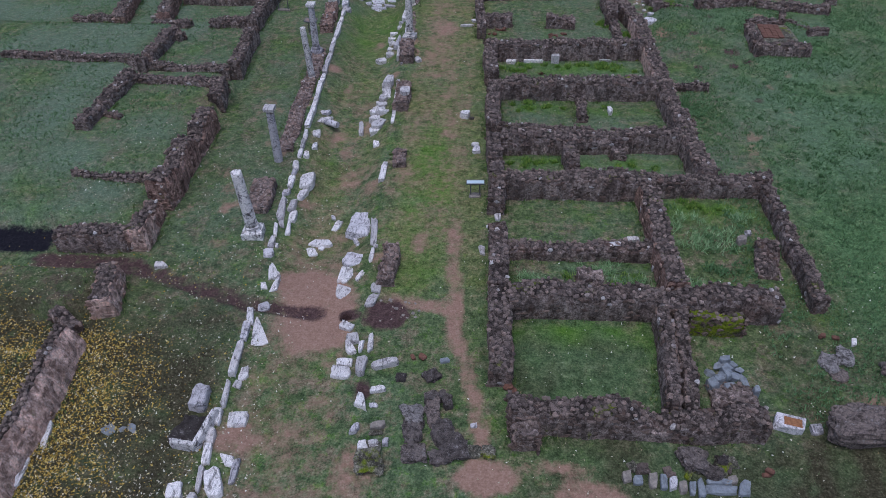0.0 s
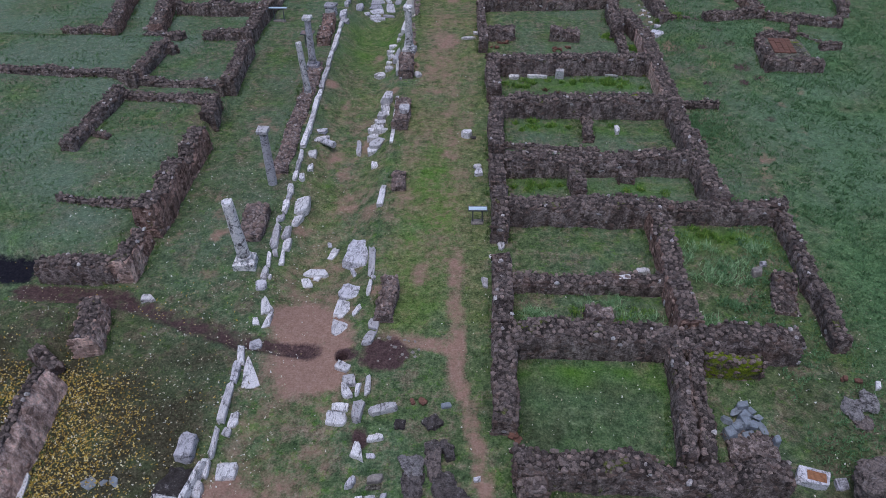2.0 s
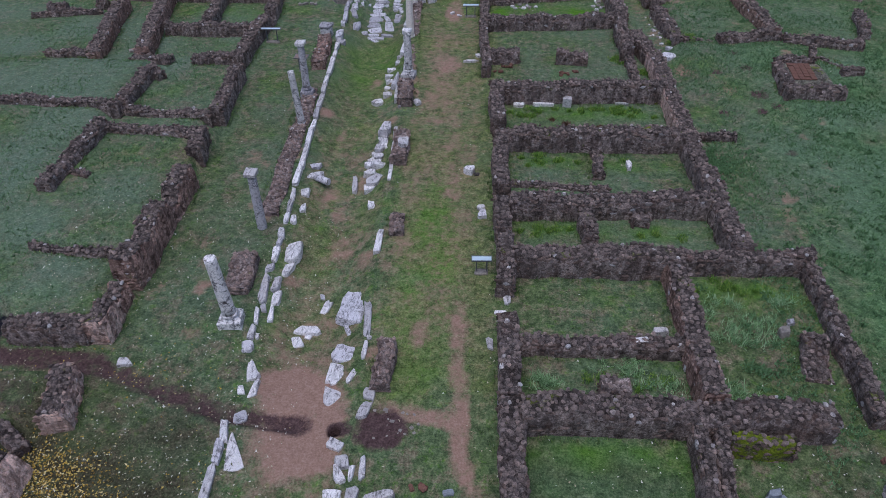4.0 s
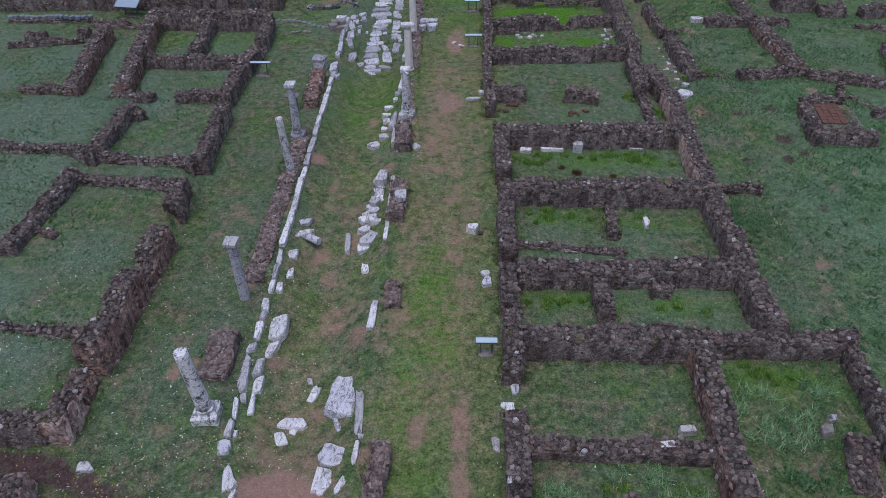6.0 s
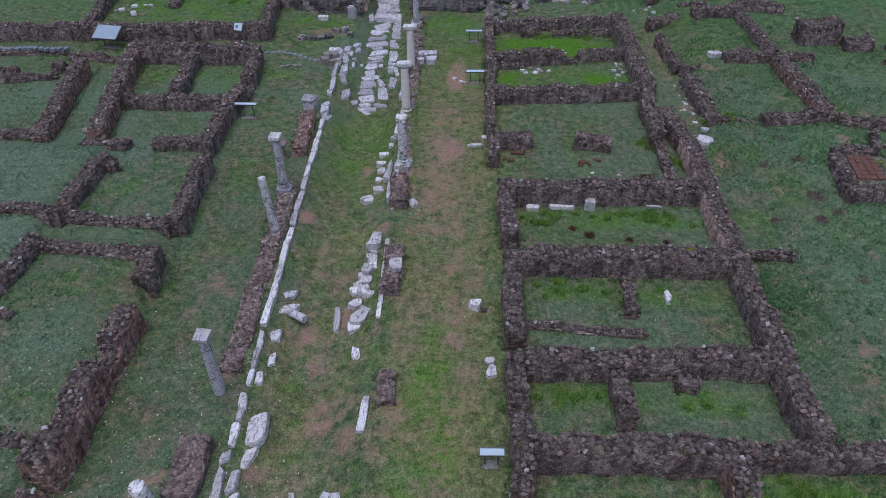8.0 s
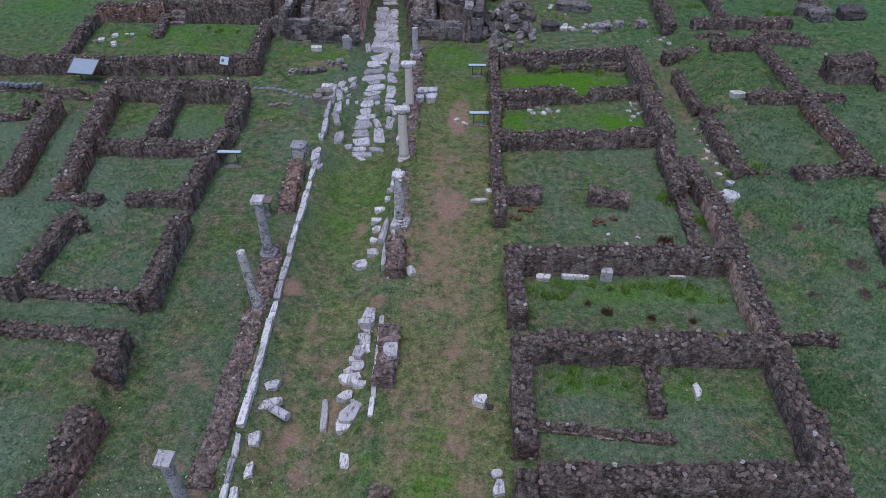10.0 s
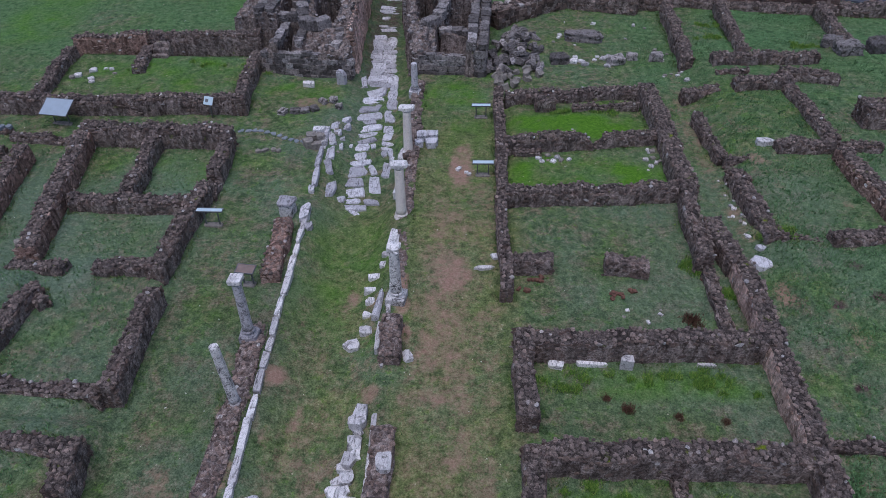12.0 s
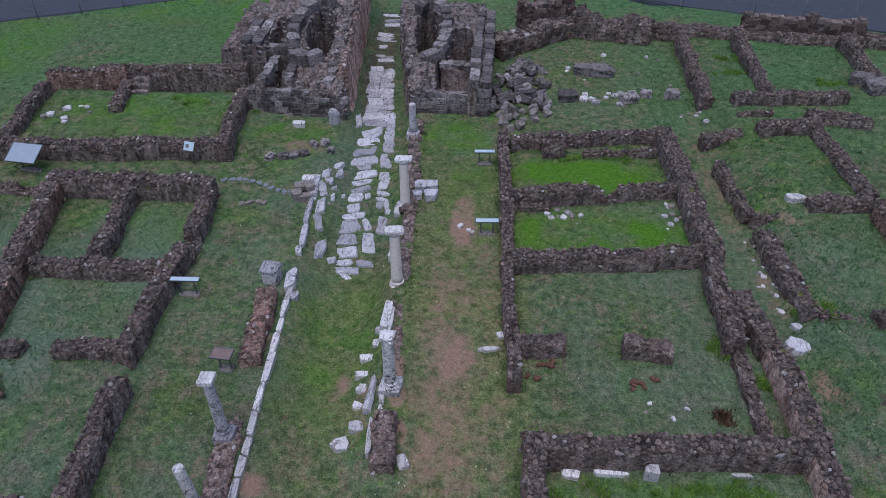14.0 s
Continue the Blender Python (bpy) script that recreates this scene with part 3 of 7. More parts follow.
# ---- ground ----
def make_sheet():
    xs = np.concatenate([[-900, -300, -150, -90, -65, -52], np.arange(-44, -2.49, 0.25), np.arange(-2.25, -0.99, 0.06), np.arange(-0.75, 36.01, 0.25), [42, 52, 70, 100, 160, 300, 900]])
    ys = np.concatenate([[-600, -200, -80, -30, -12, -5], np.arange(-1, 10.76, 0.25), np.arange(11.0, 12.0, 0.06), np.arange(12.25, 76.01, 0.25), [80, 90, 110, 150, 250, 500, 1200]])
    gx, gy = np.meshgrid(xs, ys)
    x, y = gx.ravel(), gy.ravel()
    z = gz(x, y)
    nx, ny = len(xs), len(ys)
    i, j = np.meshgrid(np.arange(nx - 1), np.arange(ny - 1))
    a = (j * nx + i).ravel()
    me = bpy.data.meshes.new("ground")
    me.from_pydata(np.column_stack([x, y, z]).tolist(), [], np.column_stack([a, a + 1, a + nx + 1, a + nx]).tolist())
    me.polygons.foreach_set("use_smooth", [True] * len(me.polygons))
    for key, values in soil(x, y).items():
        me.attributes.new(key, "FLOAT", "POINT").data.foreach_set("value", values)
    me.materials.append(GROUND)
    tagged(new("ground", me), "damp patchy grass with worn bare soil", "ground", kind="structure")


def soil(x, y):
    """Where the ground is worn bare, muddy, black or thickly grown."""
    bare = 0.66 * near_line(x, y, [(3.01, 3.22), (2.9, 6.6), (2.6, 8.3), (2.3, 9.7), (1.9, 10.7), (1.8, 12.6), (1.53, 15.84)], 0.3)
    bare = np.maximum(bare, 0.40 * near_line(x, y, [(1.53, 15.84), (1.34, 20.34), (0.9, 27.27), (0.11, 33.13), (-0.35, 37.01)], 0.5))
    bare = np.maximum(bare, 0.30 * near_line(x, y, [(-8.65, 41.5), (-8.86, 35.7), (-8.62, 30.85), (-8.06, 23.99), (-7.8, 19.04)], 0.3))
    bare = np.maximum(bare, 0.6 * near_line(x, y, [(1.82, 11.93), (-0.23, 12.27)], 0.35))
    bare = np.maximum(bare, 0.46 * near_line(x, y, [(-0.33, 37.5), (-0.1, 29.2)], 1.0))
    bare = np.maximum(bare, 0.4 * near_line(x, y, [(10.92, 51.95), (10.75, 44.26), (11.54, 37.49)], 0.5))
    for cx, cy, rx, ry, k in ((-3.22, 12.88, 1.25, 1.3, 1.0), (-2.7, 11.7, 1.5, 2.3, 0.8), (-2.41, 10.59, 1.3, 0.7, 0.95), (3.02, 5.8, 0.95, 0.6, 1.0), (4.8, 6.27, 0.4, 0.25, 0.8), (-0.21, 34.68, 1.0, 1.5, 0.62),
                              (5.6, 5.5, 1.1, 0.4, 0.9), (-3.88, 6.6, 0.8, 0.6, 0.75), (-0.08, 42.35, 0.7, 2.2, 0.62), (-8.17, 47.93, 1.2, 0.7, 0.55),
                              (4.4, 6.11, 2.0, 0.5, 0.4), (-0.47, 5.78, 0.8, 1.0, 0.6), (14.04, 8.62, 0.9, 0.7, 0.6)):
        bare = np.maximum(bare, k * blob(x, y, cx, cy, rx, ry))
    for k in range(70):
        bx, by = (-9 + 10.5 * vnoise(k * 7.3, 1.0, 1.0, 91), 14 + 30 * (k / 70.0)) if k < 48 else (11.5 + 8 * vnoise(k * 5.1, 2.0, 1.0, 92), 20 + 26 * (k - 48) / 22.0)
        bare = np.maximum(bare, (0.36 + 0.3 * vnoise(k * 3.7, 3.0, 1.0, 93)) * (1.0 if k < 48 else 0.8) * blob(x, y, bx, by, 0.22 + 0.3 * vnoise(k * 2.9, 4.0, 1.0, 94), 0.3 + 0.5 * vnoise(k * 1.9, 5.0, 1.0, 95)))
    lane = smooth(x, kerb_left(y), kerb_left(y) + 0.8) * (1 - smooth(x, kerb_right(y) - 0.6, kerb_right(y)))
    bare = np.maximum(bare, (0.42 - 0.09 * smooth(y, 13, 17)) * lane * smooth(y, 1, 4) * (1 - smooth(y, 30, 38)))
    bare = np.maximum(bare, 0.36 * smooth(x, -2.2, -1.0) * (1 - smooth(x, 1.6, 2.6)) * smooth(y, 12, 16) * (1 - smooth(y, 40, 48)))
    bare = bare * (0.72 + 0.6 * vnoise(x, y, 0.8, 61))
    mud = np.maximum(np.maximum(0.72 * near_line(x, y, TRENCH, 0.40), 0.8 * near_line(x, y, [(-12.8, 13.5), (-9.3, 13.35)], 0.45)), np.maximum(0.55 * near_line(x, y, [(-5.4, 52.0), (-5.9, 57.0), (-6.4, 66.0)], 1.0), 0.5 * near_line(x, y, [(-5.9, 57.6), (-6.0, 59.2)], 0.8)))
    for cx, cy, rx, ry, k in ((-0.35, 11.56, 0.85, 0.8, 0.9), (-1.5, 11.55, 0.45, 0.3, 0.8), (-0.63, 8.42, 0.4, 0.5, 0.8), (HOLE[0], HOLE[1], 0.26, 0.26, 0.9),
                              (-11.11, 11.45, 1.2, 1.2, 0.4), (13.39, 33.38, 0.4, 0.3, 0.75), (14.88, 33.75, 0.5, 0.3, 0.75), (14.46, 35.3, 0.4, 0.3, 0.7), (15.06, 31.52, 0.5, 0.4, 0.75), (14.87, 30.18, 0.35, 0.3, 0.8),
                              (15.67, 30.58, 0.3, 0.3, 0.8), (13.16, 29.95, 0.3, 0.25, 0.8), (12.51, 31.49, 0.25, 0.25, 0.7), (15.31, 26.78, 0.4, 0.3, 0.6)):
        mud = np.maximum(mud, k * blob(x, y, cx, cy, rx, ry))
    # near-black patch over the floor of the sunken pit in the west
    black = 0.95 * smooth(-x, 12.5, 13.2) * smooth(y, 13.5, 14.1) * (1 - smooth(y, 14.9, 15.4))
    black = np.maximum(black, 0.9 * blob(x, y, -23.5, 27.5, 1.8, 0.5))
    # the hole's inside is blackened: its shade is put into the ground colour
    black = np.maximum(black, 1.4 * blob(x, y, HOLE[0], HOLE[1], 0.15, 0.15))
    lush = 0.9 * blob(x, y, 5.3, 46.1, 4.0, 1.4)
    lush = np.maximum(lush, 0.45 * smooth(y, 50, 56) * smooth(-x, 12, 15) * np.clip(2.2 * vnoise(x, y, 4.0, 83) - 0.5, 0, 1))
    for cx, cy, rx, ry, k in ((5.44, 41.71, 4.2, 1.6, 0.84), (-0.95, 49.02, 1.8, 1.8, 0.6), (-16.01, 49.27, 4.0, 2.5, 0.5), (-9.19, 49.11, 2.5, 1.2, 0.5), (5.75, 11.03, 2.5, 0.5, 0.6),
                              (-4.38, 35.39, 2.0, 4.0, 0.35), (6.22, 29.83, 4.2, 0.7, 0.6), (6.82, 25.5, 4.0, 0.5, 0.5), (6.95, 20.92, 4.2, 0.6, 0.45), (11.16, 17.65, 2.0, 0.7, 0.5),
                              (0.41, 18.0, 1.1, 6.0, 0.6), (-0.02, 44.27, 1.3, 4.5, 0.4), (13.94, 47.78, 2.5, 2.5, 0.3), (-12.79, 40.84, 2.0, 1.6, 0.3)):
        lush = np.maximum(lush, k * blob(x, y, cx, cy, rx, ry))
    meadow = (0.8 * smooth(y, 47, 53) * smooth(np.abs(x + 2.5), 9, 13) + 0.7 * smooth(y, 62, 65)) * np.clip(1.6 * vnoise(x, y, 2.0, 81), 0, 1) + 0.6 * smooth(x, 3.5, 5.0) * (1 - smooth(y, 6.5, 7.5)) + 0.7 * blob(x, y, 5.5, 9.6, 2.6, 2.2) + smooth(x, 13.2, 15.5) * (1 - 0.6 * smooth(y, 33, 40)) * np.clip(2.0 * vnoise(x, y, 2.2, 41) * (0.5 + vnoise(x, y, 0.7, 42)) - 0.1, 0, 0.95)
    patch = np.clip(0.35 + 1.3 * vnoise(x, y, 1.1, 71) * vnoise(x, y, 0.4, 72) * 1.4, 0, 1)
    damp = 0.13 * smooth(x, 3.0, 3.6) * (1 - 0.4 * smooth(x, 12, 16)) * smooth(y, 8, 9) * (1 - smooth(y, 36, 42)) + 0.75 * smooth(x, 3.0, 4.5) * (1 - smooth(y, 7.0, 8.3)) + 0.5 * blob(x, y, 5.5, 9.4, 2.6, 1.8) + 1.3 * smooth(-x, 4.0, 6.0) * (1 - smooth(y, 9, 14)) + 0.45 * smooth(x, 10, 12) * (1 - smooth(y, 9, 16)) + 0.24 * smooth(-x, 4.6, 5.6) * smooth(y, 11, 14) * (1 - smooth(y, 30, 38)) * (1 - 0.6 * smooth(-x, 10, 11))
    damp = damp * smooth(y, 0, 3)
    meadow = meadow * smooth(y, 0, 3)
    pale = 0.75 * smooth(-x, 9, 12) * smooth(y, 13, 17) * (1 - smooth(y, 38, 46)) * np.clip(1.7 * vnoise(x, y, 2.4, 73) - 0.2, 0, 1)
    pale = np.maximum(pale, 0.35 * smooth(x, -9.5, -8) * (1 - smooth(x, -6, -4)) * smooth(y, 13, 18) * np.clip(1.5 * vnoise(x, y, 1.6, 74) - 0.15, 0, 1))
    pale = np.maximum(pale, 0.42 * smooth(x, 3.2, 4.5) * (1 - smooth(x, 20, 26)) * smooth(y, 18, 21) * (1 - smooth(y, 40, 46)) * np.clip(1.9 * vnoise(x, y, 2.0, 77) - 0.35, 0, 1))
    olive = 0.6 * smooth(x, kerb_right(y) - 0.2, kerb_right(y) + 0.8) * (1 - smooth(x, 2.2, 3.0)) * smooth(y, 10, 14) * (1 - smooth(y, 44, 50)) * np.clip(0.35 + 0.9 * vnoise(x, y, 1.5, 75), 0, 1)
    olive = np.maximum(olive, 0.40 * lane * smooth(y, 12, 16) * (1 - smooth(y, 38, 44)) * np.clip(1.4 * vnoise(x, y, 1.2, 76), 0, 1))
    return {"olive": olive, "damp": np.clip(damp * patch, 0, 1), "pale": pale, "meadow": np.clip(meadow, 0, 1), "bare": bare, "mud": mud, "black_ground": black, "lush": np.clip(lush * (0.15 + 1.5 * vnoise(x, y, 0.9, 51)) * (0.35 + 1.1 * vnoise(x, y, 0.35, 52)) + 0.28 * (lush > 0.85), 0, 1) * (1 - bare)}


make_sheet()

# ---- ruined walls, east side ----
rubble_wall(3.55, 7.56, 10.38, 7.65, 0.95, 0.75, jag=0.14, dips=((4.6, 1.3, 0.35),))
rubble_wall(3.98, 7.16, 4.02, 6.72, 0.75, 0.8, parts=20, label="short pier of grey blocks at a wall end", name="wall_pier")
rubble_wall(3.31, 8.83, 3.22, 12.37, 0.85, 0.75)
rubble_wall(3.57, 12, 11.95, 12.3, 1.0, 0.85, jag=0.13, parts=200)
rubble_wall(7.98, 8.04, 8.34, 11.7, 0.75, 0.5)
rubble_wall(8.58, 8.06, 8.86, 11.72, 0.75, 0.5)
rubble_wall(9.1, 11.5, 10.75, 11.4, 0.7, 0.45, core=MORTAR_MOSS, parts=12)
rubble_wall(3.19, 12.47, 3.11, 15.59, 0.8, 0.7)
rubble_wall(3.45, 14.8, 8.58, 14.95, 0.6, 0.55, jag=0.12)
rubble_wall(8.95, 12.64, 8.73, 18.48, 1.0, 0.75, core=MORTAR_RED, face=0.5)
rubble_wall(3.41, 18.51, 9.06, 18.69, 1.05, 0.8, parts=160)
rubble_wall(9.06, 18.84, 13.49, 18.98, 0.95, 0.6)
rubble_wall(13.4, 18.73, 13.42, 12.5, 0.65, 0.5, jag=0.18)
rubble_wall(12.55, 15.7, 12.3, 14.1, 0.5, 0.75, jag=0.3, parts=20, batter=0.15)
rubble_wall(3.1, 17.15, 3.04, 19.6, 0.95, 0.65)
rubble_wall(2.99, 19.99, 2.89, 21.79, 0.95, 0.65)
rubble_wall(3.23, 21.75, 11.22, 22.27, 0.95, 0.75, parts=160)
rubble_wall(6.01, 21.44, 6.15, 19.7, 0.75, 0.6)
rubble_wall(7.8, 21.35, 8.4, 21.38, 0.55, 0.35, parts=10, label="short rubble pier built against a wall", name="wall_pier")
rubble_wall(3.19, 23.78, 7.16, 23.67, 0.25, 0.4, jag=0.12)
rubble_wall(2.87, 22.68, 2.78, 26.74, 0.95, 0.7)
rubble_wall(3.12, 26.56, 10.88, 26.93, 1.0, 0.75, parts=160)
rubble_wall(6.9, 26.3, 6.85, 24.41, 0.35, 0.45)
rubble_wall(11.21, 19.16, 10.78, 26.83, 0.95, 0.75)
rubble_wall(10.83, 26.93, 10.58, 35.3, 0.95, 0.75, parts=120, core=MORTAR_PINK, face=0.35)
rubble_wall(10.5, 35.3, 9.95, 37.9, 0.9, 0.75, parts=60)
rubble_wall(11.34, 27.84, 13.11, 27.81, 0.35, 0.4)
rubble_wall(2.66, 27.73, 2.53, 31.17, 0.95, 0.7)
rubble_wall(2.92, 30.89, 10.55, 31.22, 0.95, 0.7, parts=160)
rubble_wall(9.42, 35.06, 9.52, 31.53, 0.4, 0.5)
rubble_wall(2.01, 33.3, 1.69, 39.04, 0.75, 0.5)
rubble_wall(2.16, 35.07, 3.69, 35.08, 0.75, 0.6)
rubble_wall(1.88, 39.29, 9.13, 40.17, 0.85, 0.7, parts=130)
rubble_wall(9.32, 35.35, 9.42, 40.13, 0.9, 0.7)
rubble_wall(9.53, 39.85, 8.98, 49.19, 1.0, 0.85, parts=130)
rubble_wall(1.89, 43.49, 9.1, 44.77, 0.95, 0.65, dips=((4.25, 0.35, 0.5),), jag=0.12)
rubble_wall(1.79, 48.19, 8.89, 49.18, 0.9, 0.6, jag=0.1)
rubble_wall(5.21, 47.58, 8.54, 47.92, 0.45, 0.35)
rubble_wall(3.31, 47.64, 4.25, 47.77, 0.7, 0.8)
rubble_wall(1.79, 39.24, 1.44, 48.94, 0.75, 0.55, parts=130)
rubble_wall(2.27, 43.22, 3.41, 43.27, 0.35, 0.35)

rubble_wall(5.75, 12.75, 6.5, 12.78, 1.12, 0.6, parts=20, jag=0.1, label="short rubble pier built against a wall", name="wall_pier")

# ---- far east rooms ----
rubble_wall(11.75, 60.54, 11.65, 52.16, 0.85, 0.7, parts=40)
rubble_wall(15.0, 60.71, 14.74, 52.86, 0.85, 0.65, parts=40)
rubble_wall(12.81, 51.92, 18.52, 52.54, 0.95, 0.7, parts=60)
rubble_wall(21.0, 60.16, 20.87, 53.98, 0.85, 0.7, parts=40)
rubble_wall(12.82, 50.71, 14.47, 50.81, 0.7, 0.4, parts=20)
rubble_wall(10.78, 48.75, 12.61, 49.06, 0.85, 0.65, parts=30)
rubble_wall(13.31, 48.92, 16.3, 49.49, 0.95, 0.75, parts=40)
rubble_wall(15.95, 50.4, 18.77, 49.9, 1.0, 0.7, parts=40)
rubble_wall(15.98, 48.9, 16.5, 43.7, 0.95, 0.65, parts=60)
rubble_wall(11.11, 46.51, 11.59, 42.75, 0.68, 0.5, parts=40)
rubble_wall(11.56, 42.55, 12.74, 42.65, 0.62, 0.45, parts=20)
rubble_wall(13.8, 42.99, 16.3, 43.25, 1.0, 0.65, parts=50)
rubble_wall(16.65, 43.36, 18.4, 43.26, 0.85, 0.5, parts=20)
rubble_wall(11.7, 41.55, 12.26, 36.83, 0.68, 0.75, jag=0.14, parts=50)
rubble_wall(12.41, 36.85, 14.06, 36.67, 0.5, 0.4, parts=20)
rubble_wall(16.4, 42.6, 17.1, 37.1, 1.12, 0.75, parts=80, core=MORTAR_RED)
rubble_wall(14.1, 36.55, 17.4, 37.05, 0.92, 0.65, parts=60)
rubble_wall(17.55, 36.9, 21.25, 36.0, 0.9, 0.65, parts=60)
rubble_wall(18.3, 45.8, 20.4, 45.9, 1.55, 1.3, parts=40, label="tall lump of dark ruined wall")
rubble_wall(20.6, 45.2, 22.0, 45.0, 1.0, 1.2, jag=0.2, parts=30)
rubble_wall(22.84, 44.77, 24.4, 45.1, 1.0, 0.8, parts=20)
rubble_wall(22.04, 43.3, 23.7, 42.8, 0.7, 0.5, parts=20)
rubble_wall(22.5, 40.2, 21.9, 37.3, 0.9, 0.6, parts=30)
rubble_wall(16.22, 31.5, 16.35, 33.75, 0.85, 0.55, parts=40)
rubble_wall(16.3, 34.0, 17.85, 34.05, 0.9, 0.45, parts=30)
rubble_wall(16.1, 31.4, 18.9, 31.4, 0.78, 0.6, parts=50)
rubble_wall(18.62, 35.6, 18.2, 34.15, 0.75, 0.35, parts=20)
rubble_wall(18.65, 34.95, 19.83, 33.88, 0.55, 0.4, parts=20)
rubble_wall(19.35, 33.38, 20.4, 33.44, 0.7, 0.4, parts=20)


def tiled_floor():
    """A raised floor of red tiles in a mossy bed, between low walls."""
    zb = g(17.35, 32.7) - 0.2
    root = thing("tiled_platform", 17.35, 32.7, zb, "raised mossy platform with a worn red tile floor", "platform")
    r = random.Random(5)
    bm = rough_block(2.0, 2.2, 0.70, 71, 0.05, 9)
    part("mossy_bed", bm, MOSSY, root)
    tile = bmesh.new()
    box(tile, 0, 0, 0, 0.25, 0.27, 0.06, 0.008)
    first = part("tile", tile, BRICK, root)
    spots = [(-0.66 + 0.27 * i + 0.02 * j, -0.75 + 0.29 * j) for i in range(4) for j in range(6)]
    for k, (x, y) in enumerate(spots):
        ob = first if k == 0 else child("tile", first.data, root)
        ob.matrix_local = pose(x, y, 0.73 + r.uniform(-0.015, 0.01), r.uniform(-2, 2), r.uniform(-2, 2), r.uniform(-4, 4))


tiled_floor()
rubble_wall(10.07, 61.76, 22.26, 60.3, 0.9, 1.0, jag=0.1, parts=60, size=0.34)
rubble_wall(22.26, 60.3, 38.18, 59.95, 0.8, 0.9, parts=20, size=0.34)
rubble_wall(15.62, 61.57, 22.24, 60.82, 1.35, 0.6, jag=0.25, parts=40, size=0.42, squared=True)
rubble_wall(5.25, 62.07, 10.09, 61.2, 1.2, 1.6, jag=0.4, parts=40, size=0.34)

# ---- ruined walls, west side ----
rubble_wall(-9.86, 22.8, -9.7, 16.7, 1.15, 0.8, parts=150, core=MORTAR_RED, jag=0.24, dips=((1.9, 0.5, 0.45),), batter=0.12, face=0.6)
rubble_wall(-13.62, 18.00, -9.83, 17.65, 0.85, 0.4, parts=40)
rubble_wall(-12.46, 14.3, -9.9, 14.35, 0.9, 0.7)
rubble_wall(-9.66, 15.35, -9.6, 14.15, 0.95, 0.7, parts=40, core=MORTAR_PINK, jag=0.1, batter=0.1)
rubble_wall(-9.82, 16.35, -9.68, 15.5, 0.6, 0.6, parts=20, core=MORTAR_RED, jag=0.12, batter=0.2)
rubble_wall(-9.92, 12.78, -9.42, 10.85, 0.8, 0.72, core=MORTAR_PINK, batter=0.16, jag=0.14)
rubble_wall(-9.9, 10.1, -10.9, 10.7, 0.45, 0.5)
rubble_wall(-9.85, 9.6, -9.25, 2.4, 1.05, 0.4, batter=0.42, parts=170, core=MORTAR_PINK, face=0.12, base=0.0, label="terrace wall with a bared pinkish mortar face")
rubble_wall(-14.60, 25.97, -10.15, 25.64, 0.95, 0.6)
rubble_wall(-10.12, 25.89, -9.93, 24.26, 1.01, 0.72)
rubble_wall(-14.6, 26.0, -14.8, 21.2, 1.15, 0.7, jag=0.15)
rubble_wall(-14.74, 22.74, -13.58, 22.40, 0.85, 0.4, parts=10)
rubble_wall(-22.2, 28.1, -14.6, 27.9, 1.15, 0.55)
rubble_wall(-14.87, 28.39, -14.80, 32.23, 0.93, 0.67)
rubble_wall(-14.99, 32.32, -14.17, 31.49, 0.78, 0.52, parts=20)
rubble_wall(-14.82, 28.13, -10.35, 27.92, 0.67, 0.55)
rubble_wall(-10.13, 27.79, -10.41, 32.30, 0.93, 0.67)
rubble_wall(-13.25, 33.6, -11.1, 33.7, 0.8, 0.65, parts=50)
rubble_wall(-10.9, 33.3, -10.9, 39.1, 0.85, 0.72)
rubble_wall(-16.5, 33.55, -14.4, 33.55, 0.72, 0.7, parts=50)
rubble_wall(-16.3, 37.8, -11.2, 37.95, 0.8, 0.7, dips=((0.9, 0.7, 0.25),))
rubble_wall(-16.2, 34.1, -17.95, 42.7, 0.95, 0.8, parts=120, core=MORTAR_RED)
rubble_wall(-18.7, 33.7, -20.25, 41.2, 0.85, 0.75, parts=60, core=MORTAR_RED)
rubble_wall(-21.6, 34.4, -18.95, 34.15, 0.6, 0.5, parts=40)
rubble_wall(-18.1, 43.05, -10.95, 43.1, 1.08, 0.75, parts=130)
rubble_wall(-14.6, 42.7, -14.05, 38.3, 0.8, 0.65)
rubble_wall(-11.1, 42.75, -10.9, 39.97, 0.85, 0.7)
rubble_wall(-10.76, 39.68, -10.65, 38.72, 0.4, 0.6, parts=20)
rubble_wall(-22.69, 51.78, -18.79, 52.62, 1.5, 0.7, core=MORTAR_RED, parts=60)
rubble_wall(-18.61, 52.63, -12.32, 53.31, 1.5, 0.7, parts=60)
rubble_wall(-22.84, 51.49, -21.97, 46.07, 1.09, 0.67, parts=60)
rubble_wall(-31.06, 45.18, -11.91, 46.38, 0.95, 0.7, parts=120)
rubble_wall(-12.28, 51.81, -11.60, 46.06, 0.94, 0.67, parts=60)
rubble_wall(-18.67, 52.25, -18.13, 49.27, 0.86, 0.72, parts=50)
rubble_wall(-18.07, 49.08, -17.53, 46.45, 0.3, 0.5, parts=20)
rubble_wall(-27.4, 43.4, -22.3, 43.6, 0.32, 0.5, parts=20)
rubble_wall(-21.9, 43.1, -18.5, 42.75, 0.42, 0.5, parts=30)
rubble_wall(-25.4, 39.8, -21.5, 40.75, 0.4, 0.45, parts=20)
rubble_wall(-24.6, 40.4, -23.5, 40.5, 0.62, 0.6, parts=10)
rubble_wall(-22.1, 41.55, -21.5, 41.6, 0.62, 0.6, parts=10)

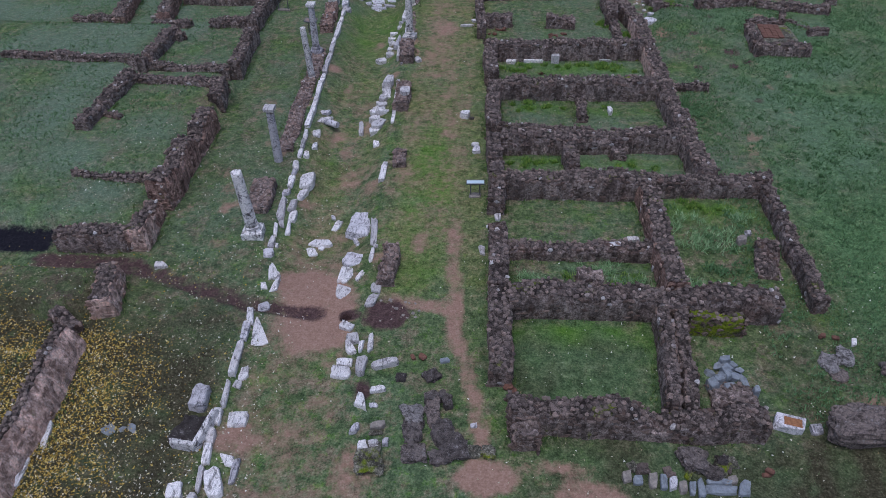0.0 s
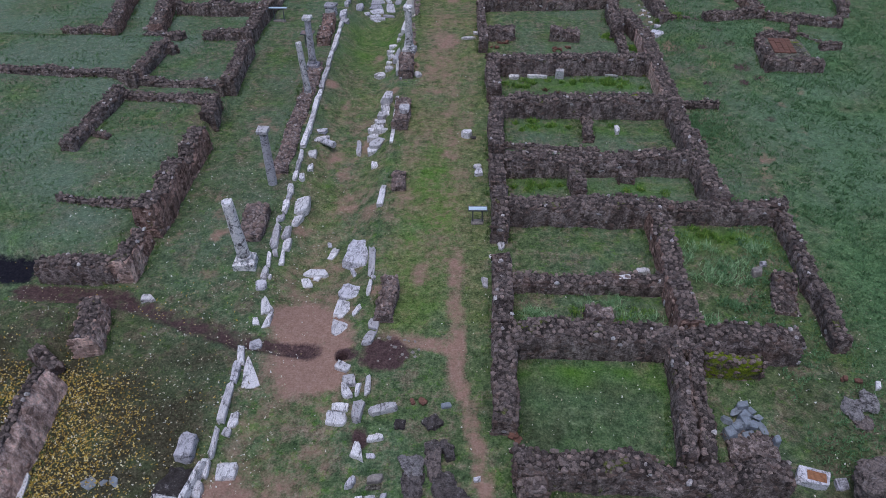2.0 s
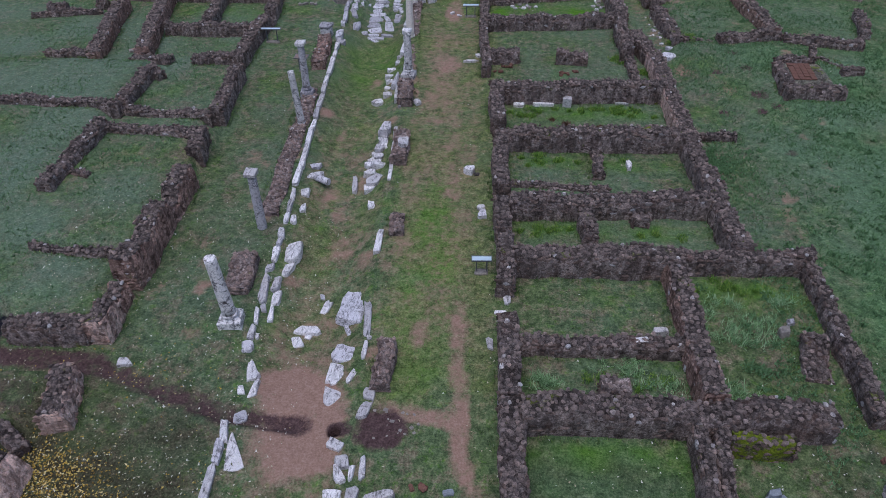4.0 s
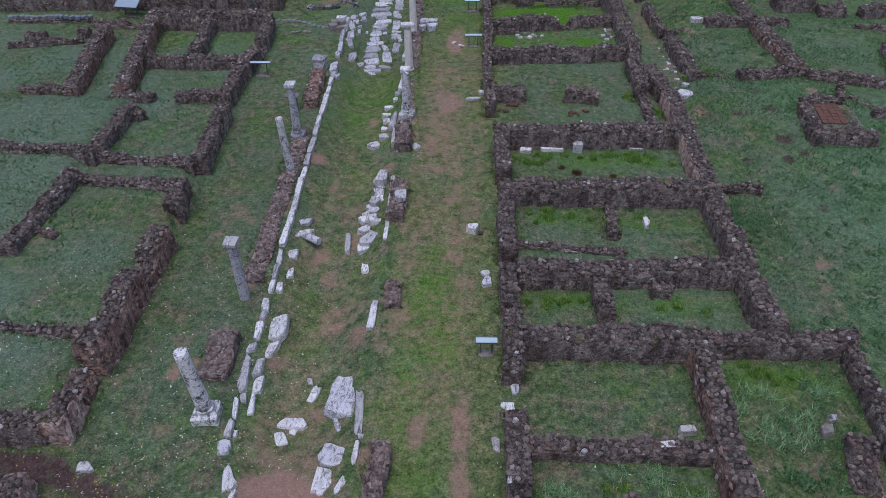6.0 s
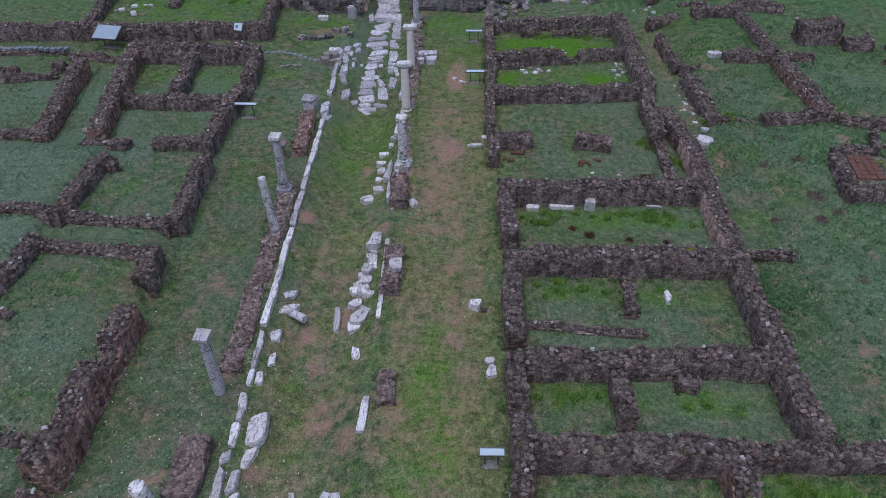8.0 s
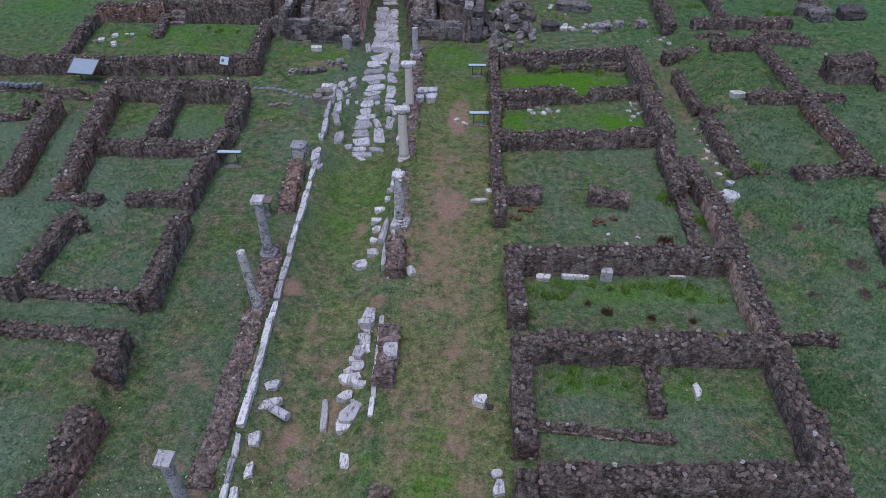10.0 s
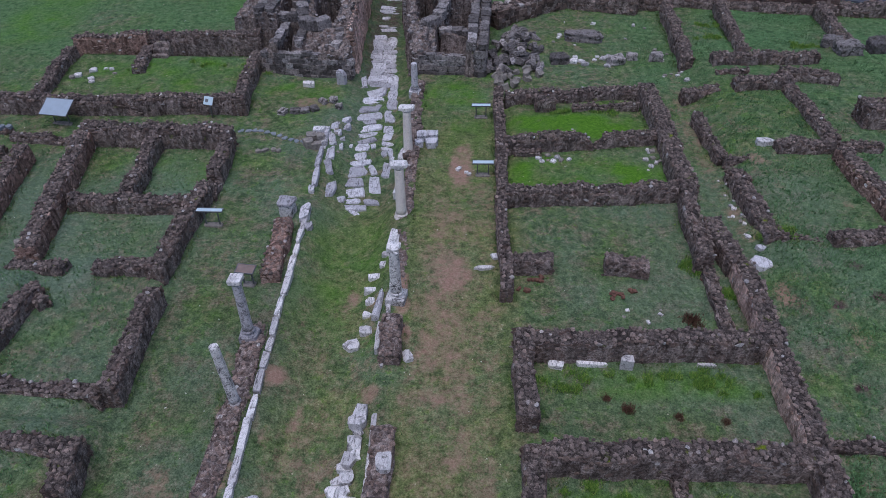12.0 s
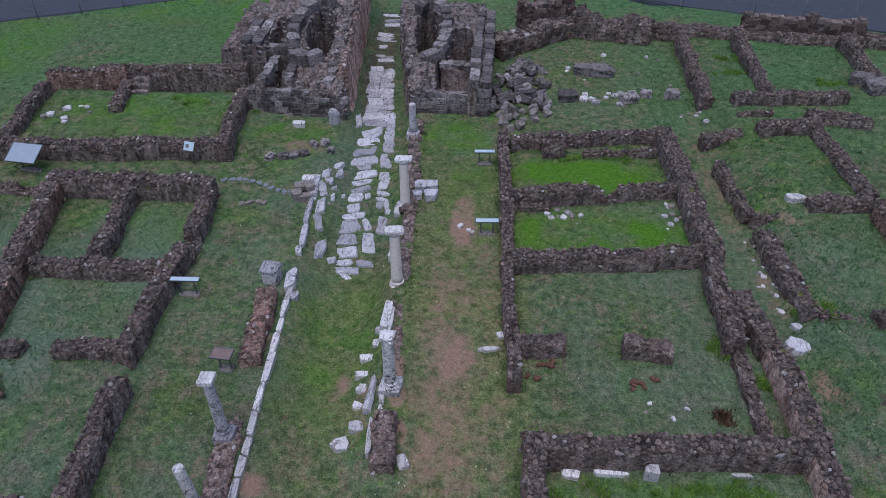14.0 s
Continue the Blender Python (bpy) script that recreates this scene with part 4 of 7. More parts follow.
# ---- low footing along the west walk, and brickwork piers ----
rubble_wall(-6.05, 21.09, -6.58, 31.6, 0.12, 0.78, jag=0.05, size=0.2, parts=120, label="low rubble footing strip along the walk", name="wall_footing")
rubble_wall(-6.7, 33.75, -7.02, 37.13, 0.55, 0.75, size=0.2, parts=60, core=MORTAR_RED, face=0.6, label="brick and rubble pier stump on the walk", name="pier_stump")
rubble_wall(-6.02, 16.71, -6.14, 18.5, 0.4, 0.95, size=0.24, parts=40, core=MORTAR, label="stump of a rubble pier on the walk", name="pier_stump")
for px, py0, py1, ph, pw in ((-0.5, 12.85, 14.5, 0.45, 0.62), (-1.0, 20.2, 21.45, 0.3, 0.6), (-1.5, 25.0, 27.5, 0.45, 0.75), (-1.83, 30.1, 31.9, 0.55, 0.75)):
    rubble_wall(px, py0, px - 0.05, py1, ph, pw, size=0.2, parts=40, core=MORTAR, label="stump of a rubble pier beside the street", name="pier_stump")
rubble_wall(-1.94, 33.44, -2.48, 43.01, 0.2, 0.55, size=0.22, parts=60, label="low rubble footing under the columns", name="wall_footing")
rubble_wall(-2.48, 43.01, -2.98, 50.83, 0.15, 0.7, size=0.3, parts=40, squared=True, label="low block footing under the columns", name="wall_footing")

# ---- ruined gate at the end of the street ----
def gate_block(sx, sy, sz, k, mat):
    bm = chipped_block(sx, sy, sz, 4000 + k, 5)
    me = bpy.data.meshes.new("block")
    bm.to_mesh(me)
    bm.free()
    me.materials.append(mat)
    return me


GATE_BLOCKS = [gate_block(0.62 + 0.06 * (k % 3), 0.46 + 0.05 * (k % 2), 0.42, k, GATE_STONE) for k in range(9)]
RED_BLOCKS = [gate_block(0.62 + 0.06 * (k % 3), 0.46 + 0.05 * (k % 2), 0.42, k + 20, GATE_RED) for k in range(9)]


def gate_tower(x0, x1, y0, y1, height, label, seed, rows, cover):
    """A ruined tower: a stepped masonry body after a height function, loose stones on it and rows of squared blocks."""
    r = random.Random(seed)
    root = thing("gate_tower", (x0 + x1) / 2, y0, -0.4, label, "ruined gate")
    ox, oy, oz = (x0 + x1) / 2, y0, -0.4
    step = 0.16
    nx, ny = int((x1 - x0) / step) + 1, int((y1 - y0) / step) + 1
    xs, ys = np.meshgrid(x0 + np.arange(nx) * step, y0 + np.arange(ny) * step)
    hs = height(xs, ys)
    rough = (vnoise(xs, ys, 0.5, seed) - 0.5) * 0.34 + (vnoise(xs, ys, 0.25, seed + 1) - 0.5) * 0.22
    zs = np.where(hs > -0.3, hs + rough * np.clip(hs + 0.4, 0, 1), hs)
    jx = (vnoise(xs, ys, 0.3, seed + 2) - 0.5) * 0.12
    a = (np.arange(ny - 1)[:, None] * nx + np.arange(nx - 1)[None, :]).ravel()
    faces = [(k, k + 1, k + nx + 1, k + nx) for k in a if max(hs.flat[k], hs.flat[k + 1], hs.flat[k + nx], hs.flat[k + nx + 1]) != -0.5]
    child("masonry_body", mesh_from("masonry_body", np.column_stack([(xs + jx - ox).ravel(), (ys - oy).ravel(), (zs - oz).ravel()]), faces, ASHLAR), root)
    loose = []
    for _ in range(cover):
        i, j = r.randrange(1, nx - 1), r.randrange(1, ny - 1)
        if hs[j, i] < 0.6:
            continue
        drop = max(0.0, float(hs[j, i] - min(hs[j, i - 1], hs[j, i + 1], hs[j - 1, i])))
        for lv in range(1 + int(drop / 0.3)):
            s = r.uniform(0.06, 0.135)
            m3 = Euler((r.uniform(-0.4, 0.4), r.uniform(-0.4, 0.4), r.uniform(-0.3, 0.3))).to_matrix() @ Matrix.Diagonal((s * 1.3, s, s * 0.8))
            loose.append((m3, (xs[j, i] - ox, ys[j, i] - oy, zs[j, i] - oz - 0.03 - 0.3 * lv)))
    joined("bedded_stone", loose, STONE_ARRAYS, GATE_STONE_JOINED, root)
    k = 0
    for bx, by, bz, rz, big in rows:
        ob = new("block", GATE_BLOCKS[k % 9] if big > 0 else RED_BLOCKS[k % 9])
        k += 1
        big = abs(big)
        ob.parent = root
        ob.matrix_local = pose(bx - ox, by - oy, bz - oz + r.uniform(-0.06, 0.04), r.uniform(-5, 5), r.uniform(-5, 5), rz + r.uniform(-8, 8)) @ Matrix.Scale(big, 4)
    return root


def region(x, y, x0, x1, y0, y1):
    return (x > x0) & (x < x1) & (y > y0) & (y < y1)


def passage_west(y):
    return -6.9 - 0.083 * (y - 52.7)


def passage_east(y):
    return -3.55 - 0.17 * np.maximum(0.0, y - 52.0) * (y < 61) - 1.53 * (y >= 61)


def west_height(x, y):
    h = np.full(x.shape, -0.5)
    wall = lambda z, *q: np.where(region(x, y, *q), np.maximum(h, z), h)
    h = wall(1.0, -11.9, -6.95, 50.9, 51.7)
    h = wall(1.0 + 0.75 * (y - 51.7) / 1.8, -10.0, -7.2, 51.6, 53.6)
    h = wall(-0.1, -12.6, -10.0, 51.6, 54.4)
    h = wall(1.5, -11.3, -10.75, 51.0, 54.3)
    h = wall(1.5, -10.1, -9.4, 51.6, 54.6)
    h = wall(2.1, -12.95, -11.6, 54.2, 59.0)
    h = wall(1.7, -11.6, -9.8, 54.4, 55.3)
    h = wall(0.3, -11.6, -9.8, 55.3, 57.4)
    h = wall(2.4, -12.9, -8.0, 57.4, 61.5)
    h = wall(1.4, -14.6, -12.9, 55.2, 59.4)
    h = wall(2.0, -14.2, -12.9, 57.4, 61.0)
    face = passage_west(y)
    h = np.where((x < face) & (x > face - 1.55) & (y > 51.2) & (y < 66.5), np.maximum(h, np.clip(1.2 + 0.4 * (y - 51.2), 1.2, 2.35)), h)
    d = np.hypot((x + 9.0 + 0.03 * (y - 56)) / 1.45, (y - 56.0) / 3.5)
    h = np.where(d < 1, 2.2 + 0.17 * (y - 56), h)
    well = np.hypot((x + 8.8 + 0.10 * (y - 56)) / 0.78, (y - 56.0) / 2.4)
    return np.where(well < 1, -2.4, h)


def east_height(x, y):
    h = np.full(x.shape, -0.5)
    wall = lambda z, *q: np.where(region(x, y, *q), np.maximum(h, z), h)
    h = wall(0.75, -3.5, 0.75, 51.8, 52.5)
    h = wall(0.0, -3.4, 0.6, 52.4, 54.0)
    h = wall(0.8 + 0.6 * (y - 52.4), -3.5, -2.2, 52.4, 54.3)
    h = wall(1.1, -2.0, -0.4, 53.8, 54.9)
    h = wall(1.8, -2.2, -0.3, 57.4, 62.0)
    h = wall(1.55, -0.42, 0.12, 51.6, 62.0)
    h = wall(1.35, 0.12, 0.7, 51.9, 62.0)
    face = passage_east(y)
    h = np.where((x > face) & (x < face + 1.1) & (y > 51.8) & (y < 66.5), np.maximum(h, np.clip(0.9 + 0.45 * (y - 51.8), 0.9, 2.0)), h)
    d = np.hypot((x + 2.95) / 1.3, (y - 57.0) / 3.4)
    h = np.where(d < 1, 1.95 + 0.15 * (y - 57), h)
    well = np.hypot((x + 3.0 + 0.05 * (y - 57)) / 0.62, (y - 57.0) / 2.4)
    h = np.where(well < 1, -2.4, h)
    return np.where(region(x, y, -1.6, -0.42, 54.9, 57.4), -2.0, h)


rows = []
for k in range(13):
    a = radians(80 + 210 * k / 12)
    rows.append((-9.05 + 1.22 * math.cos(a), 56.0 + 2.85 * math.sin(a), 2.12 + 0.5 * math.sin(a), math.degrees(math.atan2(2.85 * math.cos(a), -1.22 * math.sin(a))), 1.35))
for k in range(7):
    rows += [(-12.6, 54.6 + 0.66 * k, 1.9, 90, 1.15), (-12.0, 54.7 + 0.66 * k, 1.85, 90, 1.15)]
for k in range(3):
    rows.append((-11.3 + 0.7 * k, 54.8, 1.45, 0, 1.1))
for k in range(5):
    rows += [(-11.0 + 0.1 * (k % 2), 51.5 + 0.6 * k, 1.25, 90, 1.0), (-9.75, 51.9 + 0.6 * k, 1.25, 90, 1.0), (-7.6 + 0.1 * (k % 2), 51.9 + 0.6 * k, 1.1 + 0.17 * k, 90, 1.0)]
for lv in range(5):
    for k in range(11 if lv < 4 else 7):
        rows.append((-11.5 + 0.45 * k + 0.2 * (lv % 2), 51.0 + 0.04 * lv, -0.35 + 0.3 * lv, 0, -0.74 if lv < 3 else 0.74))
for k in range(4):
    for lv in range(3 if k < 2 else 0):
        rows.append((-11.3 + 0.5 * k + 0.2 * (lv % 2), 57.2 + 0.35 * lv, 0.7 + 0.5 * lv, 0, 1.2))
gate_tower(-15.0, -6.4, 50.4, 67.0, west_height, "ruined gate tower of dark weathered masonry with an oval well", 61, rows, 1700)
rows = []
for k in range(15):
    a = radians(-85 + 210 * k / 14)
    rows.append((-2.95 + 1.02 * math.cos(a), 57.0 + 2.85 * math.sin(a), 1.85 + 0.45 * math.sin(a), math.degrees(math.atan2(2.85 * math.cos(a), -1.02 * math.sin(a))), 1.25))
for k in range(14):
    rows += [(-0.15, 51.9 + 0.7 * k, 1.3, 90, 1.1), (0.47, 52.1 + 0.7 * k, 1.1, 90, 1.1)]
for lv in range(4):
    for k in range(9 if lv < 3 else 6):
        rows.append((-3.1 + 0.45 * k + 0.2 * (lv % 2), 51.9 + 0.04 * lv, -0.35 + 0.3 * lv, 0, -0.74 if lv < 2 else 0.74))
for k in range(3):
    rows.append((-1.75 + 0.6 * k, 54.4, 0.9, 0, 1.1))
for lv in range(4):
    rows.append((0.35, 51.75 + 0.05 * lv, -0.35 + 0.4 * lv, 0, 1.0))
gate_tower(-5.8, 0.9, 51.0, 67.0, east_height, "ruined gate tower of dark weathered masonry with a square pit", 83, rows, 1400)
rubble_wall(passage_west(66.0) - 0.05, 66.0, passage_west(52.0) - 0.05, 52.0, 2.75, 0.4, batter=0.16, base=-0.5, jag=0.12, parts=0, size=0.3, core=MORTAR_PINK, face=0.1, name="passage_wall", category="ruined wall", label="bared tan rubble face of the gate passage")
GATE = dict(size=0.36, squared=True, parts=45, core=ASHLAR, name="gate_masonry", category="ruined wall", label="dark weathered masonry beside the ruined gate")
rubble_wall(0.95, 58.6, 5.4, 61.8, 1.4, 1.2, jag=0.35, **GATE)
rubble_wall(2.3, 60.8, 5.2, 62.6, 2.3, 1.0, jag=0.45, **GATE)


# ---- street paving ----
def paved_street():
    """Worn slabs of the street, each lying where it was left, and closer rows of them inside the gate."""
    r = random.Random(31)
    root = thing("street_paving", -5.21, 47.39, -0.9, "worn pale marble paving slabs of an old street with grass between", "paved road", kind="structure")

    def paver(x, y, sx, sy, rz, taper, skew):
        bm = shard_mesh(sx * 1.07, sy * 1.12, r.uniform(0.07, 0.11), taper, skew, r.randint(0, 10 ** 6))
        ob = part("paving_slab", bm, PAVING, root)
        ob.matrix_local = pose(x + 5.21, y - 47.39, g(x, y) + 0.9 - 0.035, r.uniform(-2, 2), r.uniform(-2, 2), rz)

    paver(-5.49, 51.74, 1.07, 1.52, 7, -0.09, -0.05)
    paver(-6.26, 51.36, 0.49, 1.06, 8, -0.06, 0.60)
    paver(-5.60, 50.29, 1.46, 0.86, 2, 0.06, 0.28)
    paver(-5.44, 49.60, 1.20, 0.62, -3, -0.05, 0.32)
    paver(-5.55, 48.74, 1.27, 0.88, 3, -0.01, 0.31)
    paver(-5.40, 47.79, 1.38, 0.72, 6, -0.06, 0.26)
    paver(-5.30, 47.31, 0.78, 0.41, 5, 0.00, 0.10)
    paver(-5.28, 46.60, 1.46, 0.55, 9, 0.04, 0.19)
    paver(-5.36, 45.91, 1.40, 0.35, 10, 0.00, 0.25)
    paver(-5.24, 45.30, 1.20, 0.37, -1, -0.01, 0.53)
    paver(-5.19, 44.76, 0.65, 0.54, 6, -0.02, 0.09)
    paver(-4.67, 44.98, 0.25, 0.45, 8, 0.06, 0.32)
    paver(-5.74, 44.65, 0.16, 0.29, 5, -0.01, 0.60)
    paver(-5.15, 43.96, 0.60, 0.50, 13, -0.04, 0.03)
    paver(-5.16, 43.32, 1.17, 0.36, 10, -0.04, 0.20)
    paver(-5.12, 42.62, 0.95, 0.84, 11, -0.20, 0.20)
    paver(-4.37, 42.82, 0.30, 0.78, 23, -0.10, 0.14)
    paver(-5.08, 41.73, 0.90, 0.69, 9, -0.02, 0.10)
    paver(-4.09, 41.53, 0.52, 1.21, 10, -0.13, -0.11)
    paver(-4.95, 40.82, 0.95, 0.57, 4, -0.08, 0.13)
    paver(-5.44, 40.10, 0.45, 0.32, -1, -0.08, 0.37)
    paver(-4.91, 40.19, 0.68, 0.35, -1, -0.14, 0.13)
    paver(-4.63, 39.68, 0.85, 0.42, 25, 0.13, -0.46)
    paver(-4.02, 40.17, 0.59, 0.45, 17, -0.07, -0.29)
    paver(-4.75, 39.42, 0.22, 0.65, 48, -0.03, -0.60)
    paver(-4.53, 52.15, 0.43, 1.18, 7, -0.02, -0.08)
    paver(-4.43, 51.19, 0.42, 0.69, 4, 0.04, -0.03)
    paver(-4.40, 50.30, 0.49, 0.97, 4, 0.01, 0.02)
    paver(-4.28, 49.22, 0.57, 1.02, 5, -0.04, -0.12)
    paver(-4.19, 47.96, 0.64, 1.13, 4, -0.04, -0.10)
    paver(-4.06, 46.65, 0.64, 0.66, -4, 0.17, -0.00)
    paver(-3.92, 45.91, 0.76, 0.60, -4, -0.10, 0.32)
    paver(-3.87, 45.15, 0.85, 0.31, 1, 0.01, -0.33)
    paver(-3.81, 44.62, 0.79, 0.30, 8, -0.07, -0.60)
    paver(-3.64, 44.18, 0.37, 0.47, 5, -0.07, -0.60)
    paver(-4.02, 44.27, 0.29, 0.51, 6, 0.09, -0.04)
    paver(-3.51, 43.65, 0.32, 0.29, 5, 0.04, -0.49)
    paver(-3.61, 42.68, 0.49, 1.01, 3, -0.09, -0.60)
    paver(-6.67, 45.68, 0.33, 0.50, 6, 0.00, 0.44)
    paver(-6.49, 45.17, 0.42, 0.33, 7, 0.06, 0.48)
    paver(-6.57, 44.42, 0.34, 0.74, 18, -0.14, 0.41)
    paver(-6.43, 43.25, 0.37, 0.99, 6, -0.09, 0.60)
    paver(-6.35, 42.09, 0.43, 1.04, 13, -0.28, 0.48)
    paver(-5.96, 40.39, 0.59, 0.93, 8, 0.17, 0.60)
    paver(-6.20, 46.14, 0.41, 0.56, 13, -0.05, 0.60)
    paver(-6.17, 44.88, 0.25, 0.25, 11, 0.00, 0.60)
    paver(-6.10, 44.20, 0.18, 0.45, 9, 0.07, 0.60)
    paver(-6.39, 46.63, 0.57, 0.35, 7, 0.05, 0.60)
    y = 51.2
    while y < 57.6:
        dy = r.uniform(0.42, 0.75)
        xc, w = -5.42 - 0.105 * (y - 51.2), r.uniform(1.9, 2.1)
        k = r.uniform(0.55, 0.75)
        paver(xc - w / 2 + w * k / 2, y + dy / 2, w * k * 0.98, dy * 0.97, r.uniform(-4, 4), r.uniform(-0.1, 0.1), r.uniform(-0.12, 0.12))
        paver(xc + w / 2 - w * (1 - k) / 2, y + dy / 2 + r.uniform(-0.06, 0.06), w * (1 - k) * 0.96, dy * 0.97, r.uniform(-5, 5), r.uniform(-0.15, 0.15), r.uniform(-0.15, 0.15))
        y += dy
    for x, y, sx, sy in ((-6.1, 59.3, 1.5, 0.4), (-6.2, 59.9, 1.3, 0.35), (-6.3, 61.1, 0.5, 0.4), (-6.35, 62.2, 1.6, 0.5), (-6.2, 62.9, 1.7, 0.5), (-6.45, 64.6, 1.7, 0.45), (-6.5, 65.3, 1.5, 0.45), (-6.6, 66.2, 1.6, 0.4)):
        paver(x, y, sx, sy, r.uniform(-5, 8), r.uniform(-0.1, 0.1), 0.05)


paved_street()


# ---- marble kerbs ----
def kerb(name, ys, xat, wide, label, skip=(), lift=0.16, spans=(0.55, 1.25), gap=0.06, flat=False):
    r = random.Random(len(name) * 17)
    y0, y1 = ys
    root = thing(name, xat((y0 + y1) / 2), (y0 + y1) / 2, 0, label, "kerb", kind="structure")
    ox, oy = xat((y0 + y1) / 2), (y0 + y1) / 2
    y = y0
    while y < y1:
        length = r.uniform(spans[0], spans[1])
        mid = y + length / 2
        y += length + r.uniform(0.01, gap)
        if any(a < mid < b for a, b in skip):
            continue
        calm = 1.0 if mid < 23 else 0.3
        x = xat(mid) + r.uniform(-0.07, 0.07) * calm
        z = min(g(x - 0.3, mid), g(x + 0.3, mid))
        if flat:
            z = g(x, mid) + 0.02
        bm = chipped_block(wide * (1 + r.uniform(-0.4, 0.3) * calm) * (1.0 if mid < 23 else 0.78), length, 0.2 * r.uniform(0.7, 1.3) if flat else max(g(x - 0.35, mid), g(x + 0.35, mid)) - z + lift * r.uniform(0.55, 1.3) + 0.1, r.randint(0, 9999), 9 if flat else 4)
        ob = part("kerb_stone", bm, MARBLE, root)
        ob.matrix_local = pose(x - ox, mid - oy, z - 0.1, r.uniform(-3, 3), r.uniform(-6, 6) * calm, r.uniform(-7, 7) * calm + 3.4)


kerb("kerb_west", (23.2, 37.3), kerb_left, 0.27, "line of weathered white marble kerb blocks along the street")
kerb("kerb_east", (19.2, 36.8), lambda y: kerb_right(y) - 0.10, 0.2, "broken line of thin white marble kerb stones", skip=((20.6, 23.5), (28.3, 30.0)), lift=0.08)


# ---- loose marble ----
def shard(x, y, sx, sy, h, rz, taper=0.0, skew=0.0, mat=None, label=""):
    seed = int(abs(x * 131 + y * 977) * 10) % 99991
    if not label:
        label = "weathered white marble kerb block in a broken row" if sy > 1.6 * sx and x < -4 else "broken white marble block lying in the grass"
        if mat is MARBLE_GREY:
            label = "grey weathered marble block lying in the grass"
    whole("marble_block" if mat in (None, MARBLE_GREY) else "stone_block", (rough_block(sx * 1.15, sy * 1.15, h * 0.95, seed, 0.42, 8) if mat in (TUFA, MOSSY) else shard_mesh(sx, sy, h, taper, skew, seed)), mat or MARBLE, pose(x, y, g(x, y), 0, 0, rz), label, "stone block", "fallen stone blocks")


def marble_block(x, y, sx, sy, sz, rz=0.0, mat=None, worn=0.14, label="weathered white marble block lying in the grass", tilt=(0, 0), up=0.0):
    seed = int(abs(x * 131 + y * 977) * 10) % 99991
    sz = sz * ((0.48 if y < 17 else 0.62) if sz < 0.5 and y < 34 else 0.8)
    whole("marble_block", (chipped_block(sx, sy, sz + 0.06, seed, 5 + int(worn * 30)) if mat in (None, MARBLE, MARBLE_GREY, BLOCK) else rough_block(sx, sy, sz + 0.06, seed, worn, 8 if worn > 0.15 else 5)), mat or MARBLE, pose(x, y, g(x, y) - 0.06 + up, tilt[0], tilt[1], rz), label, "stone block", "fallen marble blocks")


def marble_slab(x, y, sx, sy, th, rz=0.0, mat=None, label="broken flat slab of white marble on the ground", tilt=(0, 0), up=0.0, sides=6):
    seed = int(abs(x * 173 + y * 619) * 10) % 99991
    th = th * (0.65 if y < 17 else 1.0)
    whole("marble_slab", rough_slab(sx / 2, sy / 2, th, seed, sides + int(x * 53) % 3, 0.45), mat or MARBLE, pose(x, y, g(x, y) - 0.01 + up, tilt[0], tilt[1], rz), label, "stone slab", "fallen marble slabs")


shard(-4.69, 11.21, 0.23, 0.79, 0.14, 16, 0.01, -0.60)
shard(-4.66, 10.55, 0.24, 0.86, 0.14, 6, -0.06, -0.31, MARBLE_GREY)
shard(-4.58, 9.36, 0.22, 1.44, 0.14, 5, -0.06, -0.18)
shard(-4.51, 8.06, 0.14, 1.00, 0.12, 7, -0.15, -0.31)
shard(-4.51, 7.25, 0.25, 0.53, 0.15, 4, -0.03, -0.30)
shard(-4.48, 6.61, 0.27, 0.48, 0.15, 10, -0.04, -0.48)
shard(-4.39, 6.03, 0.21, 0.61, 0.14, 8, -0.03, -0.26)
shard(-4.32, 5.28, 0.15, 0.75, 0.14, 8, 0.02, -0.27)
shard(-4.34, 4.72, 0.23, 0.28, 0.14, -2, -0.08, -0.16)
shard(-4.25, 10.55, 0.35, 1.21, 0.06, 19, -0.71, -0.12, label="three-cornered white marble slab beside the kerb")
shard(-4.21, 8.84, 0.24, 0.51, 0.07, 3, -0.05, 0.05)
shard(-4.29, 8.43, 0.25, 0.25, 0.07, -10, -0.16, -0.18)
shard(-3.95, 7.25, 0.57, 0.52, 0.07, 10, 0.06, 0.09, label="broken flat slab of clean white marble on bare soil")
shard(-3.78, 5.89, 0.30, 0.35, 0.11, 22, 0.26, -0.60)
shard(-3.53, 5.57, 0.18, 0.75, 0.11, 5, 0.07, 0.60, MARBLE_GREY)
shard(-3.93, 5.19, 0.42, 0.84, 0.19, 23, -0.06, 0.03, label="thick fissured marble block beside the kerb")
shard(-4.86, 4.88, 0.39, 0.48, 0.14, 11, -0.07, 0.01)
shard(-5.16, 7.80, 0.46, 0.80, 0.30, 3, -0.03, -0.22, MARBLE_GREY, label="rounded grey marble block standing beside the kerb")
shard(-8.53, 13.51, 0.38, 0.34, 0.06, 26, -0.31, -0.38)
shard(-4.55, 13.46, 0.31, 0.72, 0.11, 22, -0.50, 0.39)
shard(-4.31, 12.81, 0.19, 0.66, 0.08, -4, -0.37, 0.60)
shard(-4.67, 12.70, 0.18, 0.31, 0.08, 15, -0.20, 0.07)
shard(-4.45, 11.83, 0.39, 0.43, 0.07, 19, -0.02, 0.30, MARBLE_GREY)
shard(-5.41, 22.57, 0.18, 0.79, 0.11, 7, -0.09, -0.40)
shard(-5.35, 21.70, 0.19, 0.90, 0.11, 6, 0.15, -0.03)
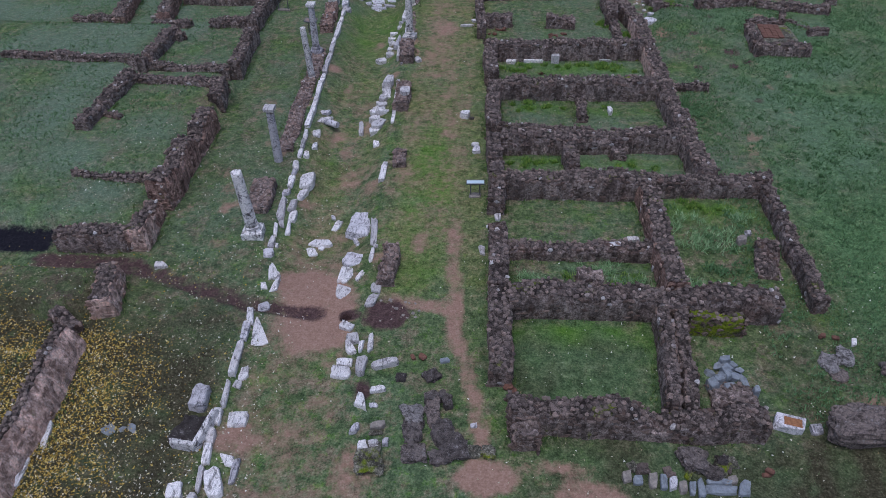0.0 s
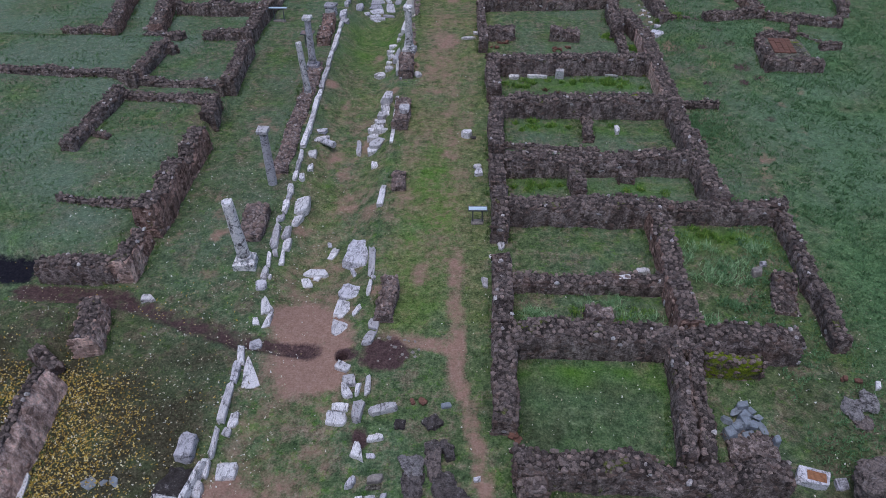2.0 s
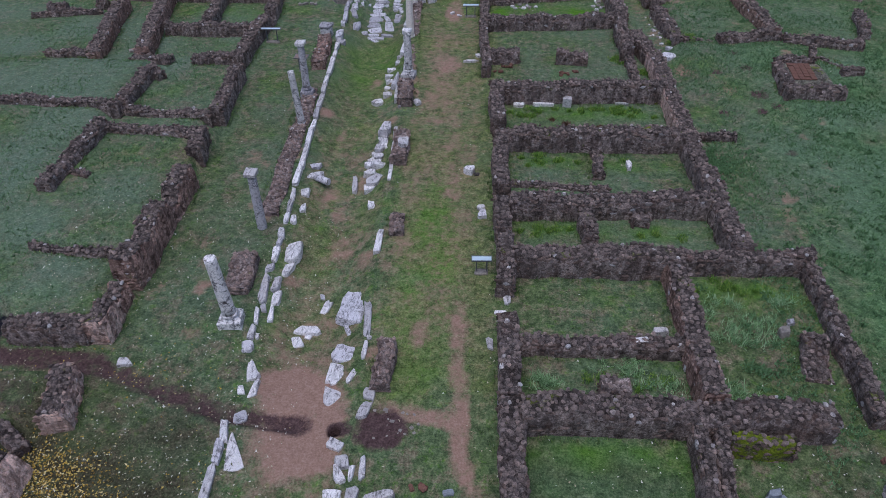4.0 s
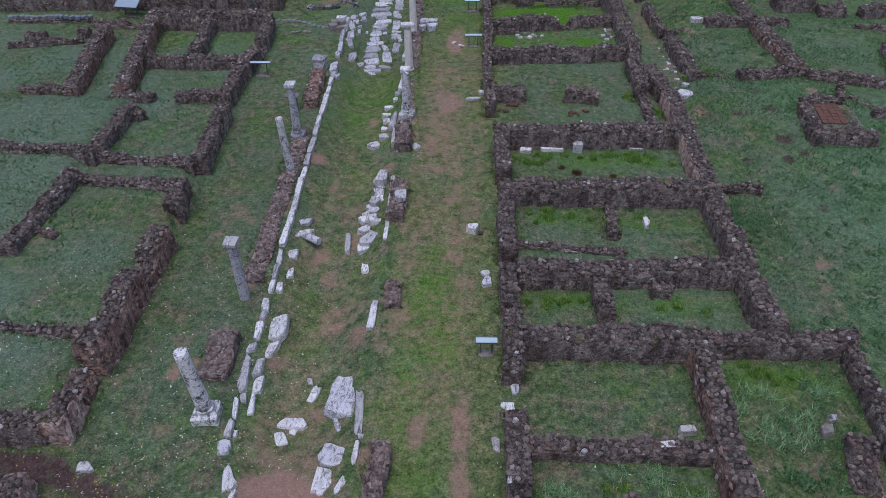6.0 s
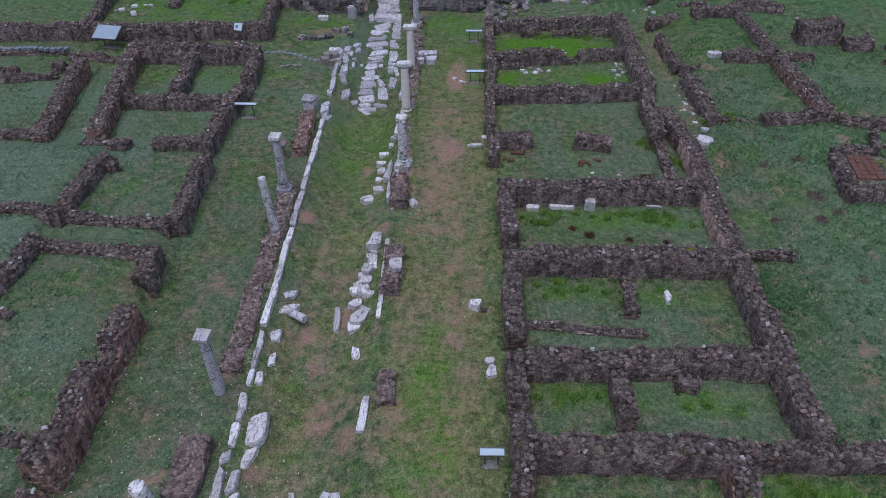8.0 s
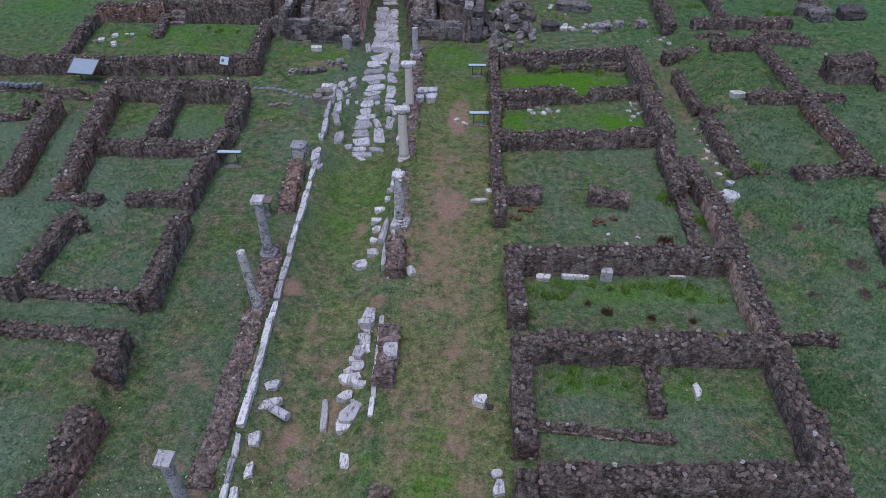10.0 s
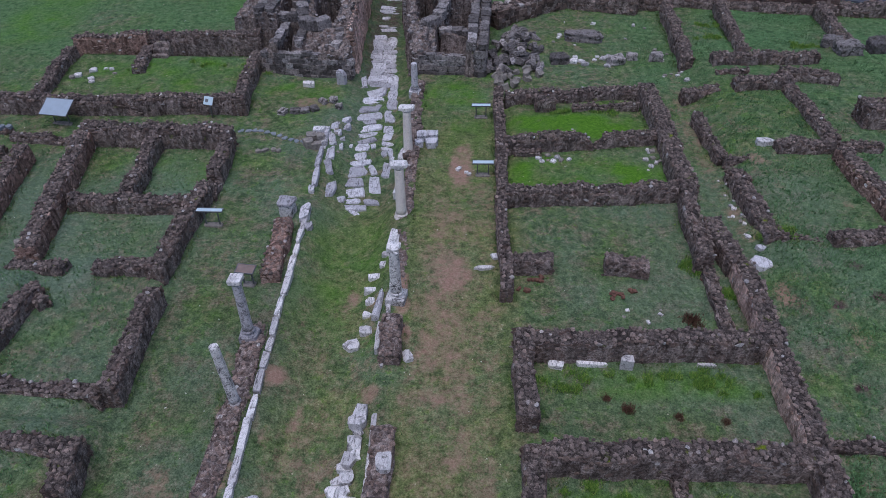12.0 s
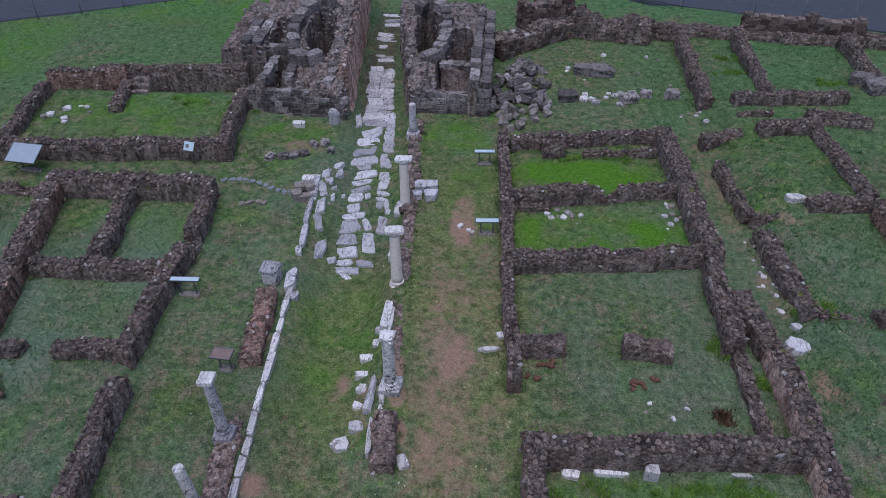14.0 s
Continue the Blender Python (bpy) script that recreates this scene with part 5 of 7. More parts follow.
shard(-5.30, 20.96, 0.17, 0.63, 0.11, 3, 0.15, 0.05)
shard(-5.05, 21.00, 0.21, 0.50, 0.10, 8, -0.06, 0.08)
shard(-5.01, 22.88, 0.32, 0.48, 0.11, 9, 0.13, 0.23)
shard(-4.88, 21.86, 0.21, 0.49, 0.10, 9, -0.17, 0.54)
shard(-5.27, 20.04, 0.24, 0.60, 0.12, 10, -0.07, -0.24)
shard(-5.21, 19.51, 0.18, 0.41, 0.11, 0, -0.02, 0.11, MARBLE_GREY)
shard(-5.18, 18.83, 0.22, 0.79, 0.12, 4, 0.13, -0.26)
shard(-4.66, 19.18, 0.58, 1.09, 0.17, 9, 0.05, 0.27, label="large flat marble block with a pitted top beside the kerb")
shard(-4.63, 18.22, 0.28, 0.65, 0.11, -6, 0.20, 0.60)
shard(-5.18, 18.07, 0.28, 0.35, 0.11, -1, -0.11, 0.60, MARBLE_GREY)
shard(-5.12, 17.08, 0.26, 1.31, 0.14, 5, -0.31, -0.46)
shard(-4.80, 17.41, 0.26, 0.73, 0.11, 2, -0.10, 0.38)
shard(-4.66, 16.73, 0.25, 0.63, 0.11, 4, 0.03, 0.50)
shard(-4.64, 16.00, 0.16, 0.72, 0.10, 7, -0.11, 0.10)
shard(-4.92, 16.14, 0.17, 0.32, 0.10, 19, 0.09, 0.11)
shard(-5.04, 15.76, 0.13, 0.74, 0.12, 10, -0.01, -0.17)
shard(-4.99, 15.02, 0.20, 0.61, 0.12, 2, -0.28, -0.13)
shard(-4.80, 14.91, 0.11, 0.23, 0.08, 8, 0.09, -0.08)
shard(-4.95, 14.38, 0.35, 0.49, 0.11, 14, 0.04, 0.04, MARBLE_GREY)
shard(-2.00, 16.60, 0.89, 1.58, 0.19, 0, -0.09, -0.41, MARBLE_GREY, label="large pale marble slab with grey veins in the grass")
shard(-3.01, 16.88, 0.27, 0.60, 0.07, -12, 0.02, 0.00)
shard(-3.23, 17.35, 0.17, 0.20, 0.08, 10, -0.04, -0.31, MARBLE_GREY)
shard(-3.41, 15.71, 0.83, 0.37, 0.12, -5, -0.15, 0.09)
shard(-3.31, 15.41, 0.23, 0.18, 0.08, -19, 0.07, 0.13)
shard(-3.61, 15.11, 0.35, 0.42, 0.10, 24, -0.03, -0.22)
shard(-1.38, 15.82, 0.24, 1.48, 0.11, 6, 0.08, -0.35)
shard(-1.19, 15.00, 0.17, 0.15, 0.08, 7, 0.05, -0.25)
shard(-1.25, 14.47, 0.14, 0.74, 0.11, -1, -0.18, -0.22)
shard(-2.00, 15.59, 0.15, 0.51, 0.07, 27, -0.04, -0.60, MARBLE_GREY)
shard(-1.89, 14.51, 0.80, 0.65, 0.10, 6, -0.12, -0.23, MARBLE_GREY)
shard(-2.03, 13.68, 0.61, 0.80, 0.08, -16, 0.44, -0.05)
shard(-2.02, 12.75, 0.50, 0.58, 0.08, -19, 0.61, -0.11)
shard(-1.51, 13.50, 0.19, 0.53, 0.04, -24, 0.11, -0.18)
shard(-0.83, 12.72, 0.35, 0.38, 0.10, -2, -0.08, -0.26)
shard(-0.90, 12.18, 0.31, 0.61, 0.10, -14, 0.04, 0.31)
shard(-1.53, 11.00, 0.44, 0.30, 0.11, -23, 0.05, 0.03)
shard(-1.23, 10.43, 0.38, 0.37, 0.19, 21, -0.08, -0.18)
shard(-1.27, 10.08, 0.23, 0.55, 0.14, 27, -0.59, -0.25)
shard(-0.93, 10.13, 0.14, 0.44, 0.11, -1, 0.17, 0.17)
shard(-0.65, 10.28, 0.17, 0.66, 0.11, 5, 0.02, 0.09)
shard(-1.33, 9.46, 0.47, 0.28, 0.11, 9, 0.10, -0.13)
shard(-1.37, 9.08, 0.56, 0.45, 0.11, 3, -0.03, -0.16, label="pale flat marble block lying in the grass")
shard(-0.80, 9.34, 0.30, 0.71, 0.19, -0, 0.21, 0.04, label="squared white marble block lying in the grass")
shard(-0.11, 9.45, 0.73, 0.26, 0.19, 28, 0.00, -0.17, label="squared white marble block lying in the grass")
shard(-0.18, 8.50, 0.43, 0.18, 0.12, 16, -0.04, -0.04)
shard(-0.60, 8.05, 0.26, 0.51, 0.17, 6, -0.36, -0.60)
shard(-0.23, 7.92, 0.24, 0.15, 0.07, 9, 0.07, -0.10, MARBLE_GREY)
shard(-0.61, 7.08, 0.20, 0.34, 0.14, -13, -0.24, 0.60, MARBLE_GREY)
shard(0.00, 7.22, 0.40, 0.20, 0.15, 2, 0.02, 0.15, BLOCK, label="brown squared stone at the street edge")
shard(-0.01, 6.99, 0.30, 0.11, 0.07, 4, 0.08, -0.08, MOSSY, label="mossy stone sunk in the grass")
shard(-0.29, 6.50, 0.26, 0.28, 0.22, 12, -0.17, -0.02)
shard(-0.02, 6.56, 0.27, 0.24, 0.19, 16, -0.00, -0.02)
shard(0.29, 6.69, 0.16, 0.21, 0.14, 3, 0.10, 0.18, MARBLE_GREY)
shard(-0.07, 6.12, 0.56, 0.74, 0.18, 6, 0.13, 0.13, MOSSY, label="rounded mossy boulder with white patches at the street edge")
shard(-3.24, 24.17, 0.21, 1.19, 0.14, 8, 0.02, -0.09, label="fallen white marble column drum lying in the street")
shard(-2.27, 22.46, 0.27, 0.54, 0.08, 12, -0.08, -0.60)
shard(0.93, 7.62, 0.45, 0.54, 0.21, 6, 0.05, 0.05, TUFA, label="black pitted lichened stone of a ruined footing")
shard(0.99, 7.05, 0.43, 0.58, 0.18, 6, 0.15, -0.02, TUFA, label="black pitted lichened stone of a ruined footing")
shard(1.08, 6.37, 0.52, 0.44, 0.18, 8, -0.02, 0.05, TUFA, label="grey lichened stone of a ruined footing")
shard(1.48, 7.79, 0.33, 0.88, 0.24, 10, 0.16, 0.01, TUFA, label="black pitted lichened stone of a ruined footing")
shard(1.76, 7.15, 0.47, 0.58, 0.23, 19, 0.10, -0.06, TUFA, label="grey lichened stone of a ruined footing")
shard(2.11, 6.57, 0.58, 0.62, 0.21, 22, 0.01, -0.09, TUFA, label="grey lichened stone of a ruined footing")
shard(1.76, 6.28, 0.41, 0.32, 0.17, 4, 0.08, -0.23, TUFA, label="grey lichened stone of a ruined footing")
shard(2.65, 6.54, 0.34, 0.31, 0.12, -0, 0.05, -0.01, MOSSY, label="mossy stone sunk in the grass")
shard(3.07, 6.56, 0.27, 0.31, 0.12, 1, 0.12, -0.08, MOSSY, label="mossy stone sunk in the grass")
shard(1.33, 9.09, 0.41, 0.33, 0.18, 35, -0.28, -0.21, TUFA, label="black pitted lichened stone in the grass")
shard(0.44, 9.00, 0.24, 0.26, 0.09, 3, 0.07, 0.35, TUFA, label="black pitted lichened stone in the grass")
shard(1.67, 9.72, 0.27, 0.18, 0.07, 15, 0.00, -0.03, SLATE, label="small blue-grey stone beside the path")
shard(2.63, 7.38, 0.19, 0.13, 0.07, 6, -0.04, 0.06, MARBLE_GREY)
shard(-8.99, 6.40, 0.17, 0.90, 0.08, 12, -0.03, -0.59, label="long white marble strip at the foot of a terrace wall")
shard(-9.05, 5.18, 0.21, 0.91, 0.08, 6, -0.22, -0.26, label="long white marble strip at the foot of a terrace wall")
shard(-9.11, 4.58, 0.19, 0.61, 0.08, -1, -0.23, -0.05, label="long white marble strip at the foot of a terrace wall")
shard(8.43, 5.88, 0.17, 0.49, 0.09, -1, -0.23, 0.44, SLATE, label="blue-grey slate slab on a ruined drain")
shard(8.93, 6.08, 0.63, 0.19, 0.12, -25, -0.00, 0.40, SLATE, label="blue-grey slate slab on a ruined drain")
shard(8.93, 5.86, 0.81, 0.25, 0.09, -0, 0.04, 0.02, SLATE, label="blue-grey slate slab on a ruined drain")
shard(9.24, 6.13, 0.27, 0.24, 0.15, -14, -0.20, 0.60, BLOCK, label="tan stone block on a ruined drain")
shard(9.52, 5.93, 0.27, 0.45, 0.12, -20, -0.14, 0.35, SLATE, label="blue-grey slate slab on a ruined drain")
shard(6.60, 6.08, 0.24, 0.32, 0.12, 3, 0.01, 0.21, BLOCK, label="rough stone of a ruined drain")
shard(6.88, 6.00, 0.25, 0.28, 0.09, -8, -0.11, 0.26, SLATE, label="rough slate of a ruined drain")
shard(7.25, 6.00, 0.21, 0.42, 0.12, -6, 0.07, 0.19, BLOCK, label="rough stone of a ruined drain")
shard(7.52, 5.99, 0.18, 0.41, 0.12, -3, -0.07, 0.12, SLATE, label="rough slate of a ruined drain")
shard(7.75, 5.97, 0.20, 0.37, 0.11, -5, 0.00, 0.23, MARBLE_GREY)
shard(7.98, 5.86, 0.20, 0.34, 0.12, -5, 0.01, 0.22, BLOCK, label="rough stone of a ruined drain")
shard(8.21, 5.84, 0.17, 0.34, 0.12, -7, 0.01, 0.25, SLATE, label="rough slate of a ruined drain")
shard(8.37, 6.63, 0.54, 0.50, 0.30, -8, 0.00, 0.34, TUFA, label="grey lichened stone beside a ruined drain")
shard(9.11, 6.68, 0.24, 0.23, 0.21, -8, 0.06, 0.35, TUFA, label="grey lichened stone beside a ruined drain")
shard(8.82, 6.30, 0.35, 0.34, 0.21, -8, 0.00, 0.43, TUFA, label="grey lichened stone beside a ruined drain")
shard(9.92, 10.12, 0.33, 0.22, 0.30, 0, 0.06, 0.23, SLATE, label="blue-grey slate slab on a rubble heap")
shard(9.86, 9.59, 0.24, 0.41, 0.36, 20, -0.20, 0.12, SLATE, label="blue-grey slate slab on a rubble heap")
shard(9.59, 9.39, 0.26, 0.25, 0.30, 18, -0.06, 0.04, SLATE, label="blue-grey slate slab on a rubble heap")
shard(9.38, 9.20, 0.33, 0.31, 0.30, 29, -0.15, -0.05, SLATE, label="blue-grey slate slab on a rubble heap")
shard(10.54, 8.99, 0.18, 0.25, 0.36, -4, -0.09, 0.36, SLATE, label="blue-grey slate slab on a rubble heap")
shard(11.90, 7.90, 0.34, 0.33, 0.11, -9, -0.06, 0.32, MARBLE_GREY)
shard(14.08, 11.24, 0.14, 0.35, 0.08, -17, 0.00, 0.52)
shard(13.05, 10.31, 0.43, 0.62, 0.15, -12, -0.01, 0.60, TUFA, label="grey lichened stone sunk in the grass")
shard(13.56, 10.60, 0.36, 0.62, 0.12, -12, 0.07, 0.60, TUFA, label="grey lichened stone sunk in the grass")
shard(13.16, 9.91, 0.44, 0.40, 0.09, -10, 0.02, 0.58, TUFA, label="grey lichened stone sunk in the grass")
shard(11.86, 16.00, 0.34, 0.36, 0.24, -10, 0.04, 0.45, BLOCK, label="reddish brown boulder in a room")
shard(12.22, 16.50, 0.23, 0.23, 0.11, -10, 0.01, 0.46, MARBLE_GREY)
shard(8.88, 14.36, 0.27, 0.72, 0.33, -8, 0.13, 0.19, label="pale marble door post leaning in a doorway")
shard(9.23, 14.67, 0.13, 0.37, 0.28, 14, 0.12, 0.14, label="pale marble door post leaning in a doorway")
shard(8.59, 14.38, 0.24, 0.29, 0.22, -6, -0.00, 0.23)
shard(7.97, 15.75, 0.48, 0.25, 0.22, 6, -0.08, 0.03, label="white marble fragment in a room corner")
shard(-6.92, 44.87, 0.26, 1.07, 0.2, 6, 0.19, -0.20, MARBLE_GREY, "grey weathered marble kerb stone beside the paving")
shard(-6.88, 43.96, 0.19, 0.57, 0.2, 2, -0.04, 0.29, MARBLE_GREY, "grey weathered marble kerb stone beside the paving")
shard(-6.79, 42.61, 0.24, 1.89, 0.2, 3, -0.27, 0.05, MARBLE_GREY, "grey weathered marble kerb stone beside the paving")
shard(-6.58, 40.86, 0.26, 1.43, 0.2, 6, -0.09, 0.52, MARBLE_GREY, "grey weathered marble kerb stone beside the paving")
shard(-6.54, 39.81, 0.23, 0.41, 0.2, 7, 0.03, -0.17, MARBLE_GREY, "grey weathered marble kerb stone beside the paving")
marble_block(-4.9, 24.25, 0.72, 0.3, 0.26, 24, label="pale marble column fragment lying in the street")
marble_block(-5.01, 24.99, 0.5, 0.35, 0.22, 30, MARBLE_GREY)
marble_block(-2.34, 24.14, 0.55, 1.0, 0.35, -25, worn=0.2, label="large pale marble block with rusty stains")
marble_block(-2.55, 23.68, 0.6, 0.4, 0.3, 15, worn=0.2)
marble_block(-2.36, 27.89, 0.45, 0.8, 0.5, -4, worn=0.08)
for y, sx in ((27.1, 0.42), (26.55, 0.45), (26.0, 0.48), (25.55, 0.4)):
    marble_block(-2.42 - (27 - y) * 0.08, y, sx, 0.5, 0.4, 12 - y % 1 * 30, worn=0.2)
marble_block(-2.8, 25.62, 0.4, 0.45, 0.3, 30)
marble_block(-1.37, 26.1, 0.5, 0.6, 0.2, 8, up=0.42, label="white marble block lying on a pier stump")
marble_slab(1.53, 24.57, 0.6, 0.42, 0.3, 5, label="white marble capital fragment on the grass path")
marble_block(1.87, 24.43, 0.2, 0.2, 0.12, 0, TUFA, 0.2, "small dark stone on the path")
marble_slab(8.23, 25.5, 0.3, 0.75, 0.2, 0, label="upright white marble fragment in a room", sides=4)
marble_slab(-3.28, 31.24, 1.0, 0.65, 0.22, 8, label="pale pointed marble slab in the street", sides=5)
marble_block(-2.89, 31.9, 0.45, 0.45, 0.3, 3, worn=0.08)
for x, y, w in ((-3.01, 32.77, 0.4), (-2.96, 33.42, 0.45), (-3.02, 34.07, 0.6), (-2.98, 34.79, 0.7), (-2.78, 35.36, 0.35), (-2.74, 35.95, 0.4)):
    marble_slab(x, y, w, 0.38, 0.12, 8)
marble_block(-1.22, 30.49, 0.32, 0.5, 0.25, 20)
marble_block(-2.57, 33.03, 0.25, 1.4, 0.4, -3, MARBLE_GREY)
marble_block(-2.33, 31.38, 0.2, 1.5, 0.45, 2)
marble_block(-2.51, 36.54, 0.3, 1.4, 0.35, -4)
marble_block(-2.81, 40.3, 0.3, 1.1, 0.4, -4)
marble_block(-2.98, 43.34, 0.3, 1.0, 0.4, -4)
marble_block(-7.17, 50.35, 0.5, 0.5, 0.85, 0, MARBLE_GREY, 0.1, "grey marble pedestal before the gate")
marble_block(-8.88, 49.84, 0.7, 0.4, 0.3, 3, worn=0.08, label="white marble block before the gate")
marble_slab(1.16, 35.08, 0.8, 0.25, 0.12, 3)
marble_block(1.57, 35.73, 0.28, 0.28, 0.15, 20)
marble_block(5.92, 30.51, 0.4, 0.3, 0.55, 2, worn=0.05, label="upright white marble block against the wall")
marble_block(3.65, 30.42, 0.5, 0.28, 0.3, -8, label="pale column drum lying against the wall")
marble_block(4.76, 30.51, 1.05, 0.15, 0.25, 2, label="long pale marble strip at the wall foot")
marble_block(8.53, 30.7, 0.6, 0.14, 0.2, 2, label="long pale marble strip at the wall foot")
marble_slab(11.6, 35.85, 0.95, 0.75, 0.15, 5, PAVING, "pale bluish white slab on the grass", sides=5)
marble_slab(11.7, 36.65, 0.4, 0.42, 0.12, 10, PAVING, "small pale bluish slab on the grass")
marble_block(7.26, 14.91, 0.5, 0.22, 0.14, 2, up=0.58, label="white marble fragment lying on a wall")
marble_slab(2.9, 17.44, 0.38, 0.65, 0.12, 15, label="broken white threshold stone", sides=6)
marble_slab(3.15, 17, 0.3, 0.55, 0.1, -10, label="broken white threshold stone", sides=5)
marble_slab(2.93, 16.34, 0.5, 0.35, 0.12, 0, label="broken white threshold stone", sides=6)
marble_block(2.62, 14.97, 0.2, 0.5, 0.2, 5)
marble_block(2.11, 22.16, 0.3, 0.25, 0.2, 20)
marble_block(2.17, 21.66, 0.4, 0.5, 0.25, -10, MARBLE_GREY)
marble_block(13.54, 43.56, 0.9, 0.5, 0.3, 3, worn=0.25, label="white marble block in a gap of the wall")
marble_block(-6.38, 38.03, 0.4, 1.3, 0.35, 6, MARBLE_GREY, 0.2)
marble_block(-6.09, 37.27, 0.3, 0.5, 0.25, -20, MARBLE_GREY, 0.2)
marble_block(13.45, 7.8, 2.6, 0.95, 0.9, 4, TUFA, 0.26, "big dark lichened boulder in the grass")
rubble_wall(9.26, 8.79, 10.55, 8.73, 0.35, 1.1, parts=30, jag=0.2, label="collapsed heap of rubble beside a wall", name="rubble_heap", category="rubble")


def inset_block():
    """A squared grey block whose top holds a rusty sunk panel."""
    root = thing("inset_block", 11.2, 7.98, g(11.2, 7.98), "squared grey marble block with a rusty sunk panel", "stone block", "fallen stone blocks", rz=-14)
    part("block_body", chipped_block(0.80, 0.46, 0.30, 77, 4), MARBLE_GREY, root).location = (0, 0, -0.06)
    part("rusty_panel", box(bmesh.new(), 0, 0, 0, 0.46, 0.28, 0.03, 0.006), RUST, root, "rust-brown sunk panel").location = (0.06, 0, 0.235)


inset_block()

# slates slipped down the rubble heap, and rough stones of the ruined drain
r = random.Random(515)
for x, y, up in ((9.45, 9.75, 0.05), (9.72, 9.95, 0.12), (9.95, 9.78, 0.28), (10.15, 10.05, 0.1), (10.25, 9.75, 0.22), (10.38, 9.5, 0.05), (9.72, 9.52, 0.25), (10.05, 9.45, 0.3), (9.88, 9.22, 0.12)):
    marble_slab(x, y, r.uniform(0.36, 0.55), r.uniform(0.24, 0.36), 0.07, r.uniform(-50, 30), SLATE, "blue-grey slate slab slipped down a rubble heap", tilt=(r.uniform(-24, 24), r.uniform(-24, 24)), up=up, sides=4)
for k in range(16):
    x, y = (r.uniform(6.75, 9.3), r.uniform(6.1, 6.45)) if k < 10 else (r.uniform(8.2, 9.3), r.uniform(6.5, 6.95))
    big = r.uniform(0.2, 0.36) if k < 10 else r.uniform(0.3, 0.5)
    marble_block(x, y, big, big * r.uniform(0.6, 0.9), big * 0.6, r.uniform(0, 180), MOSSY if k % 3 else STONE, 0.3, "rough mossy stone of a ruined drain", tilt=(r.uniform(-10, 10), r.uniform(-10, 10)))

# black pitted stones
r = random.Random(404)
for ax, ay, bx, by, n in ((14.5, 10.1, 15.0, 10.5, 4),):
    for k in range(n):
        f = (k + 0.5) / n
        s = r.uniform(0.26, 0.44)
        marble_block(ax + (bx - ax) * f + r.uniform(-0.08, 0.08), ay + (by - ay) * f + r.uniform(-0.06, 0.06), s, s * r.uniform(0.7, 1.2), r.uniform(0.2, 0.5), r.uniform(0, 180), TUFA, 0.34, "black pitted lichened stone in the grass", tilt=(r.uniform(-12, 12), r.uniform(-12, 12)))


def column_drum(x, y, length, rad, rz, tip):
    bm = lathe([(rad * 0.92, 0), (rad, 0.03), (rad * 0.98, length - 0.03), (rad * 0.9, length)], 22, 0.05, x)
    whole("column_drum", bm, MARBLE_GREY, pose(x, y, g(x, y) + rad * 0.8, 90 - tip, 0, rz), "fallen pale marble column drum lying in the street", "column drum", "fallen marble blocks")


r = random.Random(88)
for k in range(12):
    marble_slab(-2.55 + r.uniform(-0.25, 0.2) + 0.07 * (k % 3), 23.7 + 0.38 * k, r.uniform(0.3, 0.55), r.uniform(0.3, 0.6), r.uniform(0.12, 0.25), r.uniform(-40, 40), MARBLE, tilt=(r.uniform(-8, 8), r.uniform(-8, 8)), sides=5)


column_drum(-4.85, 24.1, 0.7, 0.15, 62, 0)


def bent_stone():
    """An arched, hooked block of pitted black stone."""
    bm = bmesh.new()
    pts = [(1.52 + 0.3 * math.cos(a), 8.0 + 0.22 * math.sin(a)) for a in (2.6, 1.9, 1.2, 0.5, -0.3)]
    for k, (x, y) in enumerate(pts):
        b2 = rough_block(0.26, 0.22, 0.3, 300 + k, 0.25, 3)
        bmesh.ops.transform(b2, matrix=pose(x - 1.62, y - 7.98, 0, 0, 0, k * -40), verts=b2.verts)
        me = bpy.data.meshes.new("tmp")
        b2.to_mesh(me)
        b2.free()
        bm.from_mesh(me)
        bpy.data.meshes.remove(me)
    whole("hooked_stone", bm, TUFA, pose(1.7, 8.03, g(1.7, 8.0) - 0.04), "black pitted stone with a hooked end", "stone block", "fallen marble blocks")


bent_stone()


def stone_trough():
    """The broken corner of a stone chest: a long and a short wall, with a dark block in the angle."""
    root = thing("stone_trough", -4.98, 6.65, g(-5.75, 6.5) - 0.05, "broken corner of a weathered grey marble chest", "trough", rz=-8)
    for k, (x, y, sx, sy, h) in enumerate(((0.34, 0.12, 0.16, 1.2, 0.42), (-0.04, -0.46, 0.68, 0.15, 0.38))):
        bm = rough_block(sx, sy, h, 500 + k, 0.16, 6)
        part("trough_wall", bm, MARBLE_DARK, root).location = (x, y, 0)
    # near-black block added to make the inside of the chest dark
    bm = rough_block(0.75, 0.95, 0.26, 510, 0.4, 9)
    part("soil_fill", bm, TUFA, root, "dark fill of the chest corner").location = (-0.08, 0.05, 0)


for x, y, sx, sy in ((-7.35, 6.62, 0.5, 0.42), (-6.98, 6.68, 0.32, 0.3), (-6.72, 6.72, 0.25, 0.4)):
    marble_slab(x, y, sx, sy, 0.05, x * 60 % 40, SLATE, "blue-grey slate slab among fallen leaves", sides=5)
stone_trough()


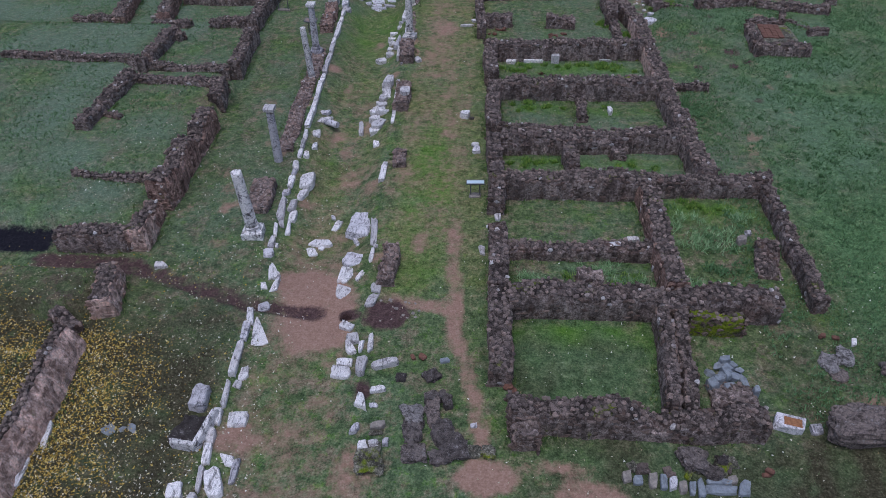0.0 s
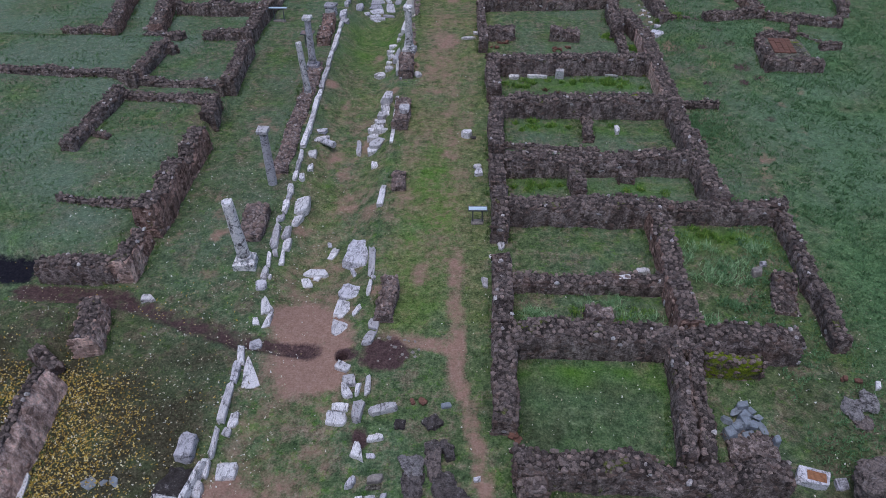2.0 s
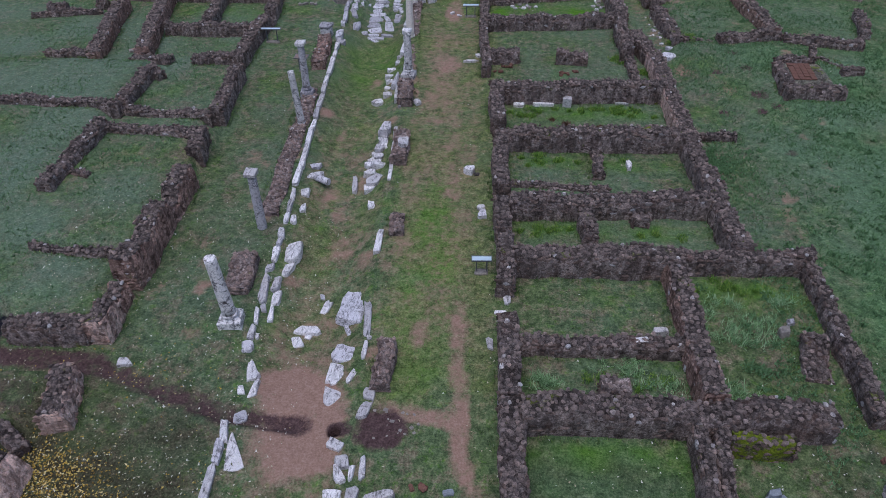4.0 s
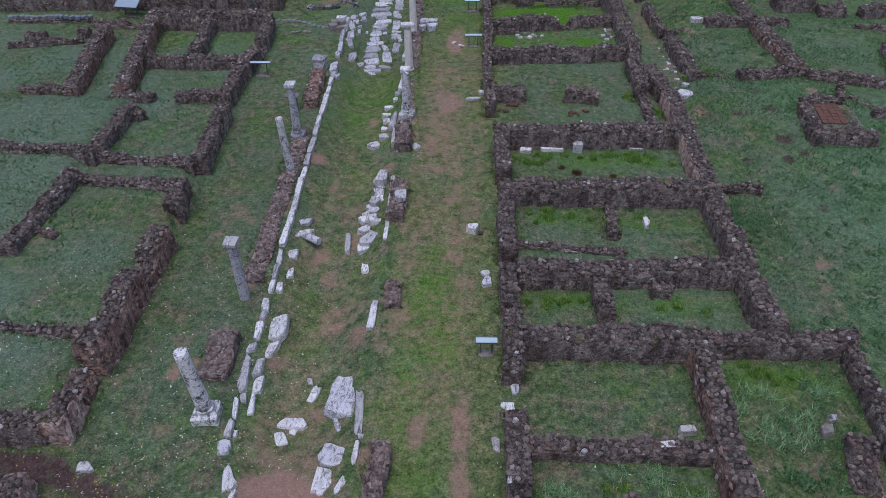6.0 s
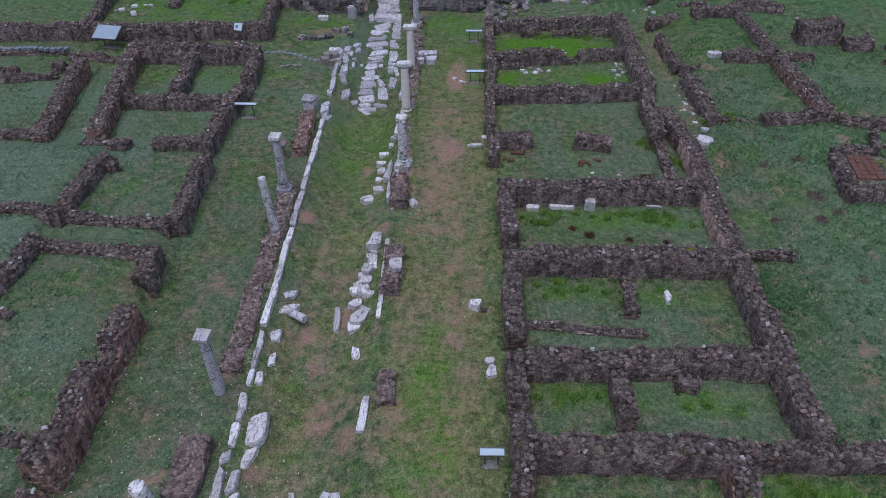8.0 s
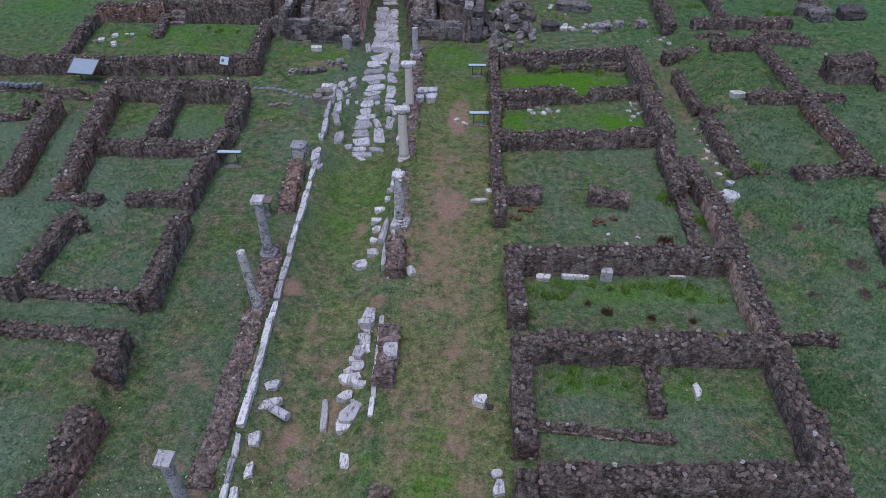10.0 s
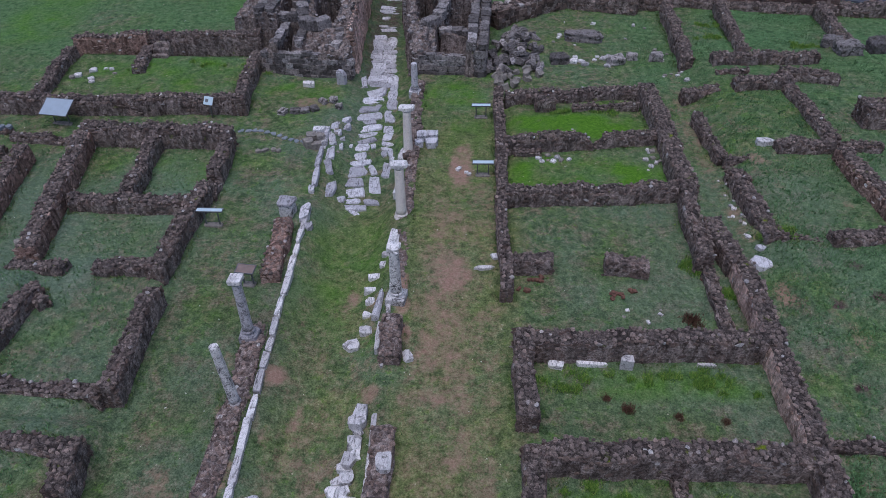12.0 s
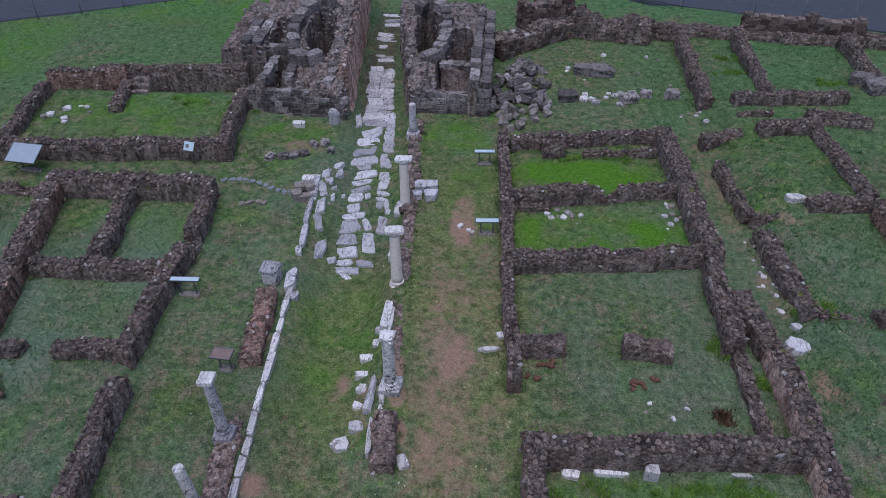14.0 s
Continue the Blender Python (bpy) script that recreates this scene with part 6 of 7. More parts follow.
# ---- columns ----
def column(x, y, h, rad, mat, base=None, cap=None, label="", seed=0, foot=0.0, lean=0.0):
    """A standing column: base mouldings, a tapering shaft and, where kept, its capital."""
    root = thing("column", x, y, g(x, y) + foot, label, "column", "standing columns")
    root.matrix_world = root.matrix_world @ pose(0, 0, 0, 0, -lean, seed * 13 % 20 - 10)
    z = -0.15 - foot
    if base == "plinth":
        bm = chipped_block(rad * 3.4, rad * 3.4, 0.40 + foot, 900 + seed, 2)
        part("plinth", bm, mat, root).location = (0, 0, z)
        z = 0.18
    if base:
        q = rad
        part("base_moulding", lathe([(q * 1.42, z), (q * 1.5, z + 0.05), (q * 1.42, z + 0.1), (q * 1.16, z + 0.13), (q * 1.14, z + 0.16), (q * 1.28, z + 0.19), (q * 1.25, z + 0.24), (q * 1.02, z + 0.27)], 28, 0.03, seed), mat, root)
        z += 0.26
    top = h - (0.26 if cap else 0.0)
    prof = [(rad * (1.04 - 0.16 * k / 12) * (1.03 if k == 0 else 1), z + (top - z) * k / 12) for k in range(13)]
    prof.append((rad * 0.80, top + 0.012))
    shaft = lathe(prof, 28, 0.035, seed * 3.7)
    part("shaft", shaft, mat, root)
    if cap == "slab":
        bm = lathe([(rad * 0.9, top), (rad * 0.98, top + 0.04), (rad * 1.1, top + 0.10)], 24, 0.02, seed)
        part("necking", bm, MARBLE, root)
        bm = rough_block(rad * 3.4, rad * 2.0, 0.18, 950 + seed, 0.05, 4)
        part("impost_block", bm, MARBLE, root, "pale rectangular block").location = (0, 0, top + 0.09)
    if cap == "square":
        bm = lathe([(rad * 0.88, top), (rad * 1.0, top + 0.06), (rad * 1.12, top + 0.13)], 24, 0.03, seed)
        part("necking", bm, MARBLE_GREY, root)
        bm = chipped_block(rad * 2.4, rad * 2.4, 0.15, 960 + seed, 2)
        part("abacus", bm, MARBLE, root, "white square capital slab").location = (0, 0, top + 0.11)
    if cap == "worn":
        bm = rough_block(rad * 2.1, rad * 2.0, 0.26, 970 + seed, 0.3, 4)
        part("worn_capital", bm, MARBLE, root, "worn round capital").location = (0, 0, top)


column(-5.75, 15.45, 2.72, 0.215, MARBLE_DARK, "plinth", None, "leaning mottled white column with broken top on a square plinth", 1, 0.0, 3.5)
column(-6.08, 20.36, 2.52, 0.18, MARBLE_GREY, None, "square", "slim grey column with white square capital slab", 2)
column(-6.36, 28.2, 2.6, 0.16, MARBLE_DARK, "ring", None, "slim leaning grey column without capital", 3, 0.0, 3.0)
column(-6.69, 30.97, 2.75, 0.18, MARBLE_GREY, "plinth", "square", "grey column with white capital on moulded base", 4)
column(-1.93, 33.2, 2.55, 0.2, MARBLE_DARK, "plinth", "worn", "stout grey column with worn rounded top", 5)
column(-2.4, 38.35, 2.55, 0.21, MARBLE_CREAM, "ring", "slab", "cream marble column carrying a pale rectangular block", 6)
column(-2.73, 43.6, 2.45, 0.21, MARBLE_CREAM, "ring", "slab", "cream marble column carrying a pale rectangular block", 7)
column(-3.05, 49.5, 1.75, 0.18, MARBLE_GREY, "plinth", None, "short grey column stump with white top", 8)


# ---- other blocks and pedestals ----
def pedestal(x, y, sx, sy, h, rz, mat, label):
    root = thing("pedestal", x, y, g(x, y) - 0.04, label, "pedestal", rz=rz)
    part("pedestal_body", rough_block(sx, sy, h - 0.12, int(x * -99 + y), 0.08, 5), mat, root)
    part("pedestal_cap", rough_block(sx * 1.12, sy * 1.12, 0.16, int(x * -77 + y), 0.12, 4), MARBLE_GREY, root).location = (0, 0, h - 0.14)


pedestal(-7.13, 38.05, 0.62, 0.6, 0.75, -6, MARBLE_DARK, "dark weathered marble pedestal on the walk")
rubble_wall(5.65, 35.25, 7.24, 35.17, 0.6, 0.7, parts=30, label="free standing rubble base in the middle of a room", name="stone_platform")
for x, y, sx, sy, sz in ((-7.55, 43.6, 0.5, 0.5, 0.5), (-7.1, 43.5, 0.45, 0.4, 0.4), (-7.5, 44.2, 0.55, 0.45, 0.45), (-7.05, 44.1, 0.4, 0.5, 0.55), (-7.3, 44.75, 0.5, 0.4, 0.5)):
    marble_block(x, y, sx, sy, sz, x * 90 % 25, BLOCK, 0.15, "squared pale stone in a small heap beside the kerb")
marble_block(-7.21, 44.73, 0.6, 0.4, 0.5, 5, MARBLE, 0.15)
marble_block(-6.83, 43.88, 0.4, 0.5, 0.3, 15, MARBLE, 0.2)
for x, y, sx, sy, sz in ((-2.19, 44.76, 0.5, 0.55, 0.4), (-1.67, 44.78, 0.5, 0.55, 0.4), (-1.66, 44.11, 0.6, 0.5, 0.4), (-2.27, 44.18, 0.4, 0.4, 0.35)):
    marble_block(x, y, sx, sy, sz, 3, MARBLE_GREY, 0.06, "squared grey marble block beside a column")
for x, y, sx, sy in ((-8.05, 47.2, 0.5, 0.5), (-8.5, 46.95, 0.6, 0.5), (-8.95, 46.85, 0.7, 0.45), (-9.55, 46.7, 0.6, 0.45), (-7.75, 48.05, 0.4, 0.6), (-7.25, 48.2, 0.55, 0.45), (-6.85, 47.6, 0.45, 0.4)):
    marble_block(x, y, sx * 0.8, sy * 0.8, 0.3, x * 40 % 90, GATE_STONE, 0.3, "rough dark stone lying before the gate")
for k in range(14):
    marble_slab(-11.1 + k * 0.32, 44.4 + 0.35 * math.sin(k * 0.42 + 0.5), 0.34, 0.36, 0.05, k * 23, SLATE, "flat grey stepping stone of a narrow path")
for k in range(15):
    marble_slab(-27.3 + k * 0.35, 43.45 + 0.012 * k + 0.06 * math.sin(k), 0.4, 0.42, 0.06, k * 31, SLATE, "flat grey slate laid along a low wall", up=0.33)
for x, y, s in ((-9.5, 43, 0.35), (-9.13, 43.11, 0.3), (-9.77, 42.89, 0.3), (-8.85, 43.03, 0.25), (-17.41, 35.36, 0.4), (-17.05, 35.18, 0.35)):
    marble_block(x, y, s, s * 0.8, 0.15, x * 70 % 60, BLOCK, 0.3, "rough pale stone sunk in the grass")
r = random.Random(77)
for cx, cy, rx, ry, n, lo, hi in ((6.68, 53.37, 1.3, 0.8, 16, 0.15, 0.5), (4.17, 43.01, 0.8, 0.4, 8, 0.12, 0.3), (8.57, 43.2, 0.3, 1.0, 9, 0.12, 0.3), (11.35, 39.6, 0.3, 2.2, 14, 0.1, 0.24),
                                  (11.07, 53.39, 0.7, 2.5, 10, 0.15, 0.3), (7.45, 57.01, 3.5, 2.5, 12, 0.12, 0.3), (0.08, 11.67, 0.7, 0.7, 22, 0.05, 0.13), (6.91, 33.1, 0.8, 0.8, 5, 0.1, 0.2),
                                  (0.22, 41.88, 0.6, 0.3, 4, 0.15, 0.3), (-20.48, 49.06, 1.2, 1.0, 8, 0.2, 0.4), (-6.47, 44.95, 0.4, 2.0, 10, 0.12, 0.25)):
    for _ in range(n):
        s = r.uniform(lo, hi)
        x, y = cx + r.uniform(-rx, rx), cy + r.uniform(-ry, ry)
        m = r.choice((MARBLE, MARBLE, BLOCK)) if hi > 0.14 else BLOCK
        whole("loose_stone", rough_block(s, s * r.uniform(0.6, 1), s * 0.5, r.randint(0, 9999), 0.3, 2), m, pose(x, y, g(x, y) - 0.03, 0, 0, r.uniform(0, 180)), "small pale stone lying in the grass", "stone", "loose stones")

# dark tumbled blocks beside the gate
for k in range(96):
    a, q = r.uniform(0, 6.28), math.sqrt(r.random())
    x, y = 2.35 + 1.5 * q * math.cos(a), 53.7 + 4.0 * q * math.sin(a)
    pale = y < 51.8
    s = r.uniform(0.28, 0.45) if pale else r.uniform(0.35, 1.0)
    whole("tumbled_block", chipped_block(s, r.uniform(0.24, 0.4), r.uniform(0.2, 0.34), r.randint(0, 9999), 6), BLOCK if pale else GATE_STONE,
          pose(x, y, g(x, y) - 0.05 + (1 - q) * r.uniform(0.0, 0.9), r.uniform(-25, 25), r.uniform(-30, 30), r.uniform(20, 160)), "tumbled masonry block in a collapsed heap", "stone block", "tumbled blocks")
for x, y, sx, sy, sz, rz in ((6.33, 56.39, 2.2, 0.7, 0.6, -5), (4.79, 53.38, 1.0, 0.8, 0.5, 10), (8.01, 53.34, 0.9, 0.7, 0.5, 20), (8.95, 53.96, 0.6, 0.5, 0.4, 0), (20.55, 53.74, 1.3, 0.9, 0.7, 10), (20.12, 54.78, 1.2, 0.8, 0.6, -5),
                             (22.49, 54.22, 1.5, 1.0, 0.7, 10), (10.29, 53.83, 0.7, 0.6, 0.5, 0)):
    whole("boulder", rough_block(sx, sy, sz, int(x * 97), 0.22, 6), GATE_STONE, pose(x, y, g(x, y) - 0.06, 0, 0, rz), "dark lichened boulder in the grass", "boulder", "boulders")

# steps in the north-west room
steps = thing("stone_steps", -17.72, 52.11, g(-18.9, 53.0), "short flight of worn stone steps against a wall", "steps")
for k in range(5):
    part("step", rough_block(0.95, 0.34, 1.25 - 0.24 * k, 640 + k, 0.06, 3), ASHLAR, steps).location = (0, -0.3 * k - 0.1, -0.05)


# ---- broken brick ----
def brick_heap(x, y, n, spread, seed):
    root = thing("brick_heap", x, y, g(x, y), "small heap of broken red brick", "bricks")
    q = random.Random(seed)
    for k in range(n):
        bm = rough_block(q.uniform(0.16, 0.26), q.uniform(0.1, 0.18), 0.09, seed * 50 + k, 0.14, 2)
        part("brick", bm, BRICK, root).matrix_local = pose(q.uniform(-spread, spread), q.uniform(-spread, spread) * 0.7, q.uniform(-0.03, 0.08), q.uniform(-15, 15), q.uniform(-15, 15), q.uniform(0, 180))


for k, (x, y, n, sp) in enumerate(((6.02, 33.85, 7, 0.22), (3.08, 34.52, 7, 0.22), (2.62, 33.91, 4, 0.15), (9.42, 35.06, 6, 0.2), (6.59, 34.12, 2, 0.1), (-6.76, 35.01, 5, 0.2), (10.24, 6.37, 2, 0.1), (3.55, 8.74, 4, 0.15),
                                 (12.29, 38.11, 4, 0.3), (13.35, 11.45, 3, 0.3), (0.85, 9.77, 3, 0.15))):
    brick_heap(x, y, n, sp, 20 + k)


# ---- signs ----
def lectern_sign(x, y, rz, wide, deep, high, tilt, face, label, bars=0):
    """A visitor sign: a tilted panel with a rim on two steel legs and a foot."""
    root = thing("visitor_sign", x, y, g(x, y), label, "sign", "visitor signs", rz=rz)
    for sx in (-1, 1):
        bm = box(bmesh.new(), 0, 0, high / 2 - 0.05, 0.05, 0.05, high + 0.02, 0.006)
        part("leg", bm, STEEL, root).location = (sx * wide * 0.27, 0.03, 0)
    part("foot", rough_block(wide * 0.72, 0.3, 0.12, int(x * 9 + y * 5) + 800, 0.05, 3), BLOCK, root).location = (0, 0.03, -0.05)
    p = part("panel", box(bmesh.new(), 0, 0, 0, wide, deep, 0.03, 0.006), face, root)
    p.matrix_local = pose(0, 0, high, tilt)
    f = bmesh.new()
    for sx in (-1, 1):
        box(f, sx * (wide / 2 + 0.012), 0, 0, 0.024, deep + 0.05, 0.05)
        box(f, 0, sx * (deep / 2 + 0.012), 0, wide - 0.004, 0.024, 0.05)
    part("rim", f, STEEL, p)
    for k in range(bars):
        b = box(bmesh.new(), 0, 0, 0, wide * (0.3 if k == 0 else 0.36), deep * 0.10, 0.002)
        part("text_bar", b, STEEL, p).location = (-wide * 0.1, deep * (0.25 - 0.2 * k), 0.018)


lectern_sign(2.25, 18.32, 3, 0.66, 0.22, 0.66, 3, PANEL_WHITE, "low white visitor sign on steel legs beside the path")
lectern_sign(0.88, 41.62, 3, 0.92, 0.24, 0.72, 3, PANEL_WHITE, "low white visitor sign on steel legs beside the path")
lectern_sign(0.59, 46.99, 3, 0.92, 0.24, 0.72, 3, PANEL_WHITE, "low white visitor sign on steel legs beside the path")
lectern_sign(-9.99, 37.01, 2, 1.05, 0.2, 0.8, 4, PANEL_WHITE, "narrow pale visitor sign on steel legs")
lectern_sign(-7.49, 33.57, -4, 0.66, 0.42, 0.8, 5, PANEL_BROWN, "faded brown visitor sign on a steel post")
lectern_sign(-20.31, 44.72, -6, 1.45, 1.0, 0.95, 24, PANEL_GREY, "large grey information board facing the path")


def post_sign(x, y):
    root = thing("notice_sign", x, y, g(x, y), "small white notice on a thin steel post", "sign", rz=-12)
    part("post", lathe([(0.025, -0.1), (0.025, 1.0)], 10), STEEL, root)
    p = part("panel", box(bmesh.new(), 0, 0, 0, 0.5, 0.02, 0.42, 0.004), PANEL_WHITE, root)
    p.matrix_local = pose(0, -0.04, 1.0, -38)
    part("text_bar", box(bmesh.new(), -0.08, -0.013, 0.0, 0.16, 0.004, 0.16), STEEL, p)


post_sign(-12.91, 45.71)


# ---- road and fence beyond ----
def far_road():
    bm = bmesh.new()
    west = [(-90, 37.0), (-31.6, 61.4), (-21.8, 65.6), (-8, 71.5), (5, 71.0), (12.8, 65.9), (17.0, 64.7), (25.0, 62.2), (60, 50.0), (120, 28.0)]
    near = [bm.verts.new((x, y, 0.09 + float(0.35 * smooth(x, 10.8, 13.0)))) for x, y in west]
    far = [bm.verts.new((x, y + 14, 0.09 + float(0.35 * smooth(x, 10.8, 13.0)))) for x, y in west]
    lown = [bm.verts.new((x, y - 0.25, -0.4)) for x, y in west]
    for k in range(len(west) - 1):
        bm.faces.new((near[k], near[k + 1], far[k + 1], far[k]))
        bm.faces.new((lown[k], lown[k + 1], near[k + 1], near[k]))
    me = bpy.data.meshes.new("road")
    bm.to_mesh(me)
    bm.free()
    me.materials.append(ASPHALT)
    tagged(new("road", me), "bluish asphalt road behind the fence", "road", kind="structure")


far_road()


def fence(points, gap=2.6):
    root = thing("wire_fence", points[0][0], points[0][1], 0, "thin wire fence on steel posts along the road", "fence", kind="structure")
    ox, oy = points[0]
    for (ax, ay), (bx, by) in zip(points[:-1], points[1:]):
        length = math.hypot(bx - ax, by - ay)
        n = max(1, int(length / gap))
        for k in range(n):
            x, y = ax + (bx - ax) * k / n, ay + (by - ay) * k / n
            part("post", lathe([(0.03, -0.3), (0.03, 1.6)], 8), STEEL, root).location = (x - ox, y - oy, g(x, y))
        for z in (0.4, 0.8, 1.2, 1.55):
            bm = box(bmesh.new(), length / 2, 0, 0, length, 0.012, 0.012)
            part("wire", bm, STEEL, root).matrix_local = pose(ax - ox, ay - oy, z, 0, 0, math.degrees(math.atan2(by - ay, bx - ax)))


fence([(-44, 55.7), (-31.6, 60.9), (-21.8, 65.1), (-9, 70.6)])
fence([(6, 70.0), (12.8, 65.5), (17.0, 64.3), (25.0, 61.8)])


# ---- plants ----
def tuft_mesh(name, spots, blades, lo, hi, wide, mat, lean=0.6, seed=1):
    """Blades of grass or leaves at many spots, in one mesh."""
    q = np.random.RandomState(seed)
    n = len(spots)
    sp = np.repeat(np.asarray(spots), blades, axis=0)
    m = len(sp)
    a = q.uniform(0, 2 * math.pi, m)
    ht = q.uniform(lo, hi, m)
    ln = q.uniform(0.2, 1.0, m) * lean * ht
    w = wide * q.uniform(0.6, 1.3, m)
    root = sp + np.column_stack([q.normal(0, lo * 0.5, m), q.normal(0, lo * 0.5, m), np.zeros(m) - 0.01])
    side = np.column_stack([-np.sin(a), np.cos(a), np.zeros(m)]) * w[:, None] / 2
    tip = root + np.column_stack([np.cos(a) * ln, np.sin(a) * ln, ht])
    verts = np.empty((m * 3, 3))
    verts[0::3], verts[1::3], verts[2::3] = root - side, root + side, tip
    me = bpy.data.meshes.new(name)
    me.vertices.add(m * 3)
    me.vertices.foreach_set("co", verts.ravel())
    me.loops.add(m * 3)
    me.loops.foreach_set("vertex_index", np.arange(m * 3))
    me.polygons.add(m)
    me.polygons.foreach_set("loop_start", np.arange(m) * 3)
    me.update(calc_edges=True)
    me.materials.append(mat)
    return new(name, me)


q = np.random.RandomState(5)


def scatter(n, x0, x1, y0, y1, want, low=0.25):
    """Spots on the ground, kept by soil and by a patchy noise."""
    x, y = q.uniform(x0, x1, n), q.uniform(y0, y1, n)
    s = soil(x, y)
    worn = np.maximum(np.maximum(s["bare"], s["mud"]), s["black_ground"])
    k = np.clip(vnoise(x, y, 1.4, 11) * 0.8 + vnoise(x, y, 5.0, 12) * 0.6 - low, 0, 1)
    chance = (s["lush"] if want == "lush" else 1 - s["lush"]) * (1 - np.clip(worn * 1.6, 0, 1)) * k
    keep = q.uniform(0, 1, n) < chance
    x, y = x[keep], y[keep]
    return np.column_stack([x, y, gz(x, y)])


tagged(tuft_mesh("grass", scatter(230000, -28, 26, 3, 64, ""), 3, 0.02, 0.075, 0.02, BLADES, 1.1, 2), "short damp grass in uneven tufts", "grass", kind="stuff")
tagged(tuft_mesh("lush_grass", scatter(90000, -22, 18, 8, 54, "lush", 0.0), 3, 0.03, 0.08, 0.025, BLADES_LUSH, 0.8, 3), "bright yellow-green grass in sheltered rooms", "grass", kind="stuff")

x, y = q.uniform(-19, -4.6, 110000), q.uniform(1, 15, 110000)
thick = np.clip(1.25 - (y - 4) / 7.5 + (vnoise(x, y, 1.2, 21) - 0.5) * 0.9, 0.02, 1) * np.clip((-6.0 - x) / 3.0, 0.05, 1)
thick = thick * smooth(y, 1, 3.5) * smooth(-x, -19, -16) * (1 - smooth(-x, 16, 19)) * (1 - 0.8 * smooth(y, 9.5, 11.5))
keep = q.uniform(0, 1, len(x)) < thick * 0.9
x, y = x[keep], y[keep]
tagged(tuft_mesh("fallen_leaves", np.column_stack([x, y, gz(x, y) + 0.03]), 1, 0.016, 0.036, 0.052, FALLEN, 2.8, 4), "yellow and cream fallen leaves strewn over grass", "leaves", kind="stuff")


x = np.concatenate([q.uniform(-24, 22, 1300), q.uniform(-13, -3, 5000), q.uniform(2, 16, 700)])
y = np.concatenate([q.uniform(4, 62, 1300), 4 + 18 * q.uniform(0, 1, 5000) ** 2.8, q.uniform(4, 15, 700)])
tagged(tuft_mesh("leaf_litter", np.column_stack([x, y, gz(x, y) + 0.04]), 1, 0.015, 0.036, 0.045, LITTER, 2.8, 6), "pale scraps of dead leaf scattered over the grass", "leaves", kind="stuff")


# longer growth along the feet of the walls
feet = []
for x0, y0, ux, uy, length, w in WALL_FEET:
    n = int(length * 34)
    along, sign, off = q.uniform(0, length, n), q.choice([-1.0, 1.0], n), w / 2 + np.abs(q.normal(0.02, 0.11, n))
    x, y = x0 + ux * along - uy * sign * off, y0 + uy * along + ux * sign * off
    keep = q.uniform(0, 1, n) < np.clip(2.2 * vnoise(x, y, 0.9, 111) - 0.55, 0, 1)
    feet.append(np.column_stack([x, y, gz(x, y)])[keep])
tagged(tuft_mesh("foot_grass", np.concatenate(feet), 5, 0.06, 0.17, 0.022, FOOT, 0.8, 41), "longer grass and weeds along the wall feet", "grass", kind="stuff")

WEED_BEDS = ((6.4, 30.1, 1.6), (6.2, 25.7, 1.4), (8.6, 20.9, 1.0), (4.6, 20.7, 0.7), (11.1, 17.95, 0.9), (8.2, 29.95, 0.9), (4.2, 29.8, 0.6), (9.2, 38.0, 0.3), (9.1, 35.6, 0.3), (10.1, 34.2, 0.3),
             (7.0, 13.8, 0.8), (12.5, 37.0, 0.3), (18.8, 54.6, 1.0), (14.0, 55.6, 0.5), (14.1, 58.0, 0.5), (5.6, 47.3, 1.2), (-14.0, 50.6, 1.5))
DRY_SPOTS = ((8.5, 32.8, 0.5), (7.3, 28.6, 0.22), (5.8, 28.8, 0.3), (8.7, 28.55, 0.2), (5.2, 29.2, 0.2), (9.5, 33.5, 0.25))
HERB_BEDS = ((15.9, 25.4, 1.3), (18.3, 28.0, 1.5), (15.6, 22.2, 1.2), (12.6, 25.5, 0.5), (11.5, 26.1, 0.3), (20.0, 23.0, 1.5), (17.0, 19.3, 1.3), (21.5, 31.0, 1.5), (11.3, 15.5, 1.2), (11.3, 13.6, 1.0),
             (15.2, 47.6, 1.2), (16.0, 39.8, 1.5))


def clump(x, y, size, n, seed):
    """Spots of one leafy clump."""
    k = np.random.RandomState(seed)
    d = k.normal(0, size * 0.36, (n, 2))
    return np.column_stack([x + d[:, 0], y + d[:, 1], g(x, y) + np.abs(k.normal(0, size * 0.10, n))])


